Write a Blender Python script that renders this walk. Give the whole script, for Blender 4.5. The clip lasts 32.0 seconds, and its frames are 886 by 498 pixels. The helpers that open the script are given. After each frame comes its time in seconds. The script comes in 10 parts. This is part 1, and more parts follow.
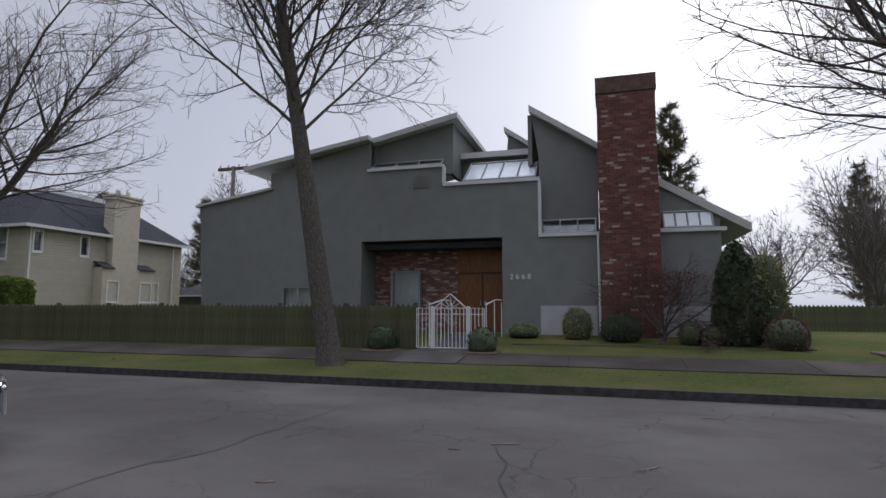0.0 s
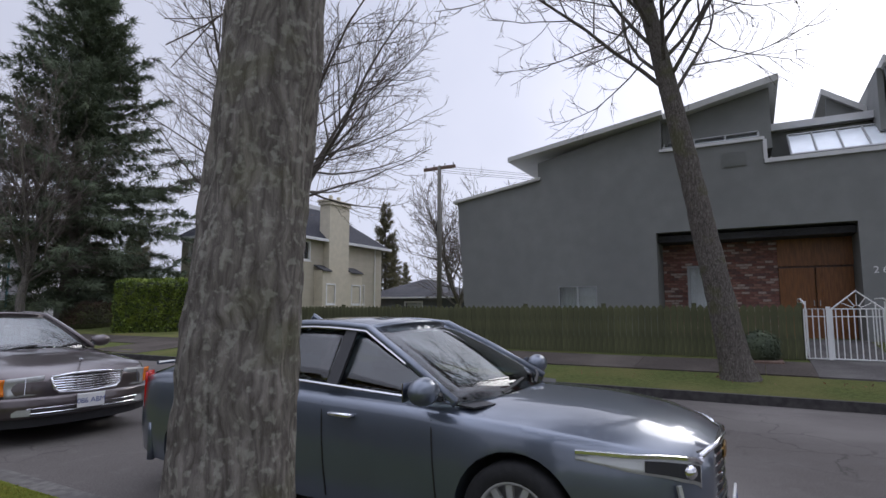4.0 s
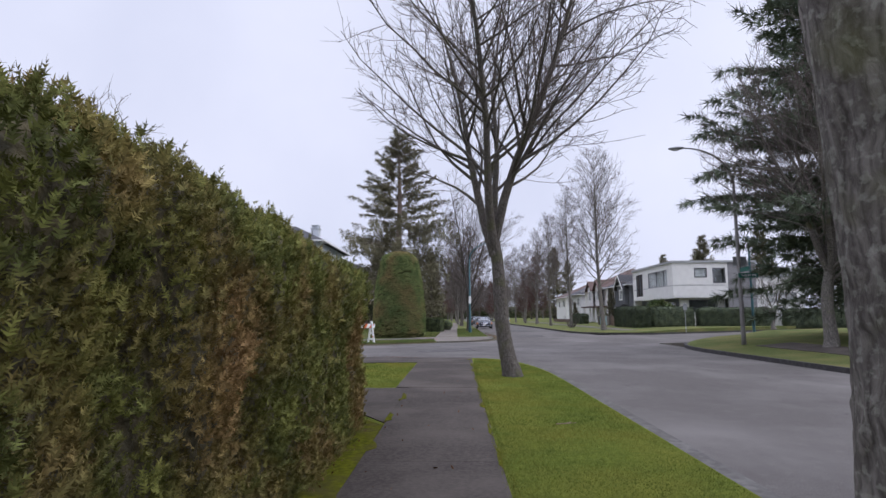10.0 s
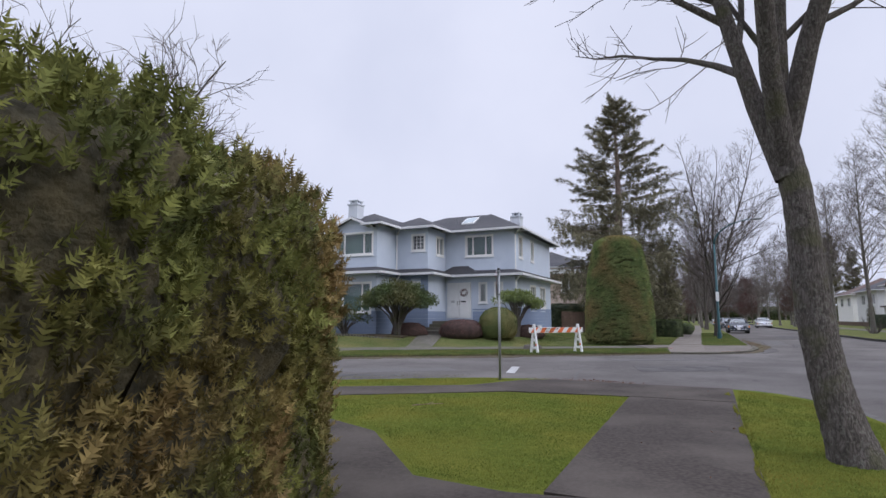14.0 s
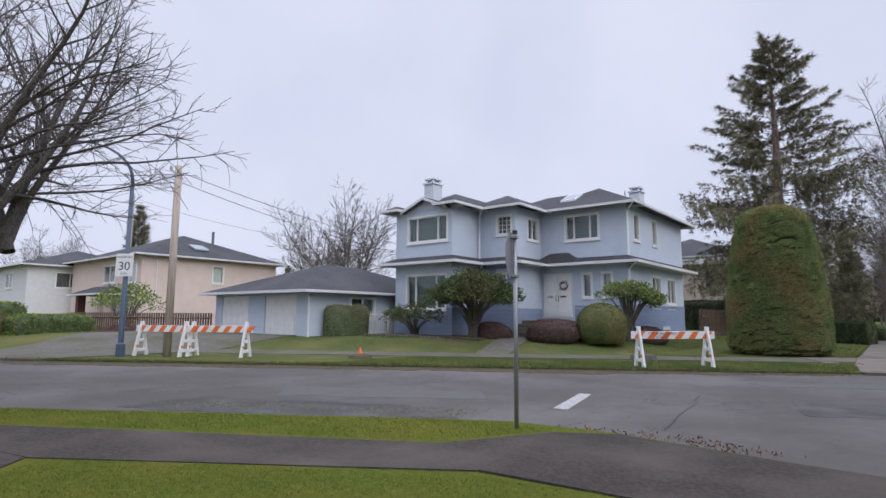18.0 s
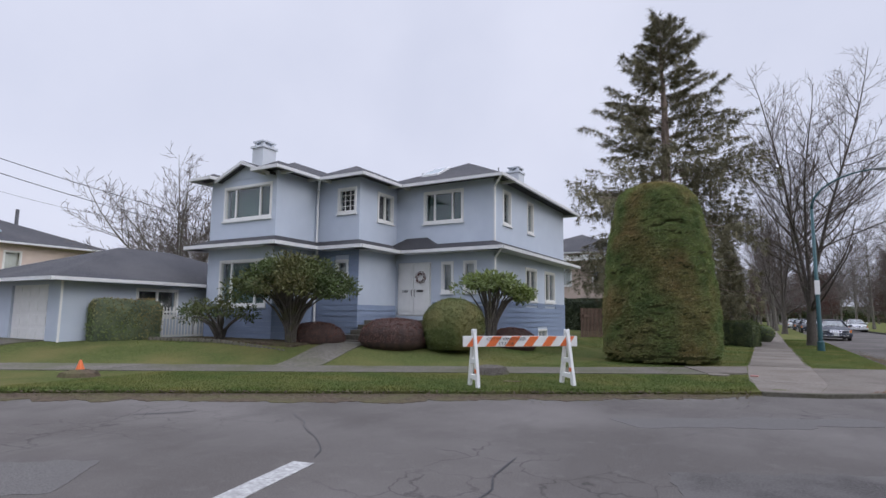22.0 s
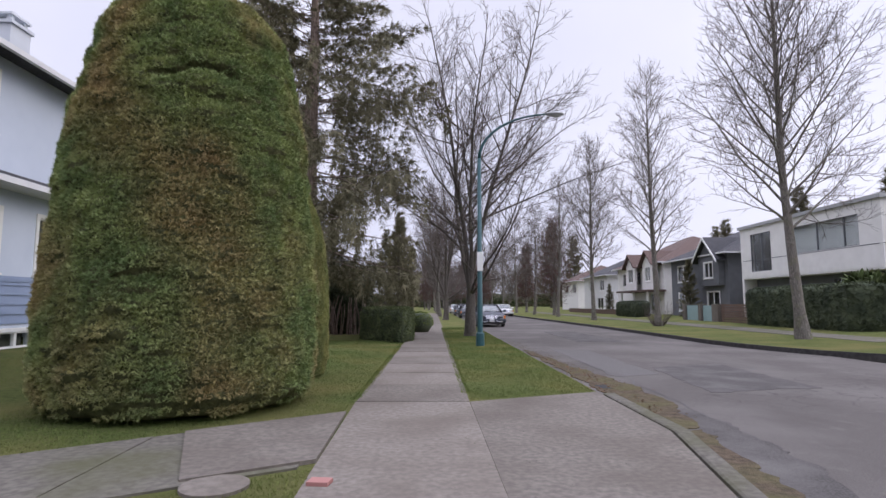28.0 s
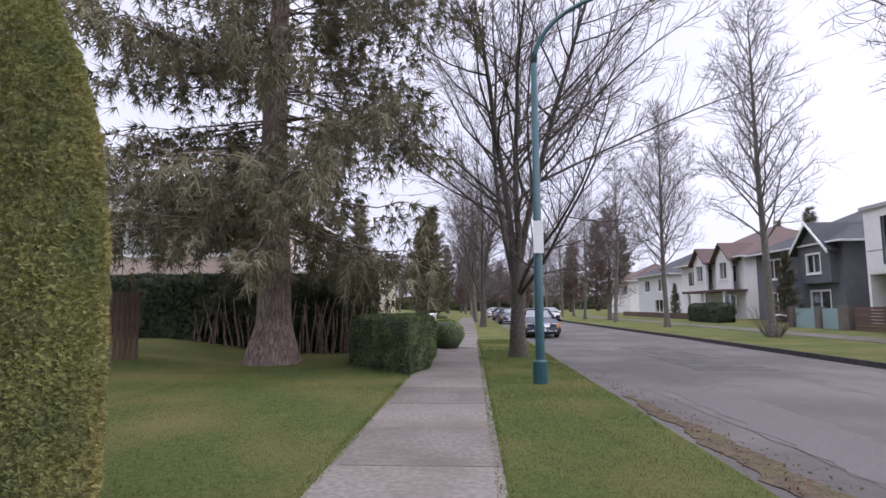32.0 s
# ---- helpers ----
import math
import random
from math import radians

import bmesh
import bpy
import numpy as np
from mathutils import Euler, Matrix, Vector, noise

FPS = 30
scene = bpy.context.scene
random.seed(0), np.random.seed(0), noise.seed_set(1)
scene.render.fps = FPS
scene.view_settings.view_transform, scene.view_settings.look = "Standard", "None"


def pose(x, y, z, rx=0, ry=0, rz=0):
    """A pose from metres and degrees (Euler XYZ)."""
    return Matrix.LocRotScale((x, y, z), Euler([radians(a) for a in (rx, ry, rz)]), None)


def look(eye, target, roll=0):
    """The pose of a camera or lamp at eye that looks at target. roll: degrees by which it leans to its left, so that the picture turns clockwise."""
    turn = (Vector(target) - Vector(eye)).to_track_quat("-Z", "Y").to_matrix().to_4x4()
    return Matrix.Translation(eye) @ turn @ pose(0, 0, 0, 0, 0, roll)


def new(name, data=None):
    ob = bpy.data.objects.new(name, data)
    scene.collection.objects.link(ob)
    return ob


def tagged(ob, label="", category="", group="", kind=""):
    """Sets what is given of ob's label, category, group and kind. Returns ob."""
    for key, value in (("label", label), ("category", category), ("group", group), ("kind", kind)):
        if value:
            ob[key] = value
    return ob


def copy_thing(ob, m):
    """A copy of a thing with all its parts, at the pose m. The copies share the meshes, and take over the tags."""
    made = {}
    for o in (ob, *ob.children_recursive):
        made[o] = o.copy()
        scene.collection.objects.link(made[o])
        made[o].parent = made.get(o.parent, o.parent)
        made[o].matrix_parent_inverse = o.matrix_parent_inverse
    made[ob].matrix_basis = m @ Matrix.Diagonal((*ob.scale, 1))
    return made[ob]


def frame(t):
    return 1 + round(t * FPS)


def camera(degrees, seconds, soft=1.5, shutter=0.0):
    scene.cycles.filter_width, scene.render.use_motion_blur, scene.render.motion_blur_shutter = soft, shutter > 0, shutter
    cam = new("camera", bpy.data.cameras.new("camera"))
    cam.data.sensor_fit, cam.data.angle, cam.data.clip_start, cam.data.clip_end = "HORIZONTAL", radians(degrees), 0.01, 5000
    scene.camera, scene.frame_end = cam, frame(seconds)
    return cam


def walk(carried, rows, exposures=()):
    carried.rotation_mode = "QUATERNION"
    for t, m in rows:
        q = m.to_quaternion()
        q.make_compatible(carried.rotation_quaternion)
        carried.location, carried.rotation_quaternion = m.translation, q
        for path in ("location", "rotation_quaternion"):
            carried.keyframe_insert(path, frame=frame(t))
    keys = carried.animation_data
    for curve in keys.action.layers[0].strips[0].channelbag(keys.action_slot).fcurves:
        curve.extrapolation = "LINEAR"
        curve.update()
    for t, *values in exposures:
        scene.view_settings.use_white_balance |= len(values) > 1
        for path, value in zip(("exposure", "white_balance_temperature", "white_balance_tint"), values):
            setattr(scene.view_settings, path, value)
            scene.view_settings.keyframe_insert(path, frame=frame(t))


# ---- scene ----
# ================= camera and walk =================
cam = camera(77.23, 32.0, soft=1.5)
PATH = [
    (0.0, 0.046, -6.753, 1.521, 96.00, -0.14, -73.83),
    (0.5, -0.003, -6.070, 1.510, 96.03, -0.12, -73.19),
    (1.0, -0.039, -5.369, 1.520, 96.01, -0.11, -72.99),
    (1.5, -0.044, -4.634, 1.519, 96.02, -0.10, -72.53),
    (2.0, -0.020, -3.881, 1.526, 96.03, -0.10, -71.92),
    (2.5, 0.004, -3.126, 1.520, 96.03, -0.12, -71.04),
    (4.5, 0.000, -0.150, 1.497, 96.29, 0.06, -53.60),
    (5.0, 0.002, 0.703, 1.524, 96.43, 0.11, -44.34),
    (5.5, 0.016, 1.577, 1.518, 96.47, 0.11, -35.51),
    (6.0, 0.015, 2.478, 1.480, 96.55, 0.16, -29.15),
    (6.5, -0.014, 3.414, 1.517, 96.61, 0.13, -19.85),
    (7.0, -0.065, 4.254, 1.517, 96.68, 0.10, -15.85),
    (7.5, -0.129, 5.087, 1.529, 96.76, 0.09, -11.87),
    (8.0, -0.198, 5.922, 1.525, 96.86, 0.10, -8.15),
    (8.5, -0.235, 6.858, 1.518, 96.87, 0.09, -4.91),
    (9.0, -0.133, 7.700, 1.520, 96.88, 0.10, -1.91),
    (9.5, -0.056, 8.500, 1.511, 96.86, 0.11, 0.25),
    (10.0, -0.020, 9.339, 1.527, 96.87, 0.15, 1.44),
    (10.5, -0.021, 10.219, 1.523, 96.87, 0.16, 1.97),
    (11.0, 0.011, 11.129, 1.514, 96.89, 0.17, 2.59),
    (11.5, 0.082, 12.061, 1.529, 96.90, 0.12, 3.34),
    (12.0, 0.129, 13.000, 1.528, 96.92, 0.05, 5.82),
    (12.5, 0.153, 13.843, 1.524, 96.87, 0.01, 7.71),
    (13.0, 0.129, 14.660, 1.528, 96.88, 0.00, 11.60),
    (13.5, 0.065, 15.540, 1.522, 96.98, -0.01, 17.59),
    (14.0, -0.026, 16.289, 1.504, 97.04, 0.02, 24.70),
    (14.5, -0.091, 17.039, 1.489, 97.12, 0.07, 32.16),
    (16.5, -0.286, 20.177, 1.531, 96.83, -0.38, 39.71),
    (17.0, -0.324, 20.948, 1.511, 96.78, -0.36, 40.08),
    (17.5, -0.367, 21.724, 1.533, 96.76, -0.35, 39.80),
    (18.0, -0.403, 22.509, 1.530, 96.78, -0.36, 38.97),
    (18.5, -0.443, 23.301, 1.529, 96.80, -0.36, 38.06),
    (19.0, -0.468, 24.078, 1.530, 96.80, -0.40, 38.08),
    (19.5, -0.507, 24.829, 1.518, 96.86, -0.33, 38.95),
    (20.0, -0.589, 25.573, 1.496, 96.90, -0.28, 39.06),
    (20.5, -0.696, 26.312, 1.515, 96.85, -0.26, 40.59),
    (21.0, -0.820, 27.041, 1.535, 96.84, -0.33, 41.76),
    (21.5, -0.961, 27.776, 1.542, 96.85, -0.40, 37.60),
    (22.0, -1.090, 28.560, 1.516, 96.78, -0.56, 29.80),
    (22.5, -1.204, 29.426, 1.514, 96.57, -0.50, 21.49),
    (23.0, -1.269, 30.353, 1.489, 96.36, -0.42, 12.89),
    (23.5, -1.290, 31.317, 1.516, 96.23, -0.36, 5.05),
    (24.0, -1.281, 32.282, 1.502, 96.13, -0.35, 2.72),
    (24.5, -1.243, 33.215, 1.510, 96.07, -0.31, 1.60),
    (25.0, -1.172, 34.149, 1.506, 96.11, -0.28, 0.97),
    (25.5, -1.066, 35.117, 1.516, 96.10, -0.25, 0.23),
    (27.5, -0.548, 39.104, 1.510, 95.70, -0.02, -1.69),
    (28.0, -0.452, 40.081, 1.473, 95.67, -0.06, -0.93),
    (28.5, -0.425, 41.033, 1.513, 95.59, -0.04, -0.69),
    (29.0, -0.428, 41.973, 1.501, 95.54, -0.02, -0.85),
    (29.5, -0.430, 42.923, 1.513, 95.62, 0.02, -1.25),
    (30.0, -0.419, 43.894, 1.500, 95.76, 0.07, -2.11),
    (30.5, -0.382, 44.898, 1.518, 95.81, 0.10, -2.94),
    (31.0, -0.327, 45.926, 1.514, 95.82, 0.14, -2.39),
    (31.5, -0.267, 46.974, 1.517, 95.92, 0.17, -0.09),
    (32.0, -0.206, 48.032, 1.552, 95.98, 0.24, 2.96),
]
EXPOSURES = [(0.0, -0.55, 6330, 11), (2.0, -0.66, 6260, 11), (2.5, -0.66, 6250, 11), (4.5, -0.05, 6250, 13), (6.0, 0.0, 6200, 13), (9.0, 0.2, 6200, 14), (13.0, 0.15, 6250, 13), (16.5, 0.08, 6200, 12),
             (22.0, 0.06, 6300, 12), (24.0, 0.15, 6450, 14), (28.0, 0.3, 6400, 17), (29.5, 0.42, 6400, 17), (32.0, 0.46, 6350, 18)]
walk(cam, [(t, pose(x, y, z, rx, ry, rz)) for t, x, y, z, rx, ry, rz in PATH], EXPOSURES)

# ================= world and sun: an overcast winter sky =================
SUN_EL, SUN_AZ = 28.0, 102.0
world = bpy.data.worlds.new("overcast_sky")
scene.world = world
world.use_nodes = True
wt = world.node_tree
wt.nodes.clear()
w_out = wt.nodes.new("ShaderNodeOutputWorld")
w_bg = wt.nodes.new("ShaderNodeBackground")
w_sky = wt.nodes.new("ShaderNodeTexSky")
w_sky.sky_type = "NISHITA"
w_sky.sun_disc = False
w_sky.sun_elevation = radians(SUN_EL)
w_sky.sun_rotation = radians(SUN_AZ)
w_sky.dust_density = 4.0
w_hs = wt.nodes.new("ShaderNodeHueSaturation")
w_hs.inputs["Saturation"].default_value = 0.2
w_tc = wt.nodes.new("ShaderNodeTexCoord")
w_nz = wt.nodes.new("ShaderNodeTexNoise")
w_nz.inputs["Scale"].default_value = 2.2
w_nz.inputs["Detail"].default_value = 5.0
w_cl = wt.nodes.new("ShaderNodeValToRGB")
w_cl.color_ramp.elements[0].position, w_cl.color_ramp.elements[0].color = 0.3, (5.6, 5.9, 7.1, 1)
w_cl.color_ramp.elements[1].position, w_cl.color_ramp.elements[1].color = 0.75, (6.9, 7.1, 8.2, 1)
w_mx = wt.nodes.new("ShaderNodeMix")
w_mx.data_type = "RGBA"
w_mx.inputs["Factor"].default_value = 0.86
wt.links.new(w_sky.outputs["Color"], w_hs.inputs["Color"])
wt.links.new(w_tc.outputs["Generated"], w_nz.inputs["Vector"])
wt.links.new(w_nz.outputs["Fac"], w_cl.inputs["Fac"])
wt.links.new(w_hs.outputs["Color"], w_mx.inputs["A"])
wt.links.new(w_cl.outputs["Color"], w_mx.inputs["B"])
# an overcast sky is brightest overhead
w_sp = wt.nodes.new("ShaderNodeSeparateXYZ")
w_mr = wt.nodes.new("ShaderNodeMapRange")
w_mr.inputs["From Min"].default_value, w_mr.inputs["From Max"].default_value = 0.52, 0.9
w_mr.inputs["To Min"].default_value, w_mr.inputs["To Max"].default_value = 0.115, 0.36
wt.links.new(w_tc.outputs["Generated"], w_sp.inputs["Vector"])
wt.links.new(w_sp.outputs["Z"], w_mr.inputs["Value"])
# and a little brighter towards the veiled sun
w_dot = wt.nodes.new("ShaderNodeVectorMath")
w_dot.operation = "DOT_PRODUCT"
w_dot.inputs[1].default_value = (math.sin(radians(SUN_AZ)), math.cos(radians(SUN_AZ)), 0.0)
wt.links.new(w_tc.outputs["Generated"], w_dot.inputs[0])
w_side = wt.nodes.new("ShaderNodeMapRange")
w_side.interpolation_type = "SMOOTHSTEP"
w_side.inputs["From Min"].default_value, w_side.inputs["From Max"].default_value = -0.1, 0.9
w_side.inputs["To Min"].default_value, w_side.inputs["To Max"].default_value = 1.0, 1.2
wt.links.new(w_dot.outputs["Value"], w_side.inputs["Value"])
w_mul = wt.nodes.new("ShaderNodeMath")
w_mul.operation = "MULTIPLY"
wt.links.new(w_mr.outputs["Result"], w_mul.inputs[0])
wt.links.new(w_side.outputs["Result"], w_mul.inputs[1])
wt.links.new(w_mul.outputs["Value"], w_bg.inputs["Strength"])
wt.links.new(w_mx.outputs["Result"], w_bg.inputs["Color"])
wt.links.new(w_bg.outputs["Background"], w_out.inputs["Surface"])

sun_data = bpy.data.lights.new("sun", "SUN")
sun_data.energy, sun_data.angle, sun_data.color = 0.6, radians(25), (1.0, 0.96, 0.9)
sun = new("sun", sun_data)
_a, _e = radians(SUN_AZ), radians(SUN_EL)
sun.matrix_basis = look((60 * math.sin(_a), 60 * math.cos(_a), 40), (60 * math.sin(_a) - 30 * math.cos(_e) * math.sin(_a), 60 * math.cos(_a) - 30 * math.cos(_e) * math.cos(_a), 40 - 30 * math.sin(_e)))

# ================= materials =================
MATS = {}


def surf(name, c1, c2=None, scale=6.0, rough=0.8, bump=0.15, bscale=60.0, metal=0.0, c3=None, scale3=0.6, f3=0.35, vary=0.0, stretch=(1, 1, 1), bdist=0.01, spec=0.4):
    """A node material: two tints mixed by fine noise, a third by broad noise, fine relief."""
    if name in MATS:
        return MATS[name]
    m = bpy.data.materials.new(name)
    m.use_nodes = True
    nt = m.node_tree
    b = nt.nodes["Principled BSDF"]
    tc = nt.nodes.new("ShaderNodeTexCoord")
    mp = nt.nodes.new("ShaderNodeMapping")
    mp.inputs["Scale"].default_value = stretch
    nt.links.new(tc.outputs["Object"], mp.inputs["Vector"])
    c2 = c2 or tuple(v * 0.75 for v in c1)
    n1 = nt.nodes.new("ShaderNodeTexNoise")
    n1.inputs["Scale"].default_value, n1.inputs["Detail"].default_value = scale, 6.0
    nt.links.new(mp.outputs["Vector"], n1.inputs["Vector"])
    r1 = nt.nodes.new("ShaderNodeValToRGB")
    r1.color_ramp.elements[0].position, r1.color_ramp.elements[0].color = 0.36, (*c2, 1)
    r1.color_ramp.elements[1].position, r1.color_ramp.elements[1].color = 0.66, (*c1, 1)
    nt.links.new(n1.outputs["Fac"], r1.inputs["Fac"])
    col = r1.outputs["Color"]
    if c3:
        n3 = nt.nodes.new("ShaderNodeTexNoise")
        n3.inputs["Scale"].default_value, n3.inputs["Detail"].default_value = scale3, 4.0
        nt.links.new(tc.outputs["Object"], n3.inputs["Vector"])
        r3 = nt.nodes.new("ShaderNodeValToRGB")
        r3.color_ramp.elements[0].position, r3.color_ramp.elements[0].color = 0.42, (0, 0, 0, 1)
        r3.color_ramp.elements[1].position, r3.color_ramp.elements[1].color = 0.7, (f3 * 2, f3 * 2, f3 * 2, 1)
        nt.links.new(n3.outputs["Fac"], r3.inputs["Fac"])
        mx = nt.nodes.new("ShaderNodeMix")
        mx.data_type = "RGBA"
        nt.links.new(r3.outputs["Color"], mx.inputs["Factor"])
        nt.links.new(col, mx.inputs["A"])
        mx.inputs["B"].default_value = (*c3, 1)
        col = mx.outputs["Result"]
    if vary:
        oi = nt.nodes.new("ShaderNodeObjectInfo")
        ge = nt.nodes.new("ShaderNodeNewGeometry")
        ad = nt.nodes.new("ShaderNodeMath")
        ad.operation = "ADD"
        nt.links.new(oi.outputs["Random"], ad.inputs[0])
        nt.links.new(ge.outputs["Random Per Island"], ad.inputs[1])
        fr = nt.nodes.new("ShaderNodeMath")
        fr.operation = "FRACT"
        nt.links.new(ad.outputs["Value"], fr.inputs[0])
        mr = nt.nodes.new("ShaderNodeMapRange")
        mr.inputs["To Min"].default_value, mr.inputs["To Max"].default_value = 1 - vary, 1 + vary
        nt.links.new(fr.outputs["Value"], mr.inputs["Value"])
        hs = nt.nodes.new("ShaderNodeHueSaturation")
        nt.links.new(mr.outputs["Result"], hs.inputs["Value"])
        nt.links.new(col, hs.inputs["Color"])
        col = hs.outputs["Color"]
    nt.links.new(col, b.inputs["Base Color"])
    b.inputs["Roughness"].default_value, b.inputs["Metallic"].default_value = rough, metal
    b.inputs["Specular IOR Level"].default_value = spec
    if bump:
        n2 = nt.nodes.new("ShaderNodeTexNoise")
        n2.inputs["Scale"].default_value, n2.inputs["Detail"].default_value = bscale, 5.0
        nt.links.new(mp.outputs["Vector"], n2.inputs["Vector"])
        bp = nt.nodes.new("ShaderNodeBump")
        bp.inputs["Strength"].default_value, bp.inputs["Distance"].default_value = bump, bdist
        nt.links.new(n2.outputs["Fac"], bp.inputs["Height"])
        nt.links.new(bp.outputs["Normal"], b.inputs["Normal"])
    MATS[name] = m
    return m


def paint(name, color, rough=0.35, metal=0.0, coat=0.0, spec=0.5):
    if name in MATS:
        return MATS[name]
    m = surf(name, color, tuple(c * 0.93 for c in color), 3.0, rough, 0.02, 200.0, metal, spec=spec)
    m.node_tree.nodes["Principled BSDF"].inputs["Coat Weight"].default_value = coat
    return m


def glass(name, tint=(0.9, 0.95, 0.95), rough=0.0):
    m = bpy.data.materials.new(name)
    m.use_nodes = True
    b = m.node_tree.nodes["Principled BSDF"]
    b.inputs["Base Color"].default_value = (*tint, 1)
    b.inputs["Transmission Weight"].default_value = 1.0
    b.inputs["Roughness"].default_value, b.inputs["IOR"].default_value = rough, 1.5
    MATS[name] = m
    return m


def road_surface(name, base, pale, dark, fine=70.0, crazing=0.5):
    """Old asphalt: speckled stone, pale worn areas, dark stains and a net of hairline cracks in places."""
    m = surf(name, base, tuple(v * 0.6 for v in base), fine, 0.9, 0.5, 190.0, c3=pale, scale3=0.33, f3=0.4, bdist=0.006, spec=0.12)
    nt = m.node_tree
    b = nt.nodes["Principled BSDF"]
    col = b.inputs["Base Color"].links[0].from_socket
    tc = nt.nodes.new("ShaderNodeTexCoord")
    for scale, stretch, lo, hi, tint, amount in ((1.1, (1.0, 0.45, 1.0), 0.52, 0.74, dark, 0.55), (4.5, (1, 1, 1), 0.55, 0.75, pale, 0.45), (0.22, (1.0, 0.5, 1.0), 0.5, 0.7, dark, 0.35)):
        mp = nt.nodes.new("ShaderNodeMapping")
        mp.inputs["Scale"].default_value = stretch
        nt.links.new(tc.outputs["Object"], mp.inputs["Vector"])
        n_ = nt.nodes.new("ShaderNodeTexNoise")
        n_.inputs["Scale"].default_value, n_.inputs["Detail"].default_value, n_.inputs["Roughness"].default_value = scale, 8.0, 0.62
        nt.links.new(mp.outputs["Vector"], n_.inputs["Vector"])
        k = nt.nodes.new("ShaderNodeMapRange")
        k.inputs["From Min"].default_value, k.inputs["From Max"].default_value, k.inputs["To Max"].default_value = lo, hi, amount
        nt.links.new(n_.outputs["Fac"], k.inputs["Value"])
        mx = nt.nodes.new("ShaderNodeMix")
        mx.data_type = "RGBA"
        nt.links.new(k.outputs["Result"], mx.inputs["Factor"])
        nt.links.new(col, mx.inputs["A"])
        mx.inputs["B"].default_value = (*tint, 1)
        col = mx.outputs["Result"]
    warp = nt.nodes.new("ShaderNodeTexNoise")
    warp.inputs["Scale"].default_value, warp.inputs["Detail"].default_value = 2.2, 5.0
    nt.links.new(tc.outputs["Object"], warp.inputs["Vector"])
    bend = nt.nodes.new("ShaderNodeMix")
    bend.data_type = "VECTOR"
    bend.inputs["Factor"].default_value = 0.35
    nt.links.new(tc.outputs["Object"], bend.inputs[4])
    nt.links.new(warp.outputs["Color"], bend.inputs[5])
    vo = nt.nodes.new("ShaderNodeTexVoronoi")
    vo.feature = "DISTANCE_TO_EDGE"
    vo.inputs["Scale"].default_value = 2.1
    nt.links.new(bend.outputs[1], vo.inputs["Vector"])
    line = nt.nodes.new("ShaderNodeMapRange")
    line.inputs["From Min"].default_value, line.inputs["From Max"].default_value = 0.004, 0.022
    line.inputs["To Min"].default_value, line.inputs["To Max"].default_value = crazing, 0.0
    nt.links.new(vo.outputs["Distance"], line.inputs["Value"])
    area = nt.nodes.new("ShaderNodeTexNoise")
    area.inputs["Scale"].default_value, area.inputs["Detail"].default_value = 0.4, 3.0
    nt.links.new(tc.outputs["Object"], area.inputs["Vector"])
    gate = nt.nodes.new("ShaderNodeMapRange")
    gate.inputs["From Min"].default_value, gate.inputs["From Max"].default_value = 0.52, 0.62
    nt.links.new(area.outputs["Fac"], gate.inputs["Value"])
    both = nt.nodes.new("ShaderNodeMath")
    both.operation = "MULTIPLY"
    nt.links.new(line.outputs["Result"], both.inputs[0])
    nt.links.new(gate.outputs["Result"], both.inputs[1])
    mx = nt.nodes.new("ShaderNodeMix")
    mx.data_type = "RGBA"
    nt.links.new(both.outputs["Value"], mx.inputs["Factor"])
    nt.links.new(col, mx.inputs["A"])
    mx.inputs["B"].default_value = (0.03, 0.028, 0.027, 1)
    nt.links.new(mx.outputs["Result"], b.inputs["Base Color"])
    return m


ASPHALT = road_surface("asphalt", (0.132, 0.12, 0.111), (0.17, 0.157, 0.147), (0.074, 0.067, 0.062))
TAR = surf("tar_crack_fill", (0.03, 0.03, 0.032), None, 20.0, 0.6, 0.3, 90.0)
PATCH = surf("asphalt_patch", (0.105, 0.098, 0.094), (0.06, 0.056, 0.053), 45.0, 0.9, 0.5, 150.0, c3=(0.14, 0.132, 0.125), scale3=1.4, f3=0.4, spec=0.12)
WALKWAY = surf("asphalt_path", (0.074, 0.063, 0.055), (0.046, 0.039, 0.034), 24.0, 0.92, 0.45, 140.0, c3=(0.105, 0.091, 0.078), scale3=0.75, f3=0.42, vary=0.1, bdist=0.006, spec=0.1)
CONCRETE = surf("concrete", (0.208, 0.185, 0.16), (0.142, 0.127, 0.11), 16.0, 0.9, 0.3, 120.0, c3=(0.118, 0.1, 0.084), scale3=0.9, f3=0.4, vary=0.12, bdist=0.005, spec=0.15)
OLDCONC = surf("weathered_concrete", (0.165, 0.152, 0.13), (0.105, 0.097, 0.083), 12.0, 0.92, 0.4, 90.0, c3=(0.09, 0.092, 0.05), scale3=0.9, f3=0.4, vary=0.09, bdist=0.006, spec=0.12)
KERBDARK = surf("dark_kerb", (0.06, 0.056, 0.054), (0.03, 0.028, 0.028), 8.0, 0.9, 0.4, 60.0)
GUTTER = surf("gutter_concrete", (0.145, 0.137, 0.128), (0.085, 0.08, 0.075), 11.0, 0.9, 0.35, 90.0, c3=(0.07, 0.066, 0.06), scale3=0.8, f3=0.45, vary=0.08, spec=0.12)
GRASS = surf("grass", (0.142, 0.17, 0.03), (0.092, 0.12, 0.021), 16.0, 1.0, 0.9, 220.0, c3=(0.19, 0.18, 0.034), scale3=0.8, f3=0.35, bdist=0.02, spec=0.03)
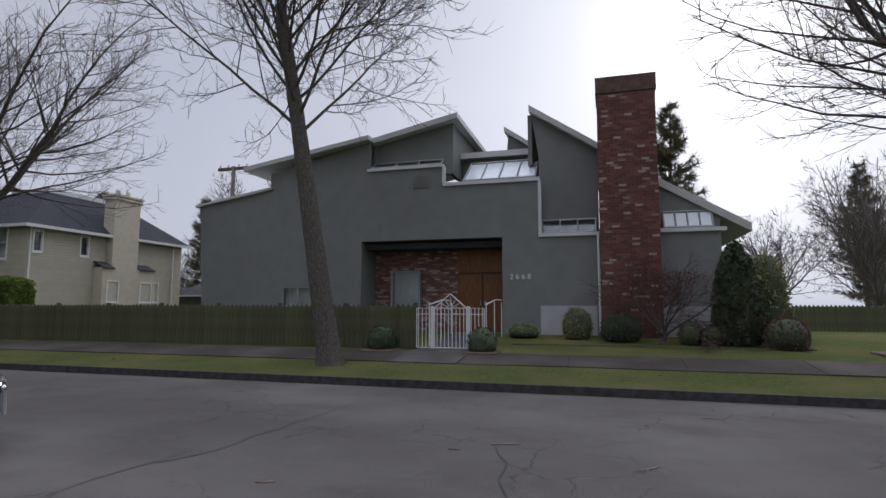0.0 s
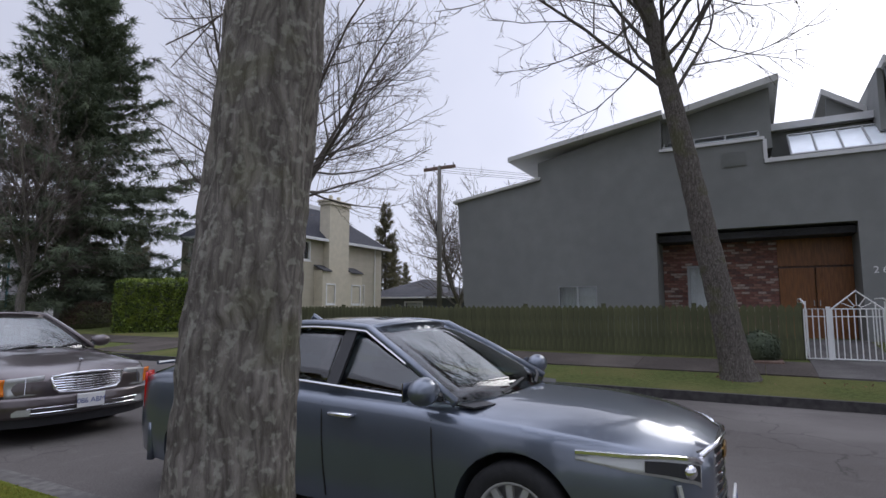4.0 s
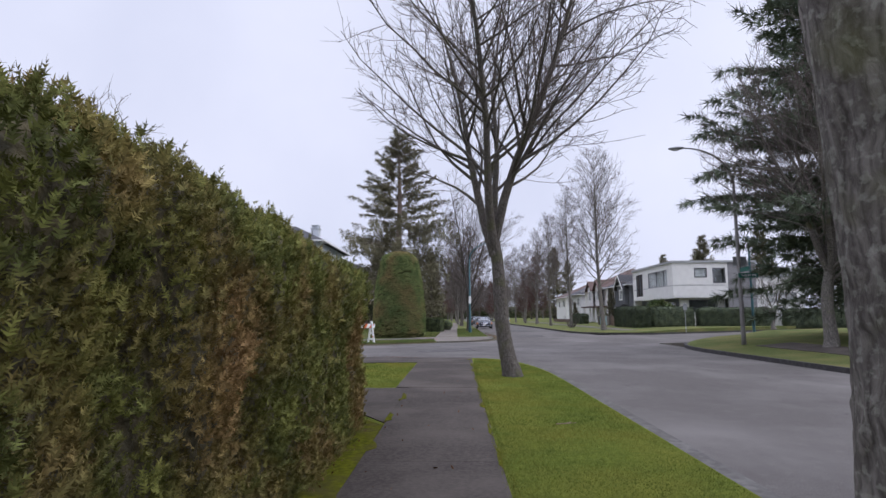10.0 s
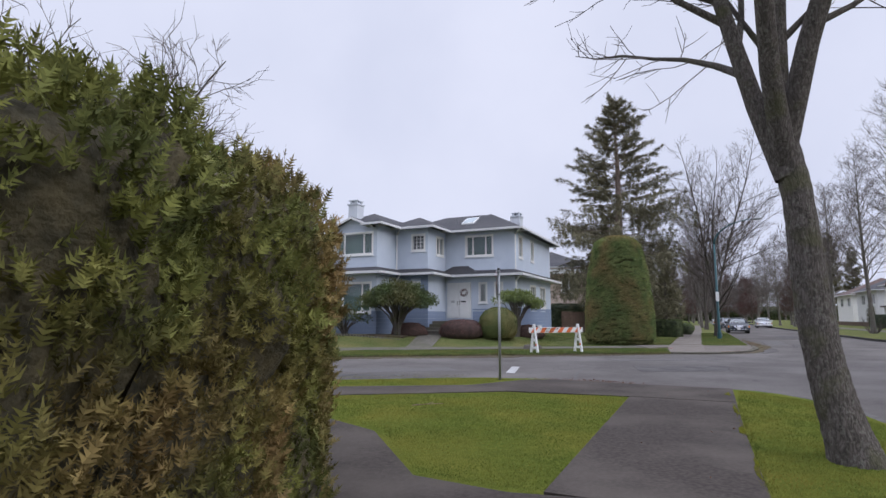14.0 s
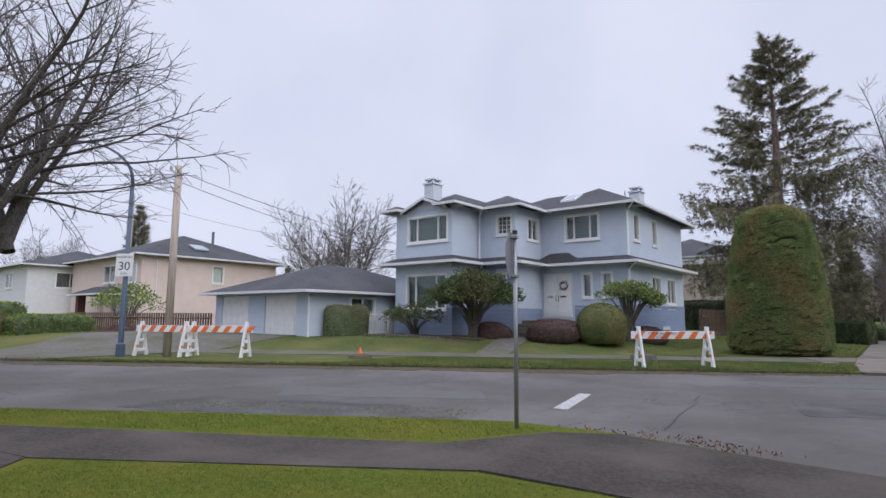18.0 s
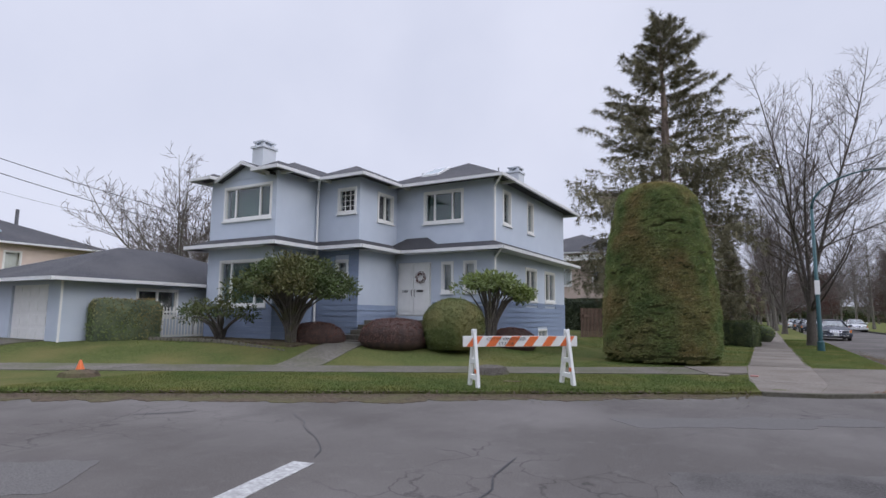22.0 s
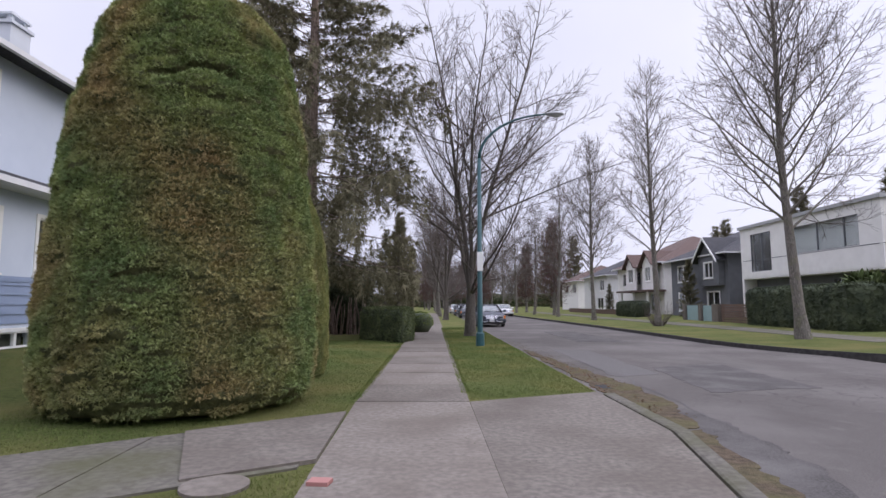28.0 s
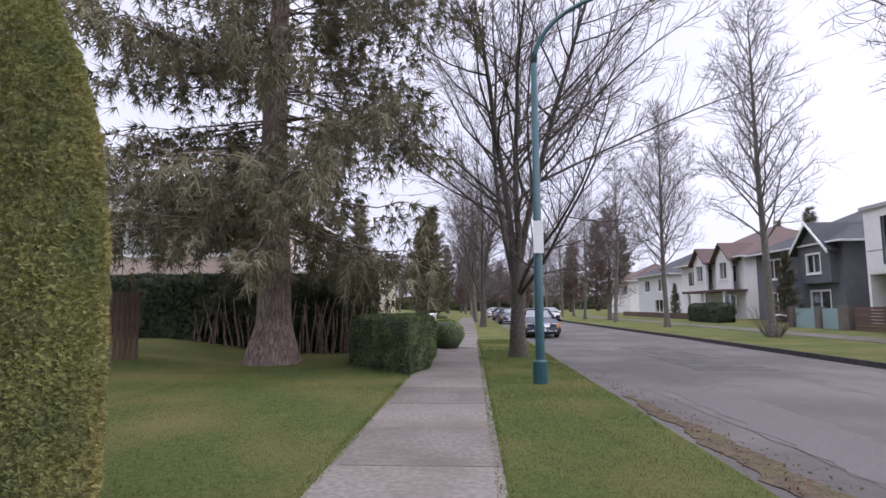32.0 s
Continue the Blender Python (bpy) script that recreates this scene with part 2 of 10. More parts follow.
LAWN = surf("lawn", (0.122, 0.14, 0.05), (0.08, 0.098, 0.034), 14.0, 1.0, 0.9, 220.0, c3=(0.165, 0.15, 0.062), scale3=0.55, f3=0.45, bdist=0.02, spec=0.03)
BLADE = surf("grass_blade", (0.176, 0.21, 0.042), (0.1, 0.138, 0.03), 4.0, 0.95, 0, vary=0.16, c3=(0.225, 0.205, 0.046), scale3=0.7, f3=0.45, spec=0.05)
BLADE2 = surf("lawn_blade", (0.13, 0.17, 0.052), (0.08, 0.116, 0.036), 5.0, 0.95, 0, vary=0.16, c3=(0.185, 0.178, 0.06), scale3=0.55, f3=0.42, spec=0.05)
SOIL = surf("soil", (0.13, 0.102, 0.074), (0.075, 0.06, 0.045), 9.0, 1.0, 0.9, 40.0, c3=(0.11, 0.11, 0.05), scale3=1.5, f3=0.35, bdist=0.03, spec=0.03)
MOSS = surf("moss", (0.13, 0.135, 0.01), (0.07, 0.076, 0.01), 14.0, 1.0, 0.9, 120.0, c3=(0.08, 0.064, 0.03), scale3=3.0, f3=0.4, bdist=0.02, spec=0.02)
TWIG = surf("twig", (0.15, 0.122, 0.107), (0.085, 0.069, 0.062), 3.0, 0.9, 0)
REDTWIG = surf("reddish_twig", (0.12, 0.055, 0.047), (0.07, 0.034, 0.03), 3.0, 0.9, 0)
NEEDLE = surf("spruce_needle", (0.2, 0.182, 0.115), (0.108, 0.103, 0.064), 1.5, 0.9, 0, vary=0.3, spec=0.1)
NEEDLE2 = surf("cedar_needle", (0.15, 0.178, 0.115), (0.075, 0.096, 0.065), 1.5, 0.9, 0, vary=0.3, spec=0.1)
THUJA = surf("thuja_leaf", (0.215, 0.222, 0.06), (0.095, 0.108, 0.036), 3.2, 0.9, 0, vary=0.34, c3=(0.31, 0.175, 0.085), scale3=1.3, f3=0.36, spec=0.12)
# darker than the leaves: paints the shaded gaps in clipped shrubs
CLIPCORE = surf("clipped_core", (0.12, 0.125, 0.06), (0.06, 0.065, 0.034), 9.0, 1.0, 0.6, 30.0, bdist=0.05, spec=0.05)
# deep shade between the hedge's sprays, put into the core colour
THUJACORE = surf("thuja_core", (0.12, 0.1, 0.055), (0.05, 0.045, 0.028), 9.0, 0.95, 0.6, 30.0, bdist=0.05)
YEW = surf("clipped_leaf", (0.275, 0.325, 0.125), (0.155, 0.215, 0.085), 2.4, 0.9, 0, vary=0.26, c3=(0.4, 0.24, 0.13), scale3=0.75, f3=0.36, spec=0.15)
YEW2 = surf("clipped_leaf_gold", (0.28, 0.29, 0.105), (0.185, 0.21, 0.08), 2.0, 0.9, 0, vary=0.18, c3=(0.48, 0.31, 0.14), scale3=0.5, f3=0.24, spec=0.15)
LAUREL = surf("laurel_leaf", (0.21, 0.27, 0.036), (0.11, 0.165, 0.024), 2.0, 0.45, 0, vary=0.3)
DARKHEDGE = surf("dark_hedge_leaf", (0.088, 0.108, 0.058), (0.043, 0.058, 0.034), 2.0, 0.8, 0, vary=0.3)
RHODO = surf("rhododendron_leaf", (0.098, 0.135, 0.046), (0.055, 0.076, 0.03), 1.5, 0.6, 0, vary=0.3, c3=(0.17, 0.125, 0.055), scale3=0.6, f3=0.28, spec=0.2)
REDSHRUB = surf("reddish_shrub", (0.17, 0.085, 0.066), (0.09, 0.05, 0.042), 3.0, 0.85, 0, vary=0.3)
BOXLEAF = surf("box_leaf", (0.16, 0.19, 0.085), (0.09, 0.115, 0.055), 2.0, 0.8, 0, vary=0.2, spec=0.15)
UNDERSHRUB = surf("dark_mixed_shrub", (0.1, 0.085, 0.055), (0.05, 0.05, 0.034), 1.6, 0.85, 0, vary=0.3, c3=(0.14, 0.075, 0.055), scale3=0.9, f3=0.4)
BALLLEAF = surf("shorn_leaf", (0.15, 0.175, 0.055), (0.09, 0.115, 0.038), 1.4, 0.85, 0, vary=0.12, c3=(0.22, 0.15, 0.07), scale3=0.7, f3=0.3)
OLIVELEAF = surf("olive_leaf", (0.2, 0.25, 0.07), (0.12, 0.16, 0.045), 1.5, 0.5, 0, vary=0.3)
# darkened leaf tone for the shaded inside of azaleas and heather
AZALEACORE = surf("azalea_core", (0.09, 0.055, 0.047), (0.05, 0.035, 0.03), 6.0, 0.9, 0.4, 30.0)
RENDER = surf("pale_render", (0.6, 0.63, 0.67), (0.55, 0.58, 0.62), 2.0, 0.9, 0.2, 90.0)
DEADLEAF = surf("dead_leaf", (0.2, 0.1, 0.045), (0.1, 0.05, 0.03), 4.0, 0.8, 0, vary=0.35)
STUCCO = surf("grey_stucco", (0.226, 0.231, 0.223), (0.204, 0.209, 0.201), 2.0, 0.92, 0.35, 120.0, c3=(0.172, 0.177, 0.172), scale3=0.4, f3=0.3, bdist=0.006)
BLUEUP = surf("pale_blue_stucco", (0.535, 0.59, 0.672), (0.5, 0.556, 0.64), 2.0, 0.92, 0.3, 120.0, c3=(0.475, 0.525, 0.605), scale3=0.5, f3=0.25, bdist=0.006)
BLUELOW = surf("blue_painted_siding", (0.255, 0.312, 0.43), (0.23, 0.285, 0.4), 2.0, 0.8, 0.2, 90.0, c3=(0.21, 0.26, 0.36), scale3=0.5, f3=0.3, bdist=0.005)
CREAM = surf("cream_siding", (0.47, 0.43, 0.335), (0.43, 0.395, 0.305), 2.0, 0.75, 0.1, 60.0, vary=0.03)
CREAMST = surf("cream_stucco", (0.56, 0.51, 0.4), (0.5, 0.46, 0.36), 3.0, 0.9, 0.2, 90.0)
PEACH = surf("peach_stucco", (0.7, 0.575, 0.51), (0.655, 0.535, 0.47), 2.0, 0.9, 0.2, 90.0, c3=(0.6, 0.49, 0.43), scale3=0.4, f3=0.25)
PINKST = surf("pinkish_stucco", (0.56, 0.45, 0.39), (0.52, 0.42, 0.36), 2.0, 0.9, 0.2, 90.0)
WHITEST = surf("white_stucco", (0.74, 0.73, 0.7), (0.69, 0.68, 0.65), 2.0, 0.85, 0.1, 90.0)
GREYSTONE = surf("grey_panel_cladding", (0.25, 0.245, 0.25), (0.21, 0.205, 0.21), 2.0, 0.8, 0.1, 60.0)
GREYST = surf("dark_grey_siding", (0.13, 0.135, 0.145), (0.11, 0.115, 0.125), 2.0, 0.8, 0.1, 60.0)
SHINGLE = surf("dark_shingle", (0.06, 0.06, 0.066), (0.035, 0.035, 0.04), 12.0, 0.9, 0.6, 50.0, c3=(0.08, 0.078, 0.08), scale3=0.5, f3=0.3, stretch=(1, 1, 3), bdist=0.02)
BROWNSH = surf("brown_shingle", (0.13, 0.085, 0.072), (0.08, 0.054, 0.047), 10.0, 0.9, 0.6, 40.0, bdist=0.02)
def brick_surface(name, tones):
    """Bricks whose tone differs from piece to piece: (share, colour) rows."""
    m = surf(name, (0.5, 0.5, 0.5), (0.3, 0.3, 0.3), 14.0, 0.9, 0.5, 60.0, bdist=0.01)
    nt = m.node_tree
    b = nt.nodes["Principled BSDF"]
    old = b.inputs["Base Color"].links[0].from_socket
    oi, ge = nt.nodes.new("ShaderNodeObjectInfo"), nt.nodes.new("ShaderNodeNewGeometry")
    ad, fr = nt.nodes.new("ShaderNodeMath"), nt.nodes.new("ShaderNodeMath")
    ad.operation, fr.operation = "ADD", "FRACT"
    nt.links.new(oi.outputs["Random"], ad.inputs[0])
    nt.links.new(ge.outputs["Random Per Island"], ad.inputs[1])
    nt.links.new(ad.outputs["Value"], fr.inputs[0])
    cr = nt.nodes.new("ShaderNodeValToRGB")
    cr.color_ramp.interpolation = "CONSTANT"
    while len(cr.color_ramp.elements) < len(tones):
        cr.color_ramp.elements.new(0.5)
    at = 0.0
    for e, (share_, tone) in zip(cr.color_ramp.elements, tones):
        e.position, e.color = at, (*tone, 1)
        at += share_
    nt.links.new(fr.outputs["Value"], cr.inputs["Fac"])
    mx = nt.nodes.new("ShaderNodeMix")
    mx.data_type, mx.blend_type = "RGBA", "OVERLAY"
    mx.inputs["Factor"].default_value = 0.6
    nt.links.new(cr.outputs["Color"], mx.inputs["A"])
    nt.links.new(old, mx.inputs["B"])
    nt.links.new(mx.outputs["Result"], b.inputs["Base Color"])
    return m


BRICK = brick_surface("brick", ((0.3, (0.21, 0.085, 0.07)), (0.25, (0.17, 0.07, 0.06)), (0.2, (0.25, 0.105, 0.085)), (0.16, (0.14, 0.065, 0.06)), (0.05, (0.42, 0.34, 0.3)), (0.04, (0.3, 0.21, 0.18))))
BRICKPALE = brick_surface("pale_brick", ((0.25, (0.3, 0.15, 0.125)), (0.25, (0.24, 0.115, 0.095)), (0.2, (0.36, 0.2, 0.165)), (0.18, (0.5, 0.4, 0.35)), (0.12, (0.2, 0.12, 0.11))))
MORTAR = surf("mortar", (0.17, 0.12, 0.105), (0.12, 0.085, 0.075), 12.0, 0.95, 0.4, 80.0)
WOODDOOR = surf("varnished_wood", (0.26, 0.105, 0.03), (0.17, 0.065, 0.02), 5.0, 0.4, 0.15, 20.0, stretch=(1, 6, 0.6))
FENCEWOOD = surf("green_stained_fence", (0.105, 0.11, 0.052), (0.068, 0.072, 0.036), 5.0, 0.85, 0.4, 30.0, vary=0.12, stretch=(4, 4, 0.6), bdist=0.006)
BROWNWOOD = surf("brown_fence_wood", (0.15, 0.1, 0.075), (0.1, 0.065, 0.05), 5.0, 0.85, 0.4, 30.0, vary=0.15, stretch=(4, 4, 0.6))
POLEWOOD = surf("pole_wood", (0.47, 0.395, 0.33), (0.33, 0.275, 0.225), 5.0, 0.85, 0.4, 18.0, stretch=(4, 4, 0.2))
WHITE = paint("white_paint", (0.78, 0.78, 0.76), 0.5)
OFFWHITE = paint("offwhite_paint", (0.66, 0.66, 0.66), 0.55)
PALETRIM = paint("pale_fascia", (0.52, 0.52, 0.5), 0.6)
GREYTRIM = paint("grey_trim", (0.34, 0.35, 0.35), 0.6)
BLACK = paint("black_plastic", (0.015, 0.015, 0.017), 0.5)
RUBBER = surf("tyre_rubber", (0.02, 0.02, 0.021), (0.013, 0.013, 0.014), 20.0, 0.85, 0.2, 60.0)
CHROME = paint("chrome", (0.75, 0.75, 0.77), 0.12, 1.0)
ALLOY = paint("alloy", (0.42, 0.42, 0.43), 0.35, 0.35)
GALV = paint("galvanised_steel", (0.34, 0.35, 0.36), 0.5, 0.7)
WEATHERED = paint("weathered_steel", (0.17, 0.16, 0.15), 0.7, 0.2)
GREENPOLE = paint("teal_painted_steel", (0.018, 0.075, 0.085), 0.45)
BLUEPOLE = paint("slate_blue_steel", (0.06, 0.09, 0.14), 0.45)
ORANGE = paint("orange_reflective", (0.75, 0.17, 0.045), 0.5)
SIGNWHITE = paint("sign_white", (0.75, 0.75, 0.74), 0.4)
SIGNGREEN = paint("sign_green", (0.01, 0.1, 0.07), 0.4)
LETTER = paint("letter_black", (0.02, 0.02, 0.022), 0.5)
LETTERGREY = paint("letter_grey", (0.75, 0.75, 0.74), 0.4)
CABLE = paint("cable", (0.03, 0.03, 0.032), 0.6)
ROADPAINT = surf("worn_road_paint", (0.5, 0.5, 0.48), (0.3, 0.295, 0.285), 22.0, 0.8, 0.4, 80.0, c3=(0.2, 0.195, 0.19), scale3=6.0, f3=0.35)
CARTAUPE = paint("taupe_car_paint", (0.105, 0.085, 0.085), 0.3, 0.55, 1.0)
CARBLUE = paint("steel_blue_car_paint", (0.13, 0.152, 0.19), 0.28, 0.6, 1.0)
CARDARK = paint("dark_car_paint", (0.02, 0.027, 0.045), 0.45, 0.2, 0.25)
CARWHITE = paint("white_car_paint", (0.65, 0.66, 0.67), 0.3, 0.0, 1.0)
AMBER = paint("amber_lens", (0.8, 0.22, 0.02), 0.15)
REDLENS = paint("red_lens", (0.5, 0.015, 0.012), 0.15)
HEADLENS = paint("head_lamp_lens", (0.5, 0.51, 0.5), 0.08, 0.3)
CARINT = paint("car_interior", (0.05, 0.048, 0.047), 0.8)
CURTAIN = surf("curtain", (0.62, 0.62, 0.6), (0.52, 0.52, 0.5), 4.0, 0.9, 0.3, 12.0, stretch=(6, 6, 0.3), bdist=0.03)
# the dimness of an unlit room, put into a sheet's colour
ROOMSHADE = surf("room_shade", (0.1, 0.1, 0.1), (0.07, 0.07, 0.07), 2.0, 0.9, 0)
# grey-green reflection of the panes, painted on a sheet behind them
GREENREFLECT = surf("green_reflection_tone", (0.1, 0.16, 0.14), (0.08, 0.13, 0.12), 2.0, 0.9, 0)
GLASS = glass("window_glass")
SKYLIGHT = glass("skylight_glass", (0.8, 0.85, 0.9))
# opaque pale paint standing in for sky mirrored in sloping glass
SKYPALE = paint("sky_reflection_glazing", (0.72, 0.77, 0.8), 0.2)
SIDEGLASS = glass("tinted_car_glass", (0.1, 0.125, 0.13))
SIDEGLASS.node_tree.nodes["Principled BSDF"].inputs["IOR"].default_value = 1.85
CARGLASS = glass("car_glass", (0.4, 0.47, 0.46))
CARGLASS.node_tree.nodes["Principled BSDF"].inputs["IOR"].default_value = 1.85



def bark_surface(name, ridge, furrow, lichen, moss, f_lichen=0.5, f_moss=0.5, cell=17.0):
    """Furrowed bark: long plates parted by dark cracks, pale lichen and patches of moss."""
    m = bpy.data.materials.new(name)
    m.use_nodes = True
    nt = m.node_tree
    b = nt.nodes["Principled BSDF"]
    b.inputs["Roughness"].default_value, b.inputs["Specular IOR Level"].default_value = 0.95, 0.2
    tc = nt.nodes.new("ShaderNodeTexCoord")
    warp = nt.nodes.new("ShaderNodeTexNoise")
    warp.inputs["Scale"].default_value, warp.inputs["Detail"].default_value = 5.0, 4.0
    nt.links.new(tc.outputs["Object"], warp.inputs["Vector"])
    ad = nt.nodes.new("ShaderNodeMix")
    ad.data_type = "VECTOR"
    ad.inputs["Factor"].default_value = 0.09
    nt.links.new(tc.outputs["Object"], ad.inputs[4])
    nt.links.new(warp.outputs["Color"], ad.inputs[5])
    mp = nt.nodes.new("ShaderNodeMapping")
    mp.inputs["Scale"].default_value = (1, 1, 0.16)
    nt.links.new(ad.outputs[1], mp.inputs["Vector"])
    vo = nt.nodes.new("ShaderNodeTexVoronoi")
    vo.feature = "DISTANCE_TO_EDGE"
    vo.inputs["Scale"].default_value = cell
    nt.links.new(mp.outputs["Vector"], vo.inputs["Vector"])
    fine = nt.nodes.new("ShaderNodeTexNoise")
    fine.inputs["Scale"].default_value, fine.inputs["Detail"].default_value, fine.inputs["Roughness"].default_value = 38.0, 7.0, 0.7
    nt.links.new(mp.outputs["Vector"], fine.inputs["Vector"])
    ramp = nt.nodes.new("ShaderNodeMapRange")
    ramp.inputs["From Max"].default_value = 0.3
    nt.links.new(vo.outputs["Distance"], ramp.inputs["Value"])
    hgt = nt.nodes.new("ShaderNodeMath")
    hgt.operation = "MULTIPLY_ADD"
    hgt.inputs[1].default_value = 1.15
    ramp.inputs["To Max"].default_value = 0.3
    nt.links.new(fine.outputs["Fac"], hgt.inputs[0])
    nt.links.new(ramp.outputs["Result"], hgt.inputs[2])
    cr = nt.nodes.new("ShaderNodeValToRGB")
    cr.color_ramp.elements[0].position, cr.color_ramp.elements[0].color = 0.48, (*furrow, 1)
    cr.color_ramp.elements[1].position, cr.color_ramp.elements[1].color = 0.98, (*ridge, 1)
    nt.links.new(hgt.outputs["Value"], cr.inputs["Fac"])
    col = cr.outputs["Color"]
    for tint, scale, lo_, hi_, f in ((lichen, 30.0, 0.54, 0.64, f_lichen), (moss, 2.6, 0.54, 0.68, f_moss)):
        n_ = nt.nodes.new("ShaderNodeTexNoise")
        n_.inputs["Scale"].default_value, n_.inputs["Detail"].default_value = scale, 6.0
        nt.links.new(tc.outputs["Object"], n_.inputs["Vector"])
        k = nt.nodes.new("ShaderNodeMapRange")
        k.inputs["From Min"].default_value, k.inputs["From Max"].default_value, k.inputs["To Max"].default_value = lo_, hi_, f
        nt.links.new(n_.outputs["Fac"], k.inputs["Value"])
        mx = nt.nodes.new("ShaderNodeMix")
        mx.data_type = "RGBA"
        nt.links.new(k.outputs["Result"], mx.inputs["Factor"])
        nt.links.new(col, mx.inputs["A"])
        mx.inputs["B"].default_value = (*tint, 1)
        col = mx.outputs["Result"]
    nt.links.new(col, b.inputs["Base Color"])
    bp = nt.nodes.new("ShaderNodeBump")
    bp.inputs["Strength"].default_value, bp.inputs["Distance"].default_value = 1.0, 0.012
    nt.links.new(hgt.outputs["Value"], bp.inputs["Height"])
    nt.links.new(bp.outputs["Normal"], b.inputs["Normal"])
    MATS[name] = m
    return m


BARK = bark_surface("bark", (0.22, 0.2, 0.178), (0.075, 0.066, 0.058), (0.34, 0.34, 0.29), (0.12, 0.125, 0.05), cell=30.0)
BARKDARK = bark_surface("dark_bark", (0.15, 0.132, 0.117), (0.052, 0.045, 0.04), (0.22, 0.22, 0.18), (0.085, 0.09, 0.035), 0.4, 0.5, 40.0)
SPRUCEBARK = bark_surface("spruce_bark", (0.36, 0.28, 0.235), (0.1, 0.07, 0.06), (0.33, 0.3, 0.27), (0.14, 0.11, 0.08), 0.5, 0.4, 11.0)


# ================= helpers =================
def part(name, bm, material, parent=None, label="", smooth=False):
    """Link a bmesh (or mesh) as one mesh object under a thing or part."""
    if isinstance(bm, bmesh.types.BMesh):
        me = bpy.data.meshes.new(name)
        bm.normal_update()
        bm.to_mesh(me)
        bm.free()
    else:
        me = bm
    if not me.materials:
        me.materials.append(material)
    if smooth:
        me.polygons.foreach_set("use_smooth", [True] * len(me.polygons))
    ob = new(name, me)
    if parent is not None:
        ob.parent = parent
        ob.matrix_parent_inverse = Matrix.Identity(4)
    if label:
        ob["label"] = label
    return ob


def thing(name, m=None, label="", category="", group="", kind=""):
    ob = new(name)
    ob.empty_display_size = 0.2
    if m is not None:
        ob.matrix_basis = m
    return tagged(ob, label, category, group, kind)


def box(bm, x0, x1, y0, y1, z0, z1, bevel=0.0):
    vs = [bm.verts.new((x, y, z)) for z in (z0, z1) for y in (y0, y1) for x in (x0, x1)]
    fs = []
    for f in ((0, 2, 3, 1), (4, 5, 7, 6), (0, 1, 5, 4), (2, 6, 7, 3), (0, 4, 6, 2), (1, 3, 7, 5)):
        fs.append(bm.faces.new([vs[i] for i in f]))
    if bevel:
        es = list({e for f in fs for e in f.edges})
        bmesh.ops.bevel(bm, geom=es, offset=bevel, segments=1, affect="EDGES")


def boxed(*dims, bevel=0.0):
    bm = bmesh.new()
    box(bm, *dims, bevel=bevel)
    return bm


def tube(bm, pts, radii, n=8, cap=True):
    """A round bar through the points."""
    rings = []
    prev = None
    for i, p in enumerate(pts):
        p = Vector(p)
        d = (Vector(pts[min(i + 1, len(pts) - 1)]) - Vector(pts[max(i - 1, 0)])).normalized()
        a = prev if prev is not None else (Vector((0, 0, 1)) if abs(d.z) < 0.9 else Vector((1, 0, 0)))
        s = d.cross(a).normalized()
        t = s.cross(d).normalized()
        prev = t
        r = radii[i] if isinstance(radii, (list, tuple)) else radii
        rings.append([bm.verts.new(p + (s * math.cos(k * 2 * math.pi / n) + t * math.sin(k * 2 * math.pi / n)) * r) for k in range(n)])
    for a, b in zip(rings, rings[1:]):
        for k in range(n):
            bm.faces.new((a[k], a[(k + 1) % n], b[(k + 1) % n], b[k]))
    if cap:
        bm.faces.new(rings[0][::-1])
        bm.faces.new(rings[-1])


def tubed(pts, radii, n=8):
    bm = bmesh.new()
    tube(bm, pts, radii, n)
    return bm


def slab(poly, z0, z1):
    """A flat plate with that outline."""
    bm = bmesh.new()
    lo = [bm.verts.new((x, y, z0)) for x, y in poly]
    hi = [bm.verts.new((x, y, z1)) for x, y in poly]
    n = len(poly)
    bm.faces.new(hi)
    bm.faces.new(lo[::-1])
    for i in range(n):
        bm.faces.new((lo[i], lo[(i + 1) % n], hi[(i + 1) % n], hi[i]))
    bmesh.ops.recalc_face_normals(bm, faces=bm.faces)
    return bm


def terrain(poly, height, step=1.5, skirt=0.3):
    """A patch of ground with that outline whose height follows height(x, y)."""
    bm = bmesh.new()
    bm.faces.new([bm.verts.new((x, y, 0)) for x, y in poly])
    xs, ys = [p[0] for p in poly], [p[1] for p in poly]
    bmesh.ops.triangulate(bm, faces=bm.faces[:])
    for axis, (lo, hi) in enumerate(((min(xs), max(xs)), (min(ys), max(ys)))):
        k = math.ceil(max(lo, -45 if axis == 0 else -30) / step) * step
        while k < min(hi, 45 if axis == 0 else 110):
            co, no = ((k, 0, 0), (1, 0, 0)) if axis == 0 else ((0, k, 0), (0, 1, 0))
            bmesh.ops.bisect_plane(bm, geom=bm.verts[:] + bm.edges[:] + bm.faces[:], plane_co=co, plane_no=no)
            k += step
    for v in bm.verts:
        v.co.z = height(v.co.x, v.co.y)
    rim = [e for e in bm.edges if e.is_boundary]
    got = bmesh.ops.extrude_edge_only(bm, edges=rim)
    for v in got["geom"]:
        if isinstance(v, bmesh.types.BMVert):
            v.co.z -= skirt
    bmesh.ops.recalc_face_normals(bm, faces=bm.faces)
    return bm


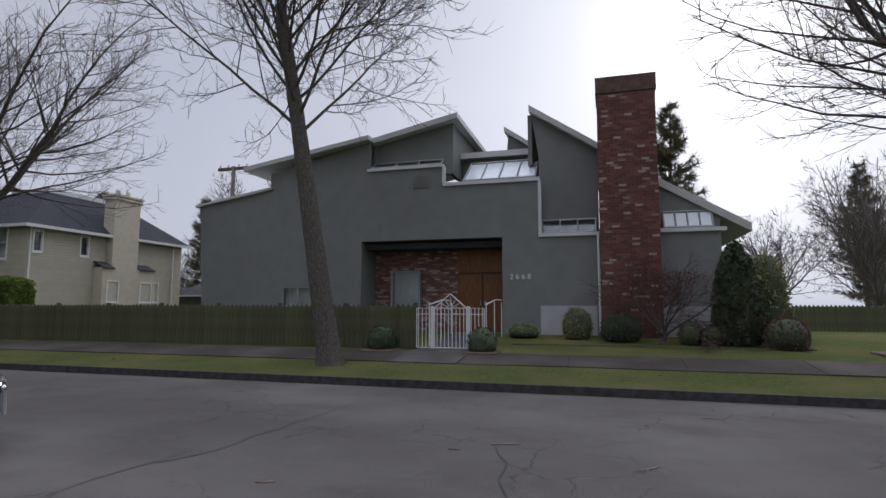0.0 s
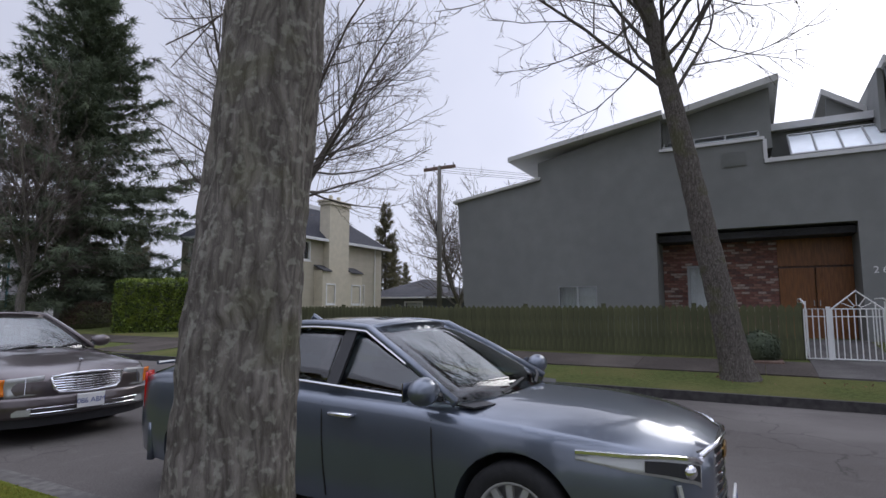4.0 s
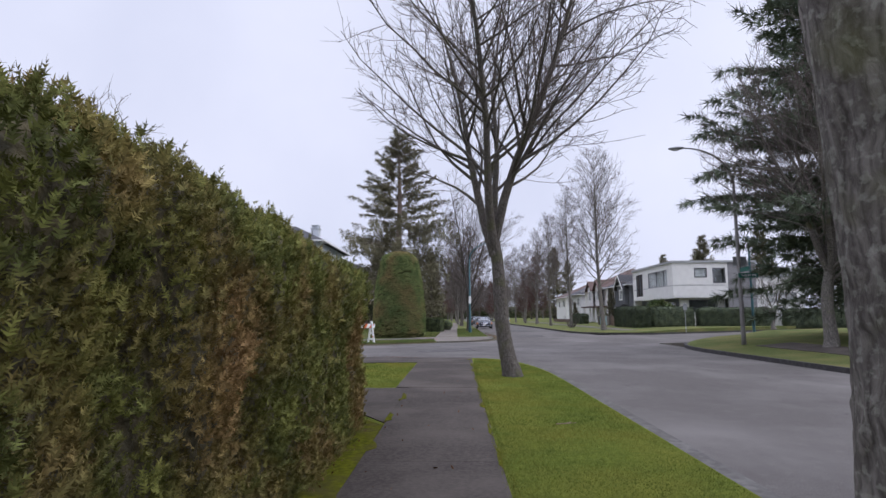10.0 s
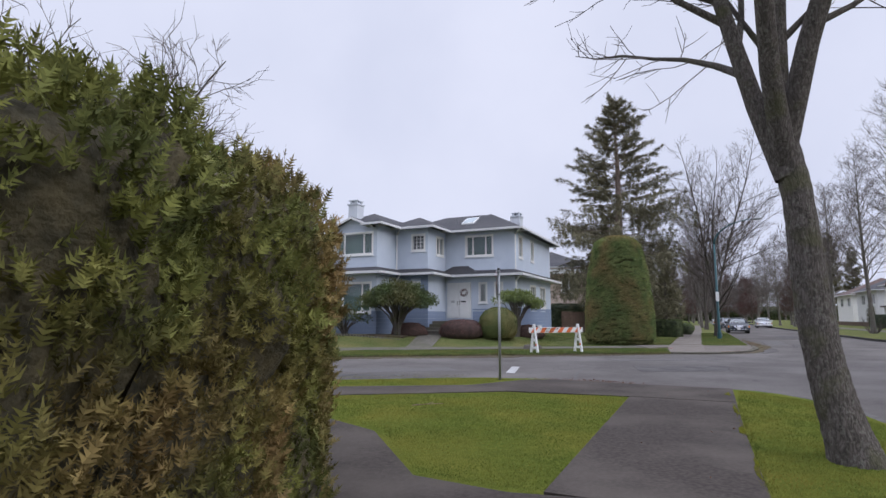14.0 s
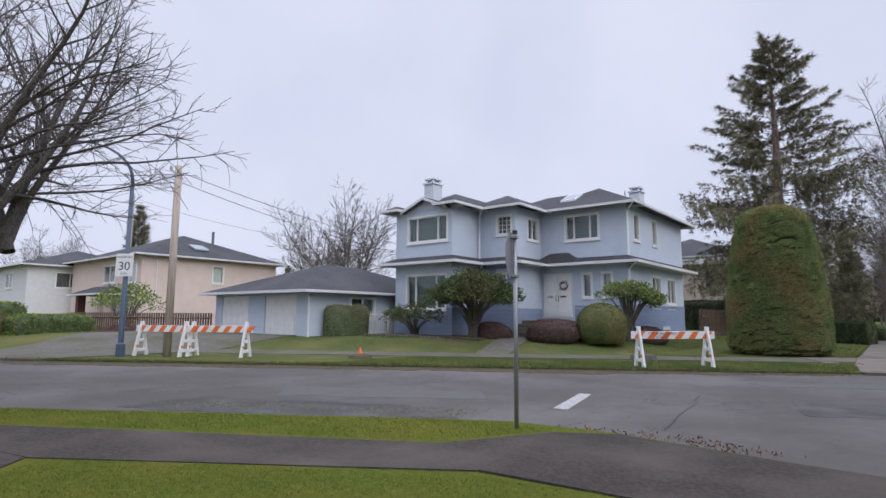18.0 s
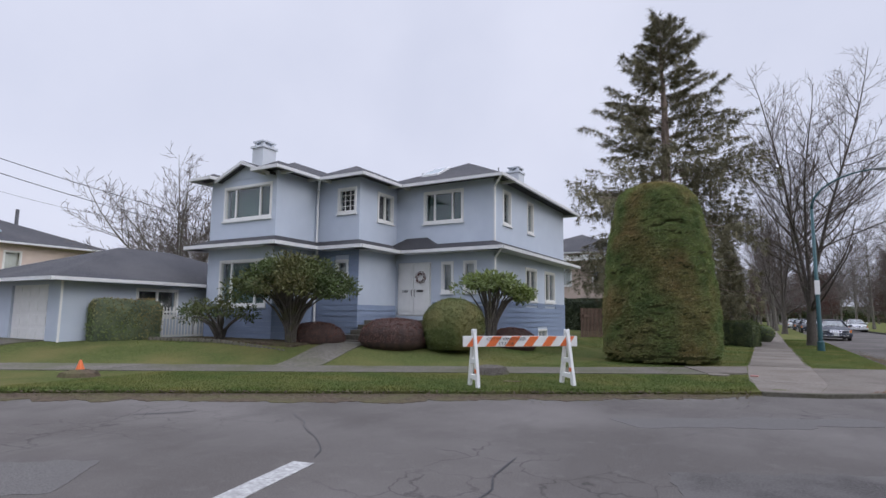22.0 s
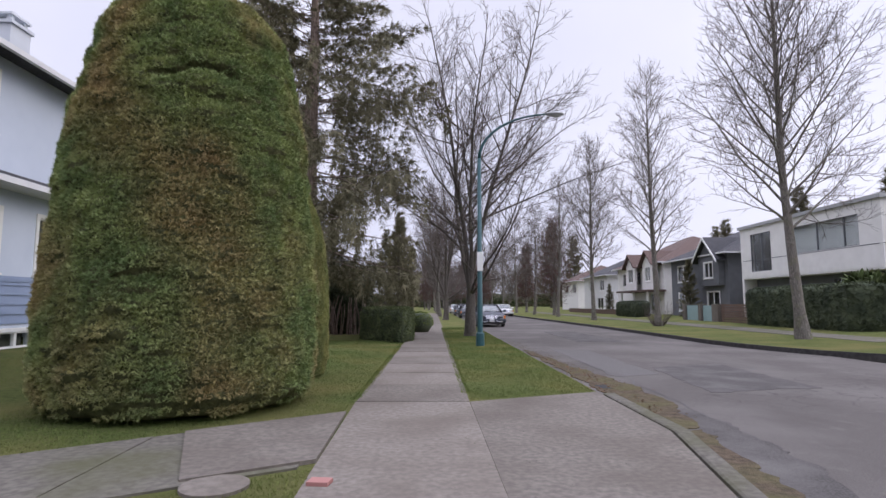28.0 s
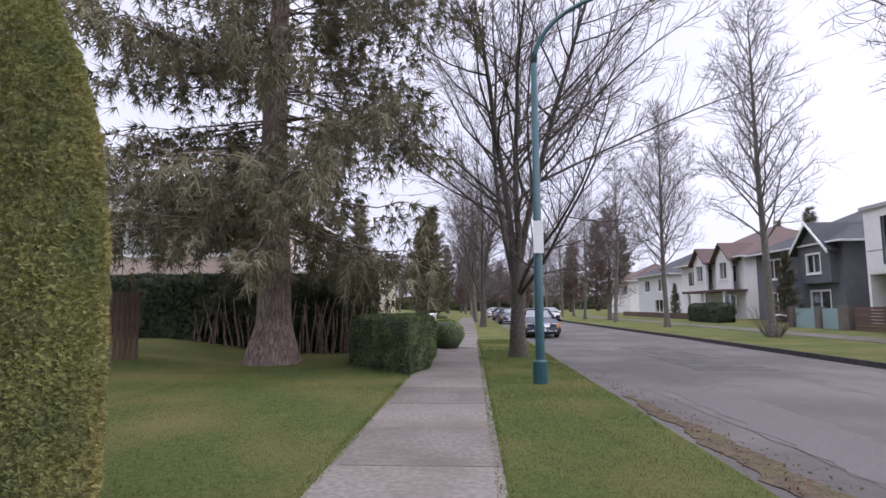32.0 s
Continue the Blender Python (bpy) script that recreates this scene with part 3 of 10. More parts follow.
def raw(name, verts, faces):
    """A mesh from numpy arrays: verts (n, 3), faces (m, k)."""
    me = bpy.data.meshes.new(name)
    verts, faces = np.asarray(verts, np.float32), np.asarray(faces, np.int32)
    k = faces.shape[1]
    me.vertices.add(len(verts))
    me.vertices.foreach_set("co", verts.ravel())
    me.loops.add(faces.size)
    me.loops.foreach_set("vertex_index", faces.ravel())
    me.polygons.add(len(faces))
    me.polygons.foreach_set("loop_start", np.arange(0, faces.size, k, dtype=np.int32))
    me.update(calc_edges=True)
    return me


def scatter(tv, tf, pos, nrm, size, rng, spin=True, lift=0.0):
    """Copies of the small shape (tv, tf; its +z outwards) at pos, turned to nrm. Returns verts, faces."""
    n = len(pos)
    nrm = nrm / np.maximum(np.linalg.norm(nrm, axis=1, keepdims=True), 1e-6)
    ref = np.where(np.abs(nrm[:, 2:3]) < 0.9, np.array([[0, 0, 1.0]]), np.array([[1.0, 0, 0]]))
    a = np.cross(ref, nrm)
    a /= np.maximum(np.linalg.norm(a, axis=1, keepdims=True), 1e-6)
    b = np.cross(nrm, a)
    if spin:
        th = rng.uniform(0, 2 * np.pi, n)[:, None]
        a, b = a * np.cos(th) + b * np.sin(th), b * np.cos(th) - a * np.sin(th)
    s = np.asarray(size).reshape(-1, 1, 1) * np.ones((n, 1, 1))
    tv = np.asarray(tv)
    v = pos[:, None, :] + s * (tv[None, :, 0:1] * a[:, None] + tv[None, :, 1:2] * b[:, None] + (tv[None, :, 2:3] + lift) * nrm[:, None])
    f = np.asarray(tf)[None] + (np.arange(n) * len(tv))[:, None, None]
    return v.reshape(-1, 3), f.reshape(-1, np.asarray(tf).shape[1])


def poly_inside(poly, x, y):
    inside = np.zeros(len(x), bool)
    n = len(poly)
    for i in range(n):
        (x1, y1), (x2, y2) = poly[i], poly[(i + 1) % n]
        c = ((y1 > y) != (y2 > y)) & (x < (x2 - x1) * (y - y1) / (y2 - y1 + 1e-12) + x1)
        inside ^= c
    return inside


def letters(body, size, m, name, material, parent=None, depth=0.004):
    cu = bpy.data.curves.new(name, "FONT")
    cu.body, cu.size, cu.align_x, cu.align_y, cu.extrude = body, size, "CENTER", "CENTER", depth
    tmp = bpy.data.objects.new(name, cu)
    scene.collection.objects.link(tmp)
    me = bpy.data.meshes.new_from_object(tmp.evaluated_get(bpy.context.evaluated_depsgraph_get()))
    bpy.data.objects.remove(tmp)
    me.transform(m)
    return part(name, me, material, parent)


# ================= ground, roads, kerbs and pavements =================
CS = 0.65  # the side street runs obliquely: metres north per metre east


def side_far(x):
    return 41.9 + CS * (x + 0.6)


def side_near(x):
    return 29.4 + CS * (x + 4.75)


def step01(a, b, v):
    t = min(1.0, max(0.0, (v - a) / (b - a)))
    return t * t * (3 - 2 * t)


def h_w1(x, y):
    return 0.05 + 0.012 * noise.noise((x * 0.8, y * 0.8, 0))


def h_w2(x, y):
    d = (y - side_far(x)) * 0.84
    return 0.06 + 0.5 * step01(4.2, 8.0, d) * step01(-6.0, -10.5, x) + 0.015 * noise.noise((x * 0.6, y * 0.6, 2))


def h_e1(x, y):
    return 0.13 + 0.27 * step01(10.4, 14.6, x) + 0.25 * step01(14.8, 18.4, x) + 0.012 * noise.noise((x * 0.6, y * 0.6, 4))


def h_e2(x, y):
    return 0.13 + 0.3 * step01(10.2, 22.0, x) + 0.012 * noise.noise((x * 0.6, y * 0.6, 6))


def bez(p0, p1, p2, n=8):
    return [((1 - t) ** 2 * p0[0] + 2 * t * (1 - t) * p1[0] + t * t * p2[0], (1 - t) ** 2 * p0[1] + 2 * t * (1 - t) * p1[1] + t * t * p2[1]) for t in [i / n for i in range(n + 1)]]


def kerb_strip(name, line, w0, w1, z0, z1, material, height=None, parent=None, label="", seg=0.0):
    """A strip along a line, from w0 to w1 metres on its left, top at z1."""
    bm = bmesh.new()
    rows = []
    for i, (x, y) in enumerate(line):
        a, b = line[max(i - 1, 0)], line[min(i + 1, len(line) - 1)]
        d = Vector((b[0] - a[0], b[1] - a[1])).normalized()
        n = Vector((-d.y, d.x))
        rows.append([bm.verts.new((x + n.x * w, y + n.y * w, z)) for w, z in ((w0, z0), (w0 + 0.015, z1 - 0.012), (w0 + 0.04, z1), (w1, z1 + 0.004), (w1, z0))])
    for p, q in zip(rows, rows[1:]):
        for k in range(4):
            bm.faces.new((p[k], q[k], q[k + 1], p[k + 1]))
    bm.faces.new(rows[0])
    bm.faces.new(rows[-1][::-1])
    bmesh.ops.recalc_face_normals(bm, faces=bm.faces)
    return tagged(part(name, bm, material, parent), label, "", "", "structure" if parent is None else "")


R = 900.0
tagged(part("ground", slab([(-R, -R), (R, -R), (R, R), (-R, R)], -0.6, -0.25), LAWN), "wide green ground reaching to the horizon", "ground", "", "structure")
main_l, main_r = 1.9, 10.9
road_poly = [(main_l, -140), (main_r, -140), (main_r, side_near(main_r) + 0.6), (140, side_near(140) + 1.5), (140, side_far(140) - 1.0), (main_r, side_far(main_r) + 3.5), (main_r, 330), (main_l, 330),
             (main_l, side_far(main_l) + 1.5), (-140, side_far(-140) + 1.0), (-140, side_near(-140) - 1.0), (-6.0, side_near(-6.0) - 1.0), (-3.5, 28.3), (main_l, 25.0)]
road = tagged(part("road", slab(road_poly, -0.5, 0.0), ASPHALT), "worn grey asphalt road with cracks and patches", "road", "", "structure")

# --- the four corners, as seen from above
K1, K2, K3 = 2.45, 2.2, 10.35
sw_corner = [(K1, -90), (K1, 22.5)] + bez((K1, 22.5), (2.4, 29.2), (0.45, 29.3), 8)[1:] + [(-1.3, 29.35), (-3.3, 29.55)] + [(-4.75, 29.4), (-10, side_near(-10)), (-30, side_near(-30)), (-60, side_near(-60))]
w1_poly = sw_corner + [(-60, -90)]
nw_corner = [(-60, side_far(-60)), (-30, side_far(-30)), (-12, side_far(-12)), (-5, side_far(-5)), (-1.2, 41.5)] + [(-0.2, 41.8), (0.9, 42.55), (1.75, 44.1), (2.2, 46.4), (K2, 49.0), (K2, 330)]
w2_poly = nw_corner + [(-60, 330)]
se_corner = [(K3, -90), (K3, 33.0)] + bez((K3, 33.0), (10.7, 38.0), (13.2, side_near(13.2) - 1.6), 6)[1:] + [(20, side_near(20) - 1.6), (80, side_near(80) - 1.6)]
e1_poly = se_corner + [(80, -90)]
K4 = 10.0
ne_corner = [(80, side_far(80) + 2.0), (22, side_far(22) + 2.0), (15.5, side_far(15.5) + 2.0)] + bez((15.5, side_far(15.5) + 2.0), (10.4, 53.0), (K4, 61.0), 8)[1:] + [(K4, 75), (9.4, 100), (9.0, 330)]
e2_poly = ne_corner + [(80, 330)]
tagged(part("lawn", terrain(w1_poly, h_w1), GRASS), "bright mossy green grass verge and lawn", "grass", "", "structure")
tagged(part("lawn", terrain(w2_poly, h_w2), LAWN), "mown green lawn rising to the corner house", "grass", "", "structure")
tagged(part("lawn", terrain(e1_poly, h_e1, 2.0), LAWN), "green grass verge and front lawn across the road", "grass", "", "structure")
tagged(part("lawn", terrain(e2_poly, h_e2, 2.0), LAWN), "green verge and lawns of the next block", "grass", "", "structure")

# --- kerbs
kerb_strip("kerb", [(K1, -30), (K1, -10), (K1, 10)] + [p for p in sw_corner if p[1] > -30 and p[0] > 0.2], -0.24, 0.0, -0.1, 0.035, GUTTER, label="low pale concrete gutter kerb beside the verge")
kerb_strip("kerb", [(p[0], p[1]) for p in nw_corner if p[0] > -1.3 and p[1] < 120][::-1], 0.02, 0.2, -0.1, 0.075, OLDCONC, label="rounded worn concrete kerb at the corner")
kerb_strip("kerb", [(K3 - 0.02, -40 + 4 * i) for i in range(18)] + [p for p in se_corner if -40 < p[1] < 60], 0.0, 0.17, -0.1, 0.145, KERBDARK, label="dark raised kerb across the road")
kerb_strip("kerb", ne_corner[:-1] + [(9.2, 200)], 0.0, 0.17, -0.1, 0.145, KERBDARK, label="dark raised kerb of the next block")


def soft_patch(poly, seed, material, z=0.0045, rag=0.07):
    """A patch with a ragged outline, thin at its rim."""
    rng = random.Random(seed)
    pts = []
    for (x0, y0), (x1, y1) in zip(poly, poly[1:] + poly[:1]):
        n = max(3, int(math.hypot(x1 - x0, y1 - y0) / 0.09))
        for i in range(n):
            x, y = x0 + (x1 - x0) * i / n, y0 + (y1 - y0) * i / n
            k = 1.6 * rag * noise.noise((x * 1.7 + seed, y * 1.7, 0.3)) + 1.1 * rag * noise.noise((x * 6 + seed, y * 6, 1.3))
            pts.append((x + k + rng.uniform(-rag, rag) * 0.22, y - k + rng.uniform(-rag, rag) * 0.22))
    return slab(pts, -0.02, z)


def slabs(name, label, quads, z0, height, material, gap=0.006, category="pavement", proud=0.014):
    """A paved strip, each slab a piece of its own."""
    th = thing(name, None, label, category, "", "structure")
    rng = random.Random(len(quads))
    for q in quads:
        cx, cy = sum(p[0] for p in q) / len(q), sum(p[1] for p in q) / len(q)
        pts = []
        for x, y in q:
            d = Vector((cx - x, cy - y)).normalized() * gap
            pts.append((x + d.x, y + d.y))
        bm = slab(pts, -0.1, 0.0)
        tilt = rng.uniform(-0.003, 0.003)
        for v in bm.verts:
            top = v.co.z > -0.05
            v.co.z = height(v.co.x, v.co.y) + (proud + tilt if top else -0.12)
        part("slab", bm, material, th)
    return th


def strip_quads(xa, xb, y0, y1, n, drift=0.0):
    out = []
    for i in range(n):
        a, b = y0 + (y1 - y0) * i / n, y0 + (y1 - y0) * (i + 1) / n
        out.append([(xa + drift * a, a), (xb + drift * a, a), (xb + drift * b, b), (xa + drift * b, b)])
    return out


SWL, SWR = -1.02, 0.42
flat1 = lambda x, y: 0.052
slabs("pavement", "dark asphalt footpath with joints and mossy edges", strip_quads(SWL, SWR, -20, 21.0, 21) + [[(-1.28, 21.0), (SWR, 21.0), (SWR, 24.4), (-1.28, 24.4)], [(-1.28, 24.4), (SWR, 24.4), (SWR + 0.05, 27.2), (-1.28, 27.2)],
      [(-1.28, 27.2), (SWR + 0.05, 27.2), (0.5, 29.2), (-1.3, 29.25), (-3.2, 29.45), (-3.9, 29.0), (-3.6, 27.0)]], 0, flat1, WALKWAY, proud=0.016)
cut = [(-1.02, 17.2), (-1.02, 21.0), (-1.55, 20.9), (-2.5, 21.02), (-3.9, 22.6), (-5.3, 23.25), (-6.6, 23.5), (-6.95, 23.95), (-7.4, 24.4), (-3.6, 27.0), (-3.9, 29.0), (-4.6, 27.65), (-7.6, 25.9), (-11.6, 23.5), (-30, 11.9), (-30, 9.0), (-11.0, 21.3), (-8.4, 23.0), (-5.5, 21.75), (-3.6, 20.7), (-2.3, 19.3)]
slabs("pavement", "dark asphalt path curving behind the corner lawn", [cut[0:6] + cut[-3:], [cut[5], cut[6], cut[7], cut[8], (-11.6, 23.5), (-11.0, 21.3), (-8.4, 23.0), (-5.5, 21.75), (-3.6, 20.7)],
      [cut[8], cut[9], cut[10], cut[11], cut[12], cut[13]], [(-11.6, 23.5), (-30, 11.9), (-30, 9.0), (-11.0, 21.3)]], 0, flat1, WALKWAY, proud=0.012)
tagged(part("moss_strip", terrain([(-1.5, 2), (-1.0, 2), (-1.02, 17.0), (-1.45, 17.5)], lambda x, y: 0.075 + 0.02 * noise.noise((x * 5, y * 5, 1)), 0.3), MOSS), "yellow-green moss along the foot of the hedge", "moss", "", "structure")

# moss creeping over the path's edges
mrng = random.Random(17)
for k in range(26):
    y0 = 4.0 + k * 0.95 + mrng.uniform(-0.3, 0.3)
    x0 = 0.42 if k % 2 else SWL - 0.02
    w_ = mrng.uniform(0.03, 0.1) * (-1 if k % 2 else 1)
    ln = mrng.uniform(0.5, 1.3)
    if y0 < 20 or k % 2:
        bm = soft_patch([(x0, y0), (x0 + w_, y0 + ln * 0.25), (x0 + w_ * 0.8, y0 + ln * 0.7), (x0, y0 + ln)], k, MOSS, 0.0745, 0.02)
        tagged(part("moss_patch", bm, MOSS), "flat cushion of moss on the path's edge", "moss", "", "structure")

# second block: concrete slabs, pad at the corner, path along the side street
slabs("pavement", "pale concrete footpath with slab joints", strip_quads(-1.57, 0.07, 48.3, 126.5, 46), 0, lambda x, y: 0.056, CONCRETE, proud=0.014)
pad = [[(-1.2, 41.52), (-0.2, 41.82), (0.1, 43.6), (-1.45, 43.6)], [(-0.2, 41.82), (0.9, 42.57), (1.75, 44.12), (0.1, 43.6)], [(-1.45, 43.6), (0.1, 43.6), (0.07, 48.29), (-1.58, 48.29)],
       [(0.1, 43.6), (1.75, 44.12), (2.2, 46.4), (2.19, 49.2), (0.07, 48.29)]]
slabs("pavement", "pale concrete corner pad with a dropped kerb", pad, 0, lambda x, y: 0.05, CONCRETE, proud=0.02)
xs = [-1.62, -3.3, -5.2, -7.2, -9.4, -12.4, -15.5, -18.7, -22.0]
xl = [(x, 45.15 + 0.62 * (x + 1.4)) for x in xs]
xn = [(x - 0.1, max(47.45 + 0.72 * (x + 1.5), 45.15 + 0.62 * (x + 1.4) + 1.5)) for x in xs]
slabs("pavement", "weathered concrete path beside the side street", [[xl[i], xn[i], xn[i + 1], xl[i + 1]][::-1] for i in range(len(xl) - 1)], 0, h_w2, OLDCONC, proud=0.02)
tagged(part("new_slab", slab([(-1.5, 45.2), (-1.58, 47.42), (-3.15, 46.32), (-2.45, 44.62)], 0.02, 0.1), CONCRETE), "paler new concrete slab", "slab", "", "structure")
# far side footpaths
slabs("pavement", "dark asphalt footpath across the road", strip_quads(12.35, 13.85, -40, 33, 30), 0, h_e1, WALKWAY, proud=0.02)
slabs("pavement", "grey footpath of the opposite block", strip_quads(14.3, 15.7, 58.5, 130, 30), 0, h_e2, OLDCONC, proud=0.02)
tagged(part("driveway", terrain([(10.5, 15.8), (24, 15.8), (24, 18.6), (10.5, 18.6)], lambda x, y: h_e1(x, y) + 0.02, 1.0), WALKWAY), "grey lane opening between fence and hedge", "driveway", "", "structure")
tagged(part("gate_path", terrain([(12.3, -3.5), (18.2, -3.5), (18.2, -1.9), (12.3, -1.9)], lambda x, y: h_e1(x, y) + 0.03, 1.0), PATCH), "dark path to the front gate", "path", "", "structure")
tagged(part("driveway", terrain([(-26, side_far(-26) - 0.2), (-21.3, side_far(-21.3) - 0.2), (-21.3, 37.9), (-33, 37.9)], lambda x, y: h_w2(x, y) + 0.03, 1.0), OLDCONC), "pale driveway to the double garage", "driveway", "", "structure")
tagged(part("front_walk", terrain([(-12.6, 39.2), (-11.6, 39.9), (-12.6, 43.9), (-13.9, 43.9)], lambda x, y: h_w2(x, y) + 0.025, 0.6), OLDCONC), "narrow concrete walk to the front steps", "path", "", "structure")

# --- worn edges, patches and cracks in the roads
tagged(part("road_silt", soft_patch([(-24, side_far(-24) - 0.95), (-18, side_far(-18) - 1.2), (-12, side_far(-12) - 1.0), (-8, side_far(-8) - 1.25), (-5, side_far(-5) - 0.95), (-1.5, 40.75), (-1.2, 41.5), (-5, side_far(-5) + 0.1), (-12, side_far(-12) + 0.1), (-24, side_far(-24) + 0.15)], 3, SOIL, 0.008, 0.12), SOIL), "brown silt washed along the road's edge", "dirt", "", "structure")
tagged(part("gutter_dirt", soft_patch([(2.41, 46.6), (2.75, 47.0), (3.1, 48.5), (3.15, 50.5), (2.85, 53), (2.55, 58), (2.41, 58)], 9, SOIL, 0.012), SOIL), "brown silt and leaves in the gutter", "dirt", "", "structure")

tagged(part("gutter_dirt", soft_patch([(1.35, 42.6), (1.9, 43.2), (2.5, 45.0), (2.7, 46.7), (2.41, 46.6), (2.2, 45.2), (1.85, 43.9), (1.2, 42.8)], 12, SOIL, 0.011), SOIL), "mossy brown silt round the kerb corner", "dirt", "", "structure")

PALEPATCH = surf("pale_asphalt", (0.155, 0.147, 0.14), (0.1, 0.094, 0.09), 50.0, 0.9, 0.5, 150.0, c3=(0.12, 0.113, 0.108), scale3=1.3, f3=0.4, spec=0.12)


def crack(name, pts, w, material, label, jitter=0.12, seed=1):
    rng = random.Random(seed)
    line = []
    for (x0, y0), (x1, y1) in zip(pts, pts[1:]):
        n = max(2, int(math.hypot(x1 - x0, y1 - y0) / 0.35))
        for i in range(n):
            t = i / n
            line.append((x0 + (x1 - x0) * t + rng.uniform(-jitter, jitter), y0 + (y1 - y0) * t + rng.uniform(-jitter, jitter)))
    line.append(pts[-1])
    bm = bmesh.new()
    prev = None
    for i, (x, y) in enumerate(line):
        a, b = line[max(i - 1, 0)], line[min(i + 1, len(line) - 1)]
        d = Vector((b[0] - a[0], b[1] - a[1])).normalized()
        ww = w * rng.uniform(0.4, 1.2)
        cur = (bm.verts.new((x - d.y * ww, y + d.x * ww, 0.004)), bm.verts.new((x + d.y * ww, y - d.x * ww, 0.004)))
        if prev:
            bm.faces.new((prev[0], prev[1], cur[1], cur[0]))
        prev = cur
    bmesh.ops.recalc_face_normals(bm, faces=bm.faces)
    return tagged(part(name, bm, material), label, "crack", "", "structure")


for i, (pts, w_) in enumerate((([(6.27, -5.57), (5.6, -5.75), (4.66, -5.95)], 0.012), ([(5.2, -2.45), (4.4, -2.4), (3.61, -2.4)], 0.008), ([(9.43, -2.89), (7.44, -2.83), (5.21, -2.71), (4.64, -2.5)], 0.009), ([(7.0, -1.8), (6.4, -3.7)], 0.006),
                               ([(3.3, 17.9), (6.0, 18.4), (9.0, 17.9)], 0.006), ([(-3.43, 34.26), (-3.08, 31.82), (-2.91, 30.34)], 0.014), ([(-8.76, 30.32), (-7.78, 29.0)], 0.012), ([(-7.42, 35.03), (-5.69, 33.69), (-5.3, 33.2)], 0.008), ([(-9.28, 33.63), (-8.79, 34.31)], 0.035),
                               ([(-13.3, 29.9), (-12.6, 30.6)], 0.035), ([(-2.2, 36.2), (-1.7, 37.2)], 0.006), ([(3.1, 46), (3.4, 52), (3.0, 60)], 0.01), ([(4.6, 50), (6.9, 53), (6.7, 62)], 0.01), ([(5.6, 56), (7.8, 57.5)], 0.008))):
    crack("road_crack", pts, w_, TAR, "thin dark crack in the asphalt", 0.06, i + 3)
for poly in ([(2.35, 43.5), (3.1, 45.2), (3.15, 48.0), (2.6, 49.5), (2.3, 46.8), (1.9, 44.4)], [(4.2, 49.5), (6.4, 50.0), (6.6, 54.0), (4.6, 53.2)], [(-10.6, 27.8), (-8.3, 28.9), (-7.2, 29.5), (-6.2, 29.6), (-5.6, 29.3), (-8.0, 27.6), (-10.4, 26.4)], [(5.2, 62), (7.2, 62), (7.0, 70), (5.4, 70)], [(-1.6, 33.0), (0.8, 34.2), (0.6, 36.0), (-2.0, 34.6)]):
    tagged(part("road_patch", soft_patch(poly, int(poly[0][1] * 7), PATCH), PATCH), "darker patch of crumbling asphalt", "patch", "", "structure")
for poly in ([(-10.6, 29.9), (-7.0, 31.9), (-6.3, 31.1), (-7.6, 30.2), (-9.6, 28.9)], [(3.3, 51.5), (4.3, 52), (4.5, 58), (3.4, 58.5)], [(-3.2, 37.2), (0.2, 39.4), (0.6, 38.8), (-2.6, 36.7)]):
    tagged(part("road_patch", soft_patch(poly, int(poly[0][1] * 5), PALEPATCH, 0.004), PALEPATCH), "paler worn patch of asphalt", "patch", "", "structure")
hole = soft_patch([(-8.9, 28.35), (-7.9, 28.85), (-7.1, 29.25), (-7.3, 29.45), (-8.3, 29.0), (-9.0, 28.6)], 5, TAR, 0.006)
tagged(part("pothole", hole, TAR), "dark broken hollow at the edge of the road", "pothole", "", "structure")
rng = np.random.default_rng(4)
gp_ = np.stack([rng.uniform(-10.5, -5.6, 700), np.zeros(700), np.full(700, 0.006)], 1)
gp_[:, 1] = 28.95 + 0.55 * (gp_[:, 0] + 7.5) + rng.normal(0, 0.28, 700) - 0.25
gv, gf = scatter(np.array([(-0.5, -0.4, 0), (0.5, -0.4, 0), (0.0, 0.6, 0), (0, 0, 0.6)]), np.array([(0, 1, 3), (1, 2, 3), (2, 0, 3)]), gp_, np.tile(np.array([[0, 0, 1.0]]), (700, 1)), rng.uniform(0.015, 0.05, 700), rng)
tagged(part("loose_gravel", raw("loose_gravel", gv, gf), OLDCONC), "loose grey gravel at the road's edge", "gravel", "", "stuff")
m = bmesh.new()
box(m, -0.12, 0.12, -1.0, 1.0, 0.0, 0.006)
mk = tagged(part("road_marking", m, ROADPAINT), "worn white painted bar on the road", "road marking", "", "structure")
mk.matrix_basis = pose(-5.02, 32.0, 0.001, 0, 0, 13)

# ================= houses =================
def at_face(facing, c):
    return {"W": lambda u, w, z: (c + w, u, z), "E": lambda u, w, z: (c - w, u, z), "S": lambda u, w, z: (u, c + w, z), "N": lambda u, w, z: (u, c - w, z)}[facing]


def fbox(bm, fm, u0, u1, w0, w1, z0, z1, bevel=0.0):
    a, b = fm(u0, w0, z0), fm(u1, w1, z1)
    box(bm, min(a[0], b[0]), max(a[0], b[0]), min(a[1], b[1]), max(a[1], b[1]), min(a[2], b[2]), max(a[2], b[2]), bevel)


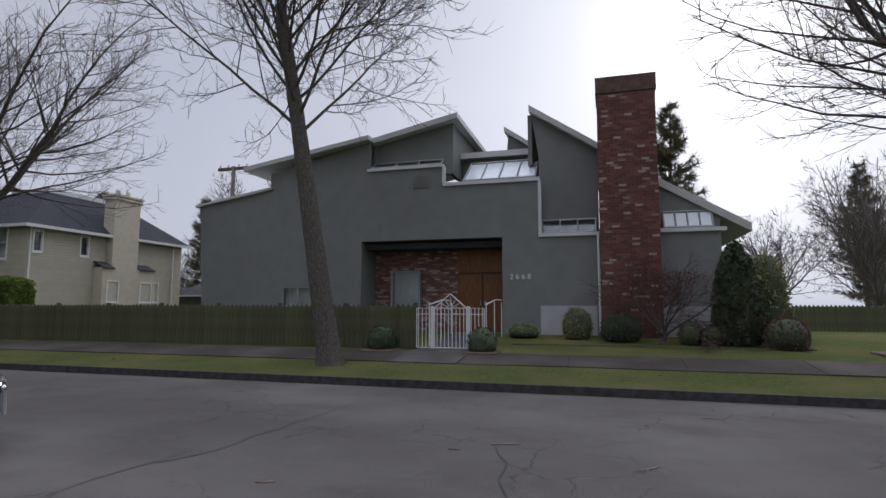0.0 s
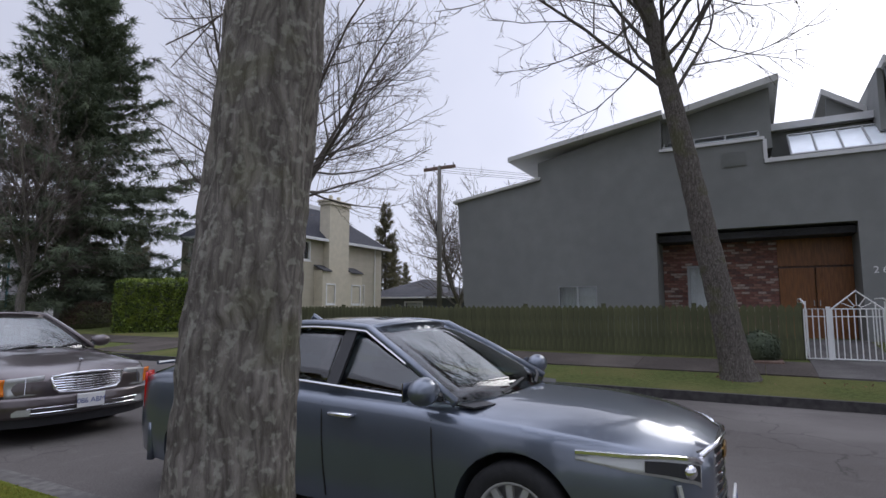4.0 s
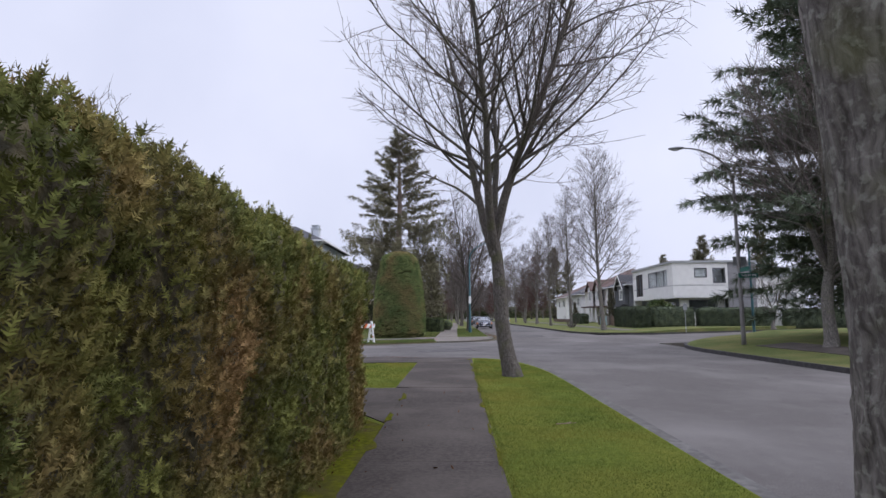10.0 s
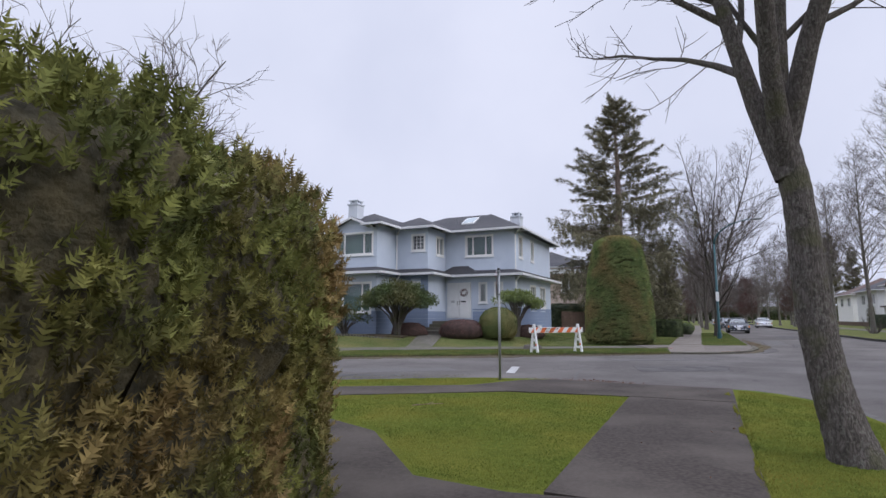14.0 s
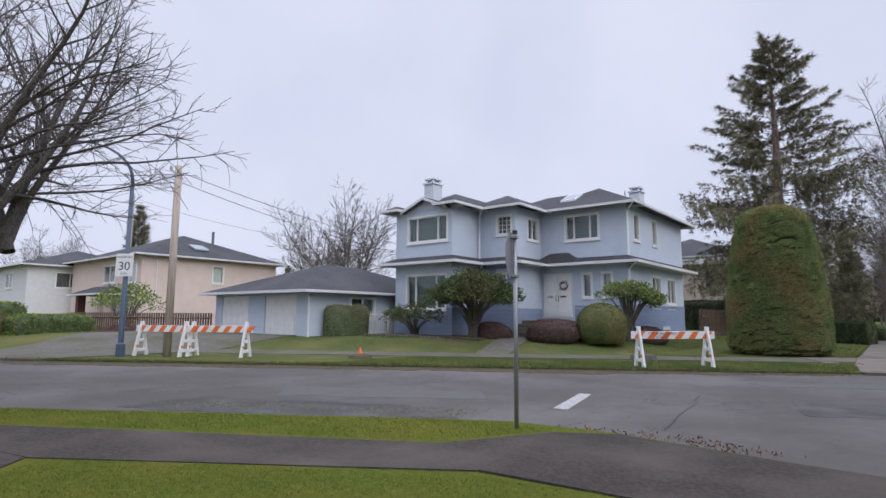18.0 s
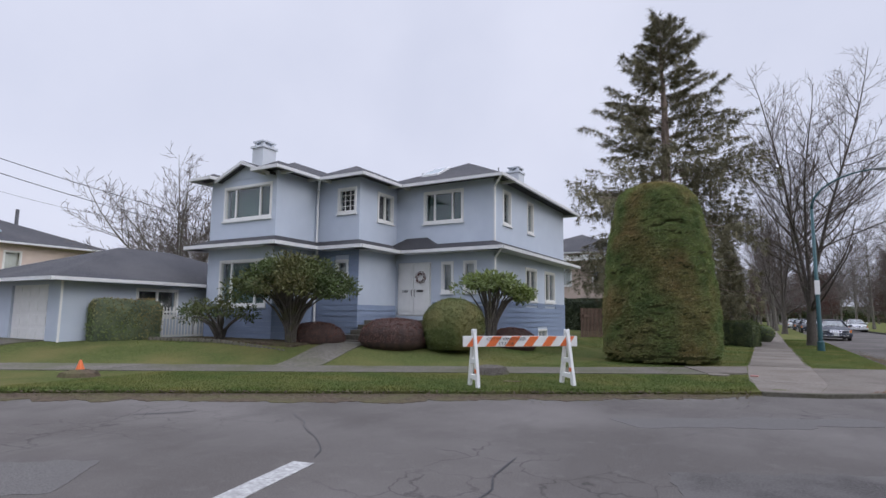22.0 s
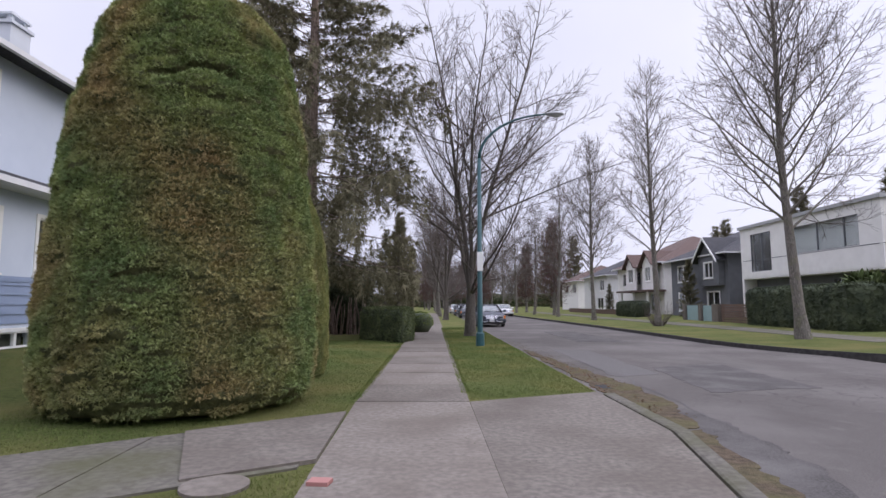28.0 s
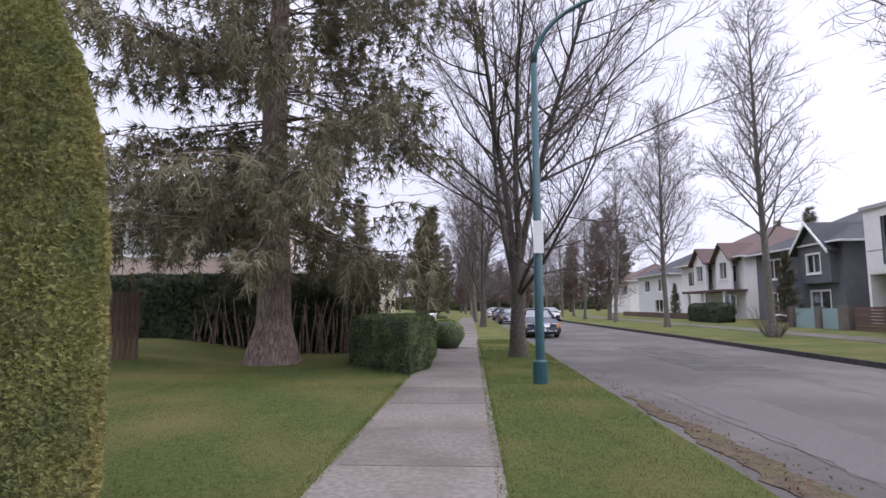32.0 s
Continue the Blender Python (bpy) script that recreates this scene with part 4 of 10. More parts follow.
def wall(facing, c, outline, holes, material, parent, thick=0.2, name="wall", label=""):
    """A wall with that outline in (along, up), with openings cut through it."""
    fm = at_face(facing, c)
    bm = bmesh.new()
    es = []
    for loop in [outline] + [[(a, z0), (b, z0), (b, z1), (a, z1)] for a, b, z0, z1 in holes]:
        vs = [bm.verts.new(fm(u, 0, z)) for u, z in loop]
        es += [bm.edges.new((vs[i], vs[(i + 1) % len(vs)])) for i in range(len(vs))]
    bmesh.ops.triangle_fill(bm, use_beauty=True, use_dissolve=False, edges=es)
    got = bmesh.ops.extrude_face_region(bm, geom=bm.faces[:])
    d = Vector(fm(0, thick, 0)) - Vector(fm(0, 0, 0))
    bmesh.ops.translate(bm, vec=d, verts=[g for g in got["geom"] if isinstance(g, bmesh.types.BMVert)])
    bmesh.ops.recalc_face_normals(bm, faces=bm.faces)
    return part(name, bm, material, parent, label)


def rect(u0, u1, z0, z1):
    return [(u0, z0), (u1, z0), (u1, z1), (u0, z1)]


def window(facing, c, u0, u1, z0, z1, parent, cols=(1.0,), rows=1, trim=0.09, mat=None, behind=None, sill=True, deep=0.07, grid=()):
    """A framed window: surround, mullions, panes, sill, and a curtain or shade-coloured sheet behind it."""
    fm = at_face(facing, c)
    mat = mat or WHITE
    bm = bmesh.new()
    if trim:
        fbox(bm, fm, u0 - trim, u0, -0.03, 0.1, z0 - trim, z1 + trim)
        fbox(bm, fm, u1, u1 + trim, -0.03, 0.1, z0 - trim, z1 + trim)
        fbox(bm, fm, u0, u1, -0.03, 0.1, z1, z1 + trim)
        fbox(bm, fm, u0, u1, -0.03, 0.1, z0 - trim, z0)
    win = part("window", bm, mat, parent)
    s = 0.035
    tot = sum(cols)
    u = u0
    for i, cw in enumerate(cols):
        ua, ub = u, u + (u1 - u0) * cw / tot
        u = ub
        for r in range(rows):
            za, zb = z0 + (z1 - z0) * r / rows, z0 + (z1 - z0) * (r + 1) / rows
            bm = bmesh.new()
            fbox(bm, fm, ua, ua + s, 0.01, deep + 0.02, za, zb)
            fbox(bm, fm, ub - s, ub, 0.01, deep + 0.02, za, zb)
            fbox(bm, fm, ua + s, ub - s, 0.01, deep + 0.02, za, za + s)
            fbox(bm, fm, ua + s, ub - s, 0.01, deep + 0.02, zb - s, zb)
            for k in range(1, grid[0] if grid else 1):
                g = ua + (ub - ua) * k / grid[0]
                fbox(bm, fm, g - 0.01, g + 0.01, 0.03, deep, za + s, zb - s)
            for k in range(1, grid[1] if grid else 1):
                g = za + (zb - za) * k / grid[1]
                fbox(bm, fm, ua + s, ub - s, 0.031, deep - 0.001, g - 0.01, g + 0.01)
            part("sash", bm, mat, win)
            bm = bmesh.new()
            fbox(bm, fm, ua + s, ub - s, deep - 0.012, deep - 0.006, za + s, zb - s)
            pane = part("pane", bm, GLASS, win)
            pane.visible_shadow = False
    # without a curtain, a dark sheet stands in for the shaded room
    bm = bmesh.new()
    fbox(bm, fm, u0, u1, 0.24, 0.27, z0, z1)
    part("blind", bm, behind or ROOMSHADE, win)
    if sill:
        bm = bmesh.new()
        fbox(bm, fm, u0 - trim - 0.03, u1 + trim + 0.03, -0.07, 0.09, z0 - trim - 0.05, z0 - trim + 0.001)
        part("sill", bm, mat, win)
    return win


def roof_plane(bm, quad, thick=0.12):
    """A sloping slab: the corners of its upper face."""
    vs = [Vector(p) for p in quad]
    hi = [bm.verts.new(v) for v in vs]
    lo = [bm.verts.new(v - Vector((0, 0, thick))) for v in vs]
    n = len(vs)
    bm.faces.new(hi)
    bm.faces.new(lo[::-1])
    for i in range(n):
        bm.faces.new((lo[i], lo[(i + 1) % n], hi[(i + 1) % n], hi[i]))


def hip_roof(x0, x1, y0, y1, z, pitch, parent, material, fascia=None, name="roof", thick=0.1, gutter=True):
    """A hip roof over a rectangle of eaves."""
    rise = math.tan(radians(pitch))
    hw = min(x1 - x0, y1 - y0) / 2
    h = hw * rise
    if (x1 - x0) >= (y1 - y0):
        ra, rb = (x0 + hw, (y0 + y1) / 2, z + h), (x1 - hw, (y0 + y1) / 2, z + h)
    else:
        ra, rb = ((x0 + x1) / 2, y0 + hw, z + h), ((x0 + x1) / 2, y1 - hw, z + h)
    a, b, c, d = (x0, y0, z), (x1, y0, z), (x1, y1, z), (x0, y1, z)
    bm = bmesh.new()
    V = lambda p: bm.verts.new(p)
    A, B_, C, D_, P, Q = V(a), V(b), V(c), V(d), V(ra), V(rb)
    if (x1 - x0) >= (y1 - y0):
        fs = [(A, B_, Q, P), (C, D_, P, Q), (B_, C, Q), (D_, A, P)]
    else:
        fs = [(B_, C, Q, P), (D_, A, P, Q), (A, B_, P), (C, D_, Q)]
    for f in fs:
        if len({id(v) for v in f}) == len(f):
            bm.faces.new(f)
    bm.faces.new((D_, C, B_, A))
    bmesh.ops.recalc_face_normals(bm, faces=bm.faces)
    r = part(name, bm, material, parent)
    if fascia:
        f = bmesh.new()
        for q in ((x0 - 0.05, x1 + 0.05, y0 - 0.07, y0 + 0.03), (x0 - 0.05, x1 + 0.05, y1 - 0.03, y1 + 0.07), (x0 - 0.07, x0 + 0.03, y0 + 0.03, y1 - 0.03), (x1 - 0.03, x1 + 0.07, y0 + 0.03, y1 - 0.03)):
            box(f, *q, z - 0.11, z + 0.005)
        part("fascia", f, OFFWHITE if fascia is WHITE else fascia, r, "white gutter board")
    return r


def pipe(parent, pts, r=0.04, mat=None, name="downspout"):
    return part(name, tubed(pts, r, 6), mat or WHITE, parent)


def brick_wall(parent, fm, u0, u1, z0, z1, holes=(), mat_=None, bh=0.067, bl=0.215, j=0.012, w=-0.002, limit=None):
    """Courses of single bricks on a face."""
    meshes = {}
    z, row = z0, 0
    while z + bh * 0.6 < z1:
        u = u0 - (bl + j) / 2 * (row % 2)
        while u < u1 - 0.03:
            a, b = max(u, u0), min(u + bl, u1)
            cu, cz = (a + b) / 2, z + bh / 2
            if b - a > 0.04 and not any(h[0] - 0.02 < cu < h[1] + 0.02 and h[2] - 0.02 < cz < h[3] + 0.02 for h in holes):
                key = round(b - a, 3)
                if key not in meshes:
                    bm = bmesh.new()
                    d = Vector(fm(0, 1, 0)) - Vector(fm(0, 0, 0))
                    o = Vector(fm(0, 0, 0))
                    q = lambda uu, ww, zz: tuple(Vector(fm(uu, ww, zz)) - o)
                    e0, e1 = q(-key / 2, -0.012, -bh / 2), q(key / 2, 0.02, bh / 2)
                    box(bm, min(e0[0], e1[0]), max(e0[0], e1[0]), min(e0[1], e1[1]), max(e0[1], e1[1]), -bh / 2, bh / 2)
                    me = bpy.data.meshes.new("brick")
                    bm.to_mesh(me)
                    bm.free()
                    me.materials.append(mat_ or BRICK)
                    meshes[key] = me
                ob = new("brick", meshes[key])
                ob.parent = parent
                ob.location = fm(cu, w, cz)
            u += bl + j
        z += bh + j
        row += 1


# ---------- the dark grey modern house across the road
FX = 18.4
house = thing("modern_house", None, "dark grey stucco house with shed roofs and a brick chimney", "house")
out = [(8.35, 0.3), (8.7, 5.5), (5.5, 6.1), (5.5, 6.62), (1.4, 7.55), (1.4, 7.3), (1.4, 6.5), (-1.42, 6.42), (-1.42, 5.8), (-4.72, 5.72), (-4.72, 3.87), (-6.6, 3.87), (-6.6, 0.3)]
ent = (-3.5, 1.65, 0.55, 3.88)
dwins = [(3.55, 4.85, 1.45, 2.25)]
wall("W", FX, out, [ent] + dwins, STUCCO, house, 0.25, label="dark grey stucco front")
wall("W", FX + 0.02, [(-10.2, 0.3), (-10.2, 3.88), (-8.45, 3.88), (-8.45, 0.3)], [], STUCCO, house)
wall("S", -10.2, [(FX + 0.03, 0.3), (30, 0.3), (30, 4.2), (FX + 0.03, 3.88)], [], STUCCO, house)
wall("N", 8.4, [(FX + 0.26, 0.3), (30, 0.3), (30, 5.6), (FX + 0.26, 5.5)], [], STUCCO, house)
wall("E", 30, rect(-10.2, 8.4, 0.3, 5.6), [], STUCCO, house)
# upper storeys set back behind the sloping glass roofs
for uo, c in (([(1.39, 6.3), (-1.65, 6.3), (-1.65, 8.28), (1.39, 7.6)], FX + 0.5), ([(-4.7, 3.8), (-6.65, 3.8), (-6.65, 6.95), (-4.45, 8.25), (-4.7, 6.7)], FX + 0.55), ([(-8.5, 3.8), (-10.15, 3.8), (-10.3, 4.35), (-8.5, 5.42)], FX + 0.3), ([(-1.66, 6.3), (-4.44, 6.3), (-4.44, 7.12), (-1.66, 7.12)], FX + 1.9), ([(-3.2, 7.1), (-4.44, 7.1), (-4.44, 7.5), (-3.3, 8.3)], FX + 2.7)):
    wall("W", c, uo, [], STUCCO, house, 0.2, "upper_wall")
bm = bmesh.new()
roof_plane(bm, [(FX - 0.35, 6.5, 6.88), (FX - 0.35, 1.3, 7.72), (26, 1.3, 7.72), (26, 6.5, 6.88)], 0.16)
roof_plane(bm, [(FX + 0.1, 1.38, 7.72), (FX + 0.1, -1.9, 8.42), (26, -1.9, 8.42), (26, 1.38, 7.72)], 0.2)
roof_plane(bm, [(FX - 0.1, 8.85, 5.56), (FX - 0.1, 5.4, 6.1), (26, 5.4, 6.1), (26, 8.85, 5.56)], 0.1)
part("roof", bm, PALETRIM, house, "thin pale-edged shed roofs")
bm = bmesh.new()
roof_plane(bm, [(FX + 0.3, -4.4, 8.5), (FX + 0.3, -6.72, 6.95), (26, -6.72, 6.95), (26, -4.4, 8.5)], 0.22)
roof_plane(bm, [(FX + 2.5, -3.16, 8.55), (FX + 2.5, -4.6, 7.55), (26, -4.6, 7.55), (26, -3.16, 8.55)], 0.2)
roof_plane(bm, [(FX + 0.2, -8.45, 5.68), (FX + 0.2, -11.1, 4.1), (28, -11.1, 4.1), (28, -8.45, 5.68)], 0.26)
part("roof", bm, PALETRIM, house, "steep shed roofs with pale fascia")
wall("S", -4.45, [(FX + 0.8, 6.5), (26, 6.5), (26, 8.3), (FX + 0.8, 8.3)], [], STUCCO, house, 0.15, "upper_wall")
wall("S", -1.64, [(FX + 0.72, 6.3), (26, 6.3), (26, 8.22), (FX + 0.72, 8.22)], [], STUCCO, house, 0.15, "upper_wall")
wall("N", 1.4, [(FX + 0.4, 6.4), (26, 6.4), (26, 7.5), (FX + 0.4, 7.5)], [], STUCCO, house, 0.15, "upper_wall")
# flat roof and fascia lines
bm = bmesh.new()
box(bm, FX + 0.3, 29.8, -10.0, 8.3, 3.6, 3.8)
box(bm, FX + 2.0, 29.8, -4.6, 8.3, 5.4, 5.5)
part("flat_roof", bm, SHINGLE, house)
fm = at_face("W", FX)
for piece in ((-1.45, 1.45, -0.06, 0.1, 6.44, 6.53),
              (-4.78, -1.42, -0.06, 0.1, 5.74, 5.86),
              (-1.5, -1.4, -0.06, 0.1, 5.86, 6.44),
              (-4.82, -4.72, -0.06, 0.1, 3.95, 5.74),
              (-6.68, -4.72, -0.06, 0.1, 3.84, 3.95),
              (-10.36, -8.45, -0.06, 0.1, 3.86, 3.98),
              (-4.44, -1.42, 1.6, 1.9, 7.12, 7.34)):
    bm = bmesh.new()
    fbox(bm, fm, *piece)
    part("fascia", bm, OFFWHITE, house, "pale gutter line")
pipe(house, [(FX - 0.08, -6.62, 3.85), (FX - 0.08, -6.62, 0.75), (FX - 0.35, -6.9, 0.62)], 0.045)
# sloping rooflights
def rooflight(u0, u1, z0, z1, w0, w1, n, name="rooflight", glazing=None):
    rl = part(name, tubed([fm(u0, w0, z0 + 0.03), fm(u1, w0, z0 + 0.03)], 0.04, 4), GREYTRIM, house, "row of sloping glass rooflights")
    part("top_rail", tubed([fm(u0, w1, z1 + 0.03), fm(u1, w1, z1 + 0.03)], 0.04, 4), GREYTRIM, rl)
    for i in range(n + 1):
        u = u0 + (u1 - u0) * i / n
        part("glazing_bar", tubed([fm(u, w0, z0 + 0.03), fm(u, w1, z1 + 0.03)], 0.03, 4), GREYTRIM, rl)
    for i in range(n):
        ua, ub = u0 + (u1 - u0) * (i + 0.04) / n, u0 + (u1 - u0) * (i + 0.96) / n
        b2 = bmesh.new()
        roof_plane(b2, [fm(ua, w0, z0), fm(ub, w0, z0), fm(ub, w1, z1), fm(ua, w1, z1)], 0.01)
        bmesh.ops.recalc_face_normals(b2, faces=b2.faces)
        part("pane", b2, glazing or SKYLIGHT, rl)
# two rows have the sky's reflection painted into their panes
rooflight(-4.6, -2.1, 5.9, 6.84, 0.15, 1.5, 4, glazing=SKYPALE)
rooflight(-6.55, -4.8, 3.95, 4.42, 0.1, 0.5, 3)
rooflight(-10.0, -8.6, 3.98, 4.5, 0.02, 0.28, 4, glazing=SKYPALE)
rooflight(-1.3, 1.35, 6.53, 6.8, 0.05, 0.48, 3)
window("W", FX, 3.55, 4.85, 1.45, 2.25, house, (1, 1), 1, 0.0, GREYTRIM, CURTAIN, False)
vent = part("vent", boxed(FX - 0.02, FX, -0.95, -0.3, 5.72, 6.22), STUCCO, house, "louvred vent painted like the wall")
for k in range(7):
    part("slat", boxed(FX - 0.034, FX - 0.02, -0.92, -0.33, 5.75 + k * 0.065, 5.79 + k * 0.065), STUCCO, vent)
# basement light wells under the front windows
bm = bmesh.new()
fbox(bm, fm, -6.52, -4.75, -0.012, 0.02, 0.5, 1.58)
PANEL = surf("pale_panel", (0.48, 0.48, 0.48), (0.4, 0.4, 0.4), 2.0, 0.8, 0.1)
part("panel", bm, PANEL, house, "pale panel low in the front wall")
bm = bmesh.new()
fbox(bm, fm, -10.12, -8.5, 0.0, 0.04, 0.5, 1.57)
part("panel", bm, PANEL, house, "pale panel low in the front wall")
# recessed entry: brick side, timber doors
bm = bmesh.new()
fbox(bm, fm, -3.5, 1.65, 1.35, 1.5, 0.55, 3.9)
part("entry_back", bm, MORTAR, house)
bm = bmesh.new()
fbox(bm, fm, -3.7, 1.85, 0.25, 1.5, 3.88, 4.05)
fbox(bm, fm, 1.65, 1.85, 0.25, 1.5, 0.5, 3.88)
fbox(bm, fm, -3.7, -3.5, 0.25, 1.5, 0.5, 3.88)
fbox(bm, fm, -3.5, 1.65, 0.0, 1.5, 0.4, 0.56)
part("entry_lining", bm, STUCCO, house)
fe = at_face("W", FX + 1.35)
brick_wall(house, fe, -1.62, 1.65, 0.62, 3.86, [(-0.2, 0.85, 1.5, 2.85)], BRICKPALE)
window("W", FX + 1.06, -0.2, 0.85, 1.55, 2.82, house, (1,), 1, 0.05, GREYTRIM, CURTAIN, True)
bm = bmesh.new()
fbox(bm, fe, -3.5, -1.62, -0.06, 0.05, 2.78, 3.88)
part("transom_panel", bm, WOODDOOR, house, "brown timber panel over the doors")
for k in range(2):
    a = -3.48 + k * 0.94
    bm = bmesh.new()
    fbox(bm, fe, a, a + 0.91, -0.09, 0.0, 0.6, 2.72, 0.006)
    door = part("door", bm, WOODDOOR, house, "varnished timber entrance door")
    for zz in ((0.75, 1.55), (1.7, 2.58)):
        bm = bmesh.new()
        fbox(bm, fe, a + 0.13, a + 0.78, -0.105, -0.089, *zz, 0.004)
        part("door_panel", bm, WOODDOOR, door)
    bm = bmesh.new()
    u = a + (0.85 if k == 0 else 0.06)
    tube(bm, [fe(u, -0.09, 1.6), fe(u, -0.14, 1.6), fe(u, -0.14, 1.75), fe(u, -0.09, 1.75)], 0.012, 6)
    part("handle", bm, ALLOY, door)
letters("2 6 6 8", 0.25, Matrix(((0, 0, -1, FX - 0.012), (-1, 0, 0, -4.1), (0, 1, 0, 2.53), (0, 0, 0, 1))), "house_number", LETTERGREY, house, 0.008)
# brick chimney
ch = part("chimney", boxed(FX - 0.62, FX + 0.6, -8.42, -6.68, 0.4, 8.72), MORTAR, house, "tall red brick chimney with pale flecks")
box_top = bmesh.new()
box(box_top, FX - 0.66, FX + 0.64, -8.46, -6.64, 8.28, 8.8)
part("chimney_cap", box_top, surf("soot_brick", (0.15, 0.085, 0.07), (0.09, 0.055, 0.048), 6.0, 0.9, 0.5, 40.0), ch, "darker corbelled top")
brick_wall(ch, at_face("W", FX - 0.62), -8.42, -6.68, 0.62, 8.26, bh=0.068, bl=0.22)
bm = bmesh.new()
for i in range(96):
    z = 0.62 + i * 0.08
    for k in range(5):
        x0 = FX - 0.6 + k * 0.23 + (0.11 if i % 2 else 0)
        if x0 + 0.21 < FX + 0.62:
            box(bm, x0, x0 + 0.215, -8.432, -8.4, z, z + 0.068)
            box(bm, x0, x0 + 0.215, -6.7, -6.668, z, z + 0.068)
part("side_bricks", bm, BRICK, ch)

# ---------- the cream house with clapboards
house = thing("clapboard_house", None, "cream clapboard house with a dark mansard roof and chimney", "house")
BX, BY = 22.75, 23.6
bw = [(23.1, 23.55, 4.6, 5.75), (26.0, 26.5, 4.6, 5.75)]
wall("S", BY, rect(BX, 34.3, 0.2, 6.0), bw, CREAM, house, 0.2)
ww = [(25.15, 26.9, 4.2, 5.95), (29.6, 30.2, 4.9, 5.7)]
wall("W", BX, rect(BY + 0.2, 30.8, 0.2, 6.0), ww, CREAM, house, 0.2)
wall("E", 34.3, rect(BY + 0.2, 30.8, 0.2, 6.0), [], CREAM, house)
wall("N", 31.0, rect(BX, 34.3, 0.2, 6.0), [], CREAM, house)
for f_, a, b, hs in ((at_face("S", BY), BX, 34.3, bw), (at_face("W", BX), BY - 0.02, 30.8, ww)):
    z = 0.9
    while z < 5.95:
        cuts = sorted([(h[0] - 0.1, h[1] + 0.1) for h in hs if h[2] - 0.18 < z < h[3] + 0.1])
        u = a
        for c0, c1 in cuts + [(b, b)]:
            if c0 - u > 0.05:
                bm = bmesh.new()
                vs = [bm.verts.new(f_(uu, w_, zz)) for uu in (u, c0) for w_, zz in ((-0.032, z), (-0.004, z + 0.178), (0.0, z))]
                bm.faces.new((vs[0], vs[3], vs[4], vs[1]))
                bm.faces.new((vs[0], vs[2], vs[5], vs[3]))
                bm.faces.new((vs[0], vs[1], vs[2]))
                bm.faces.new((vs[3], vs[5], vs[4]))
                bm.faces.new((vs[2], vs[1], vs[4], vs[5]))
                bmesh.ops.recalc_face_normals(bm, faces=bm.faces)
                part("clapboard", bm, CREAM, house)
            u = c1
        z += 0.18
for h in bw:
    window("S", BY, *h, house, (1,), 1, 0.08)
window("W", BX, *ww[0], house, (1, 1), 2, 0.1, behind=CURTAIN)
window("W", BX, *ww[1], house, (1,), 1, 0.08)
# mansard roof
bm = bmesh.new()
lo = [(BX - 0.4, BY - 0.4, 6.0), (34.9, BY - 0.4, 6.0), (34.9, 31.4, 6.0), (BX - 0.4, 31.4, 6.0)]
hi = [(BX + 2.9, BY + 2.4, 8.55), (31.0, BY + 2.4, 8.55), (31.0, 28.9, 8.55), (BX + 2.9, 28.9, 8.55)]
L_, H_ = [bm.verts.new(p) for p in lo], [bm.verts.new(p) for p in hi]
for i in range(4):
    bm.faces.new((L_[i], L_[(i + 1) % 4], H_[(i + 1) % 4], H_[i]))
bm.faces.new(H_)
bm.faces.new(L_[::-1])
roof = part("roof", bm, surf("slate_blue_shingle", (0.042, 0.043, 0.053), (0.027, 0.028, 0.035), 12.0, 0.9, 0.5, 50.0, bdist=0.02), house, "dark slate mansard roof")
bm = bmesh.new()
box(bm, BX + 2.8, 31.1, BY + 2.3, BY + 2.45, 8.5, 8.78)
box(bm, BX + 2.8, BX + 2.95, BY + 2.45, 29.0, 8.5, 8.78)
part("parapet", bm, OFFWHITE, roof, "white parapet of the flat top")
bm = bmesh.new()
box(bm, BX - 0.5, 35.0, BY - 0.5, BY - 0.38, 5.86, 6.03)
box(bm, BX - 0.5, BX - 0.38, BY - 0.38, 31.5, 5.86, 6.03)
part("gutter", bm, OFFWHITE, roof)
# projecting fireplace bay with stepped shoulders
bm = bmesh.new()
box(bm, 26.95, 31.0, BY - 0.75, BY - 0.01, 0.2, 3.95)
bay = part("bay", bm, CREAMST, house, "cream stucco bay around the chimney")
bm = bmesh.new()
box(bm, 27.75, 29.75, BY - 0.55, BY + 0.3, 3.9, 8.55)
stack = part("chimney", bm, CREAMST, house, "cream chimney with a moulded cap")
bm = bmesh.new()
box(bm, 27.65, 29.85, BY - 0.65, BY + 0.4, 8.35, 8.5)
box(bm, 27.6, 29.9, BY - 0.7, BY + 0.45, 8.55, 8.68)
for k in (28.3, 29.1):
    tube(bm, [(k, BY - 0.1, 8.68), (k, BY - 0.1, 9.05)], 0.13, 8)
part("chimney_cap", bm, CREAMST, stack)
for a, b in ((26.9, 27.76), (29.74, 31.05)):
    bm = bmesh.new()
    roof_plane(bm, [(a, BY - 0.85, 3.95), (b, BY - 0.85, 3.95), (b, BY, 4.35), (a, BY, 4.35)], 0.08)
    part("shoulder_roof", bm, SHINGLE, bay)
for a, b, c_ in ((27.35, 28.1, (1,)), (29.9, 30.75, (1,))):
    window("S", BY - 0.76, a, b, 1.85, 3.05, house, c_, 1, 0.08, behind=CURTAIN)
window("S", BY - 0.03, 31.15, 32.15, 1.85, 3.15, house, (1, 1, 1), 1, 0.06, behind=CURTAIN)
pipe(house, [(BX + 0.1, BY - 0.08, 5.9), (BX + 0.1, BY - 0.08, 0.3)], 0.045)
pipe(house, [(33.4, BY - 0.08, 5.9), (33.4, BY - 0.08, 0.3)], 0.045)

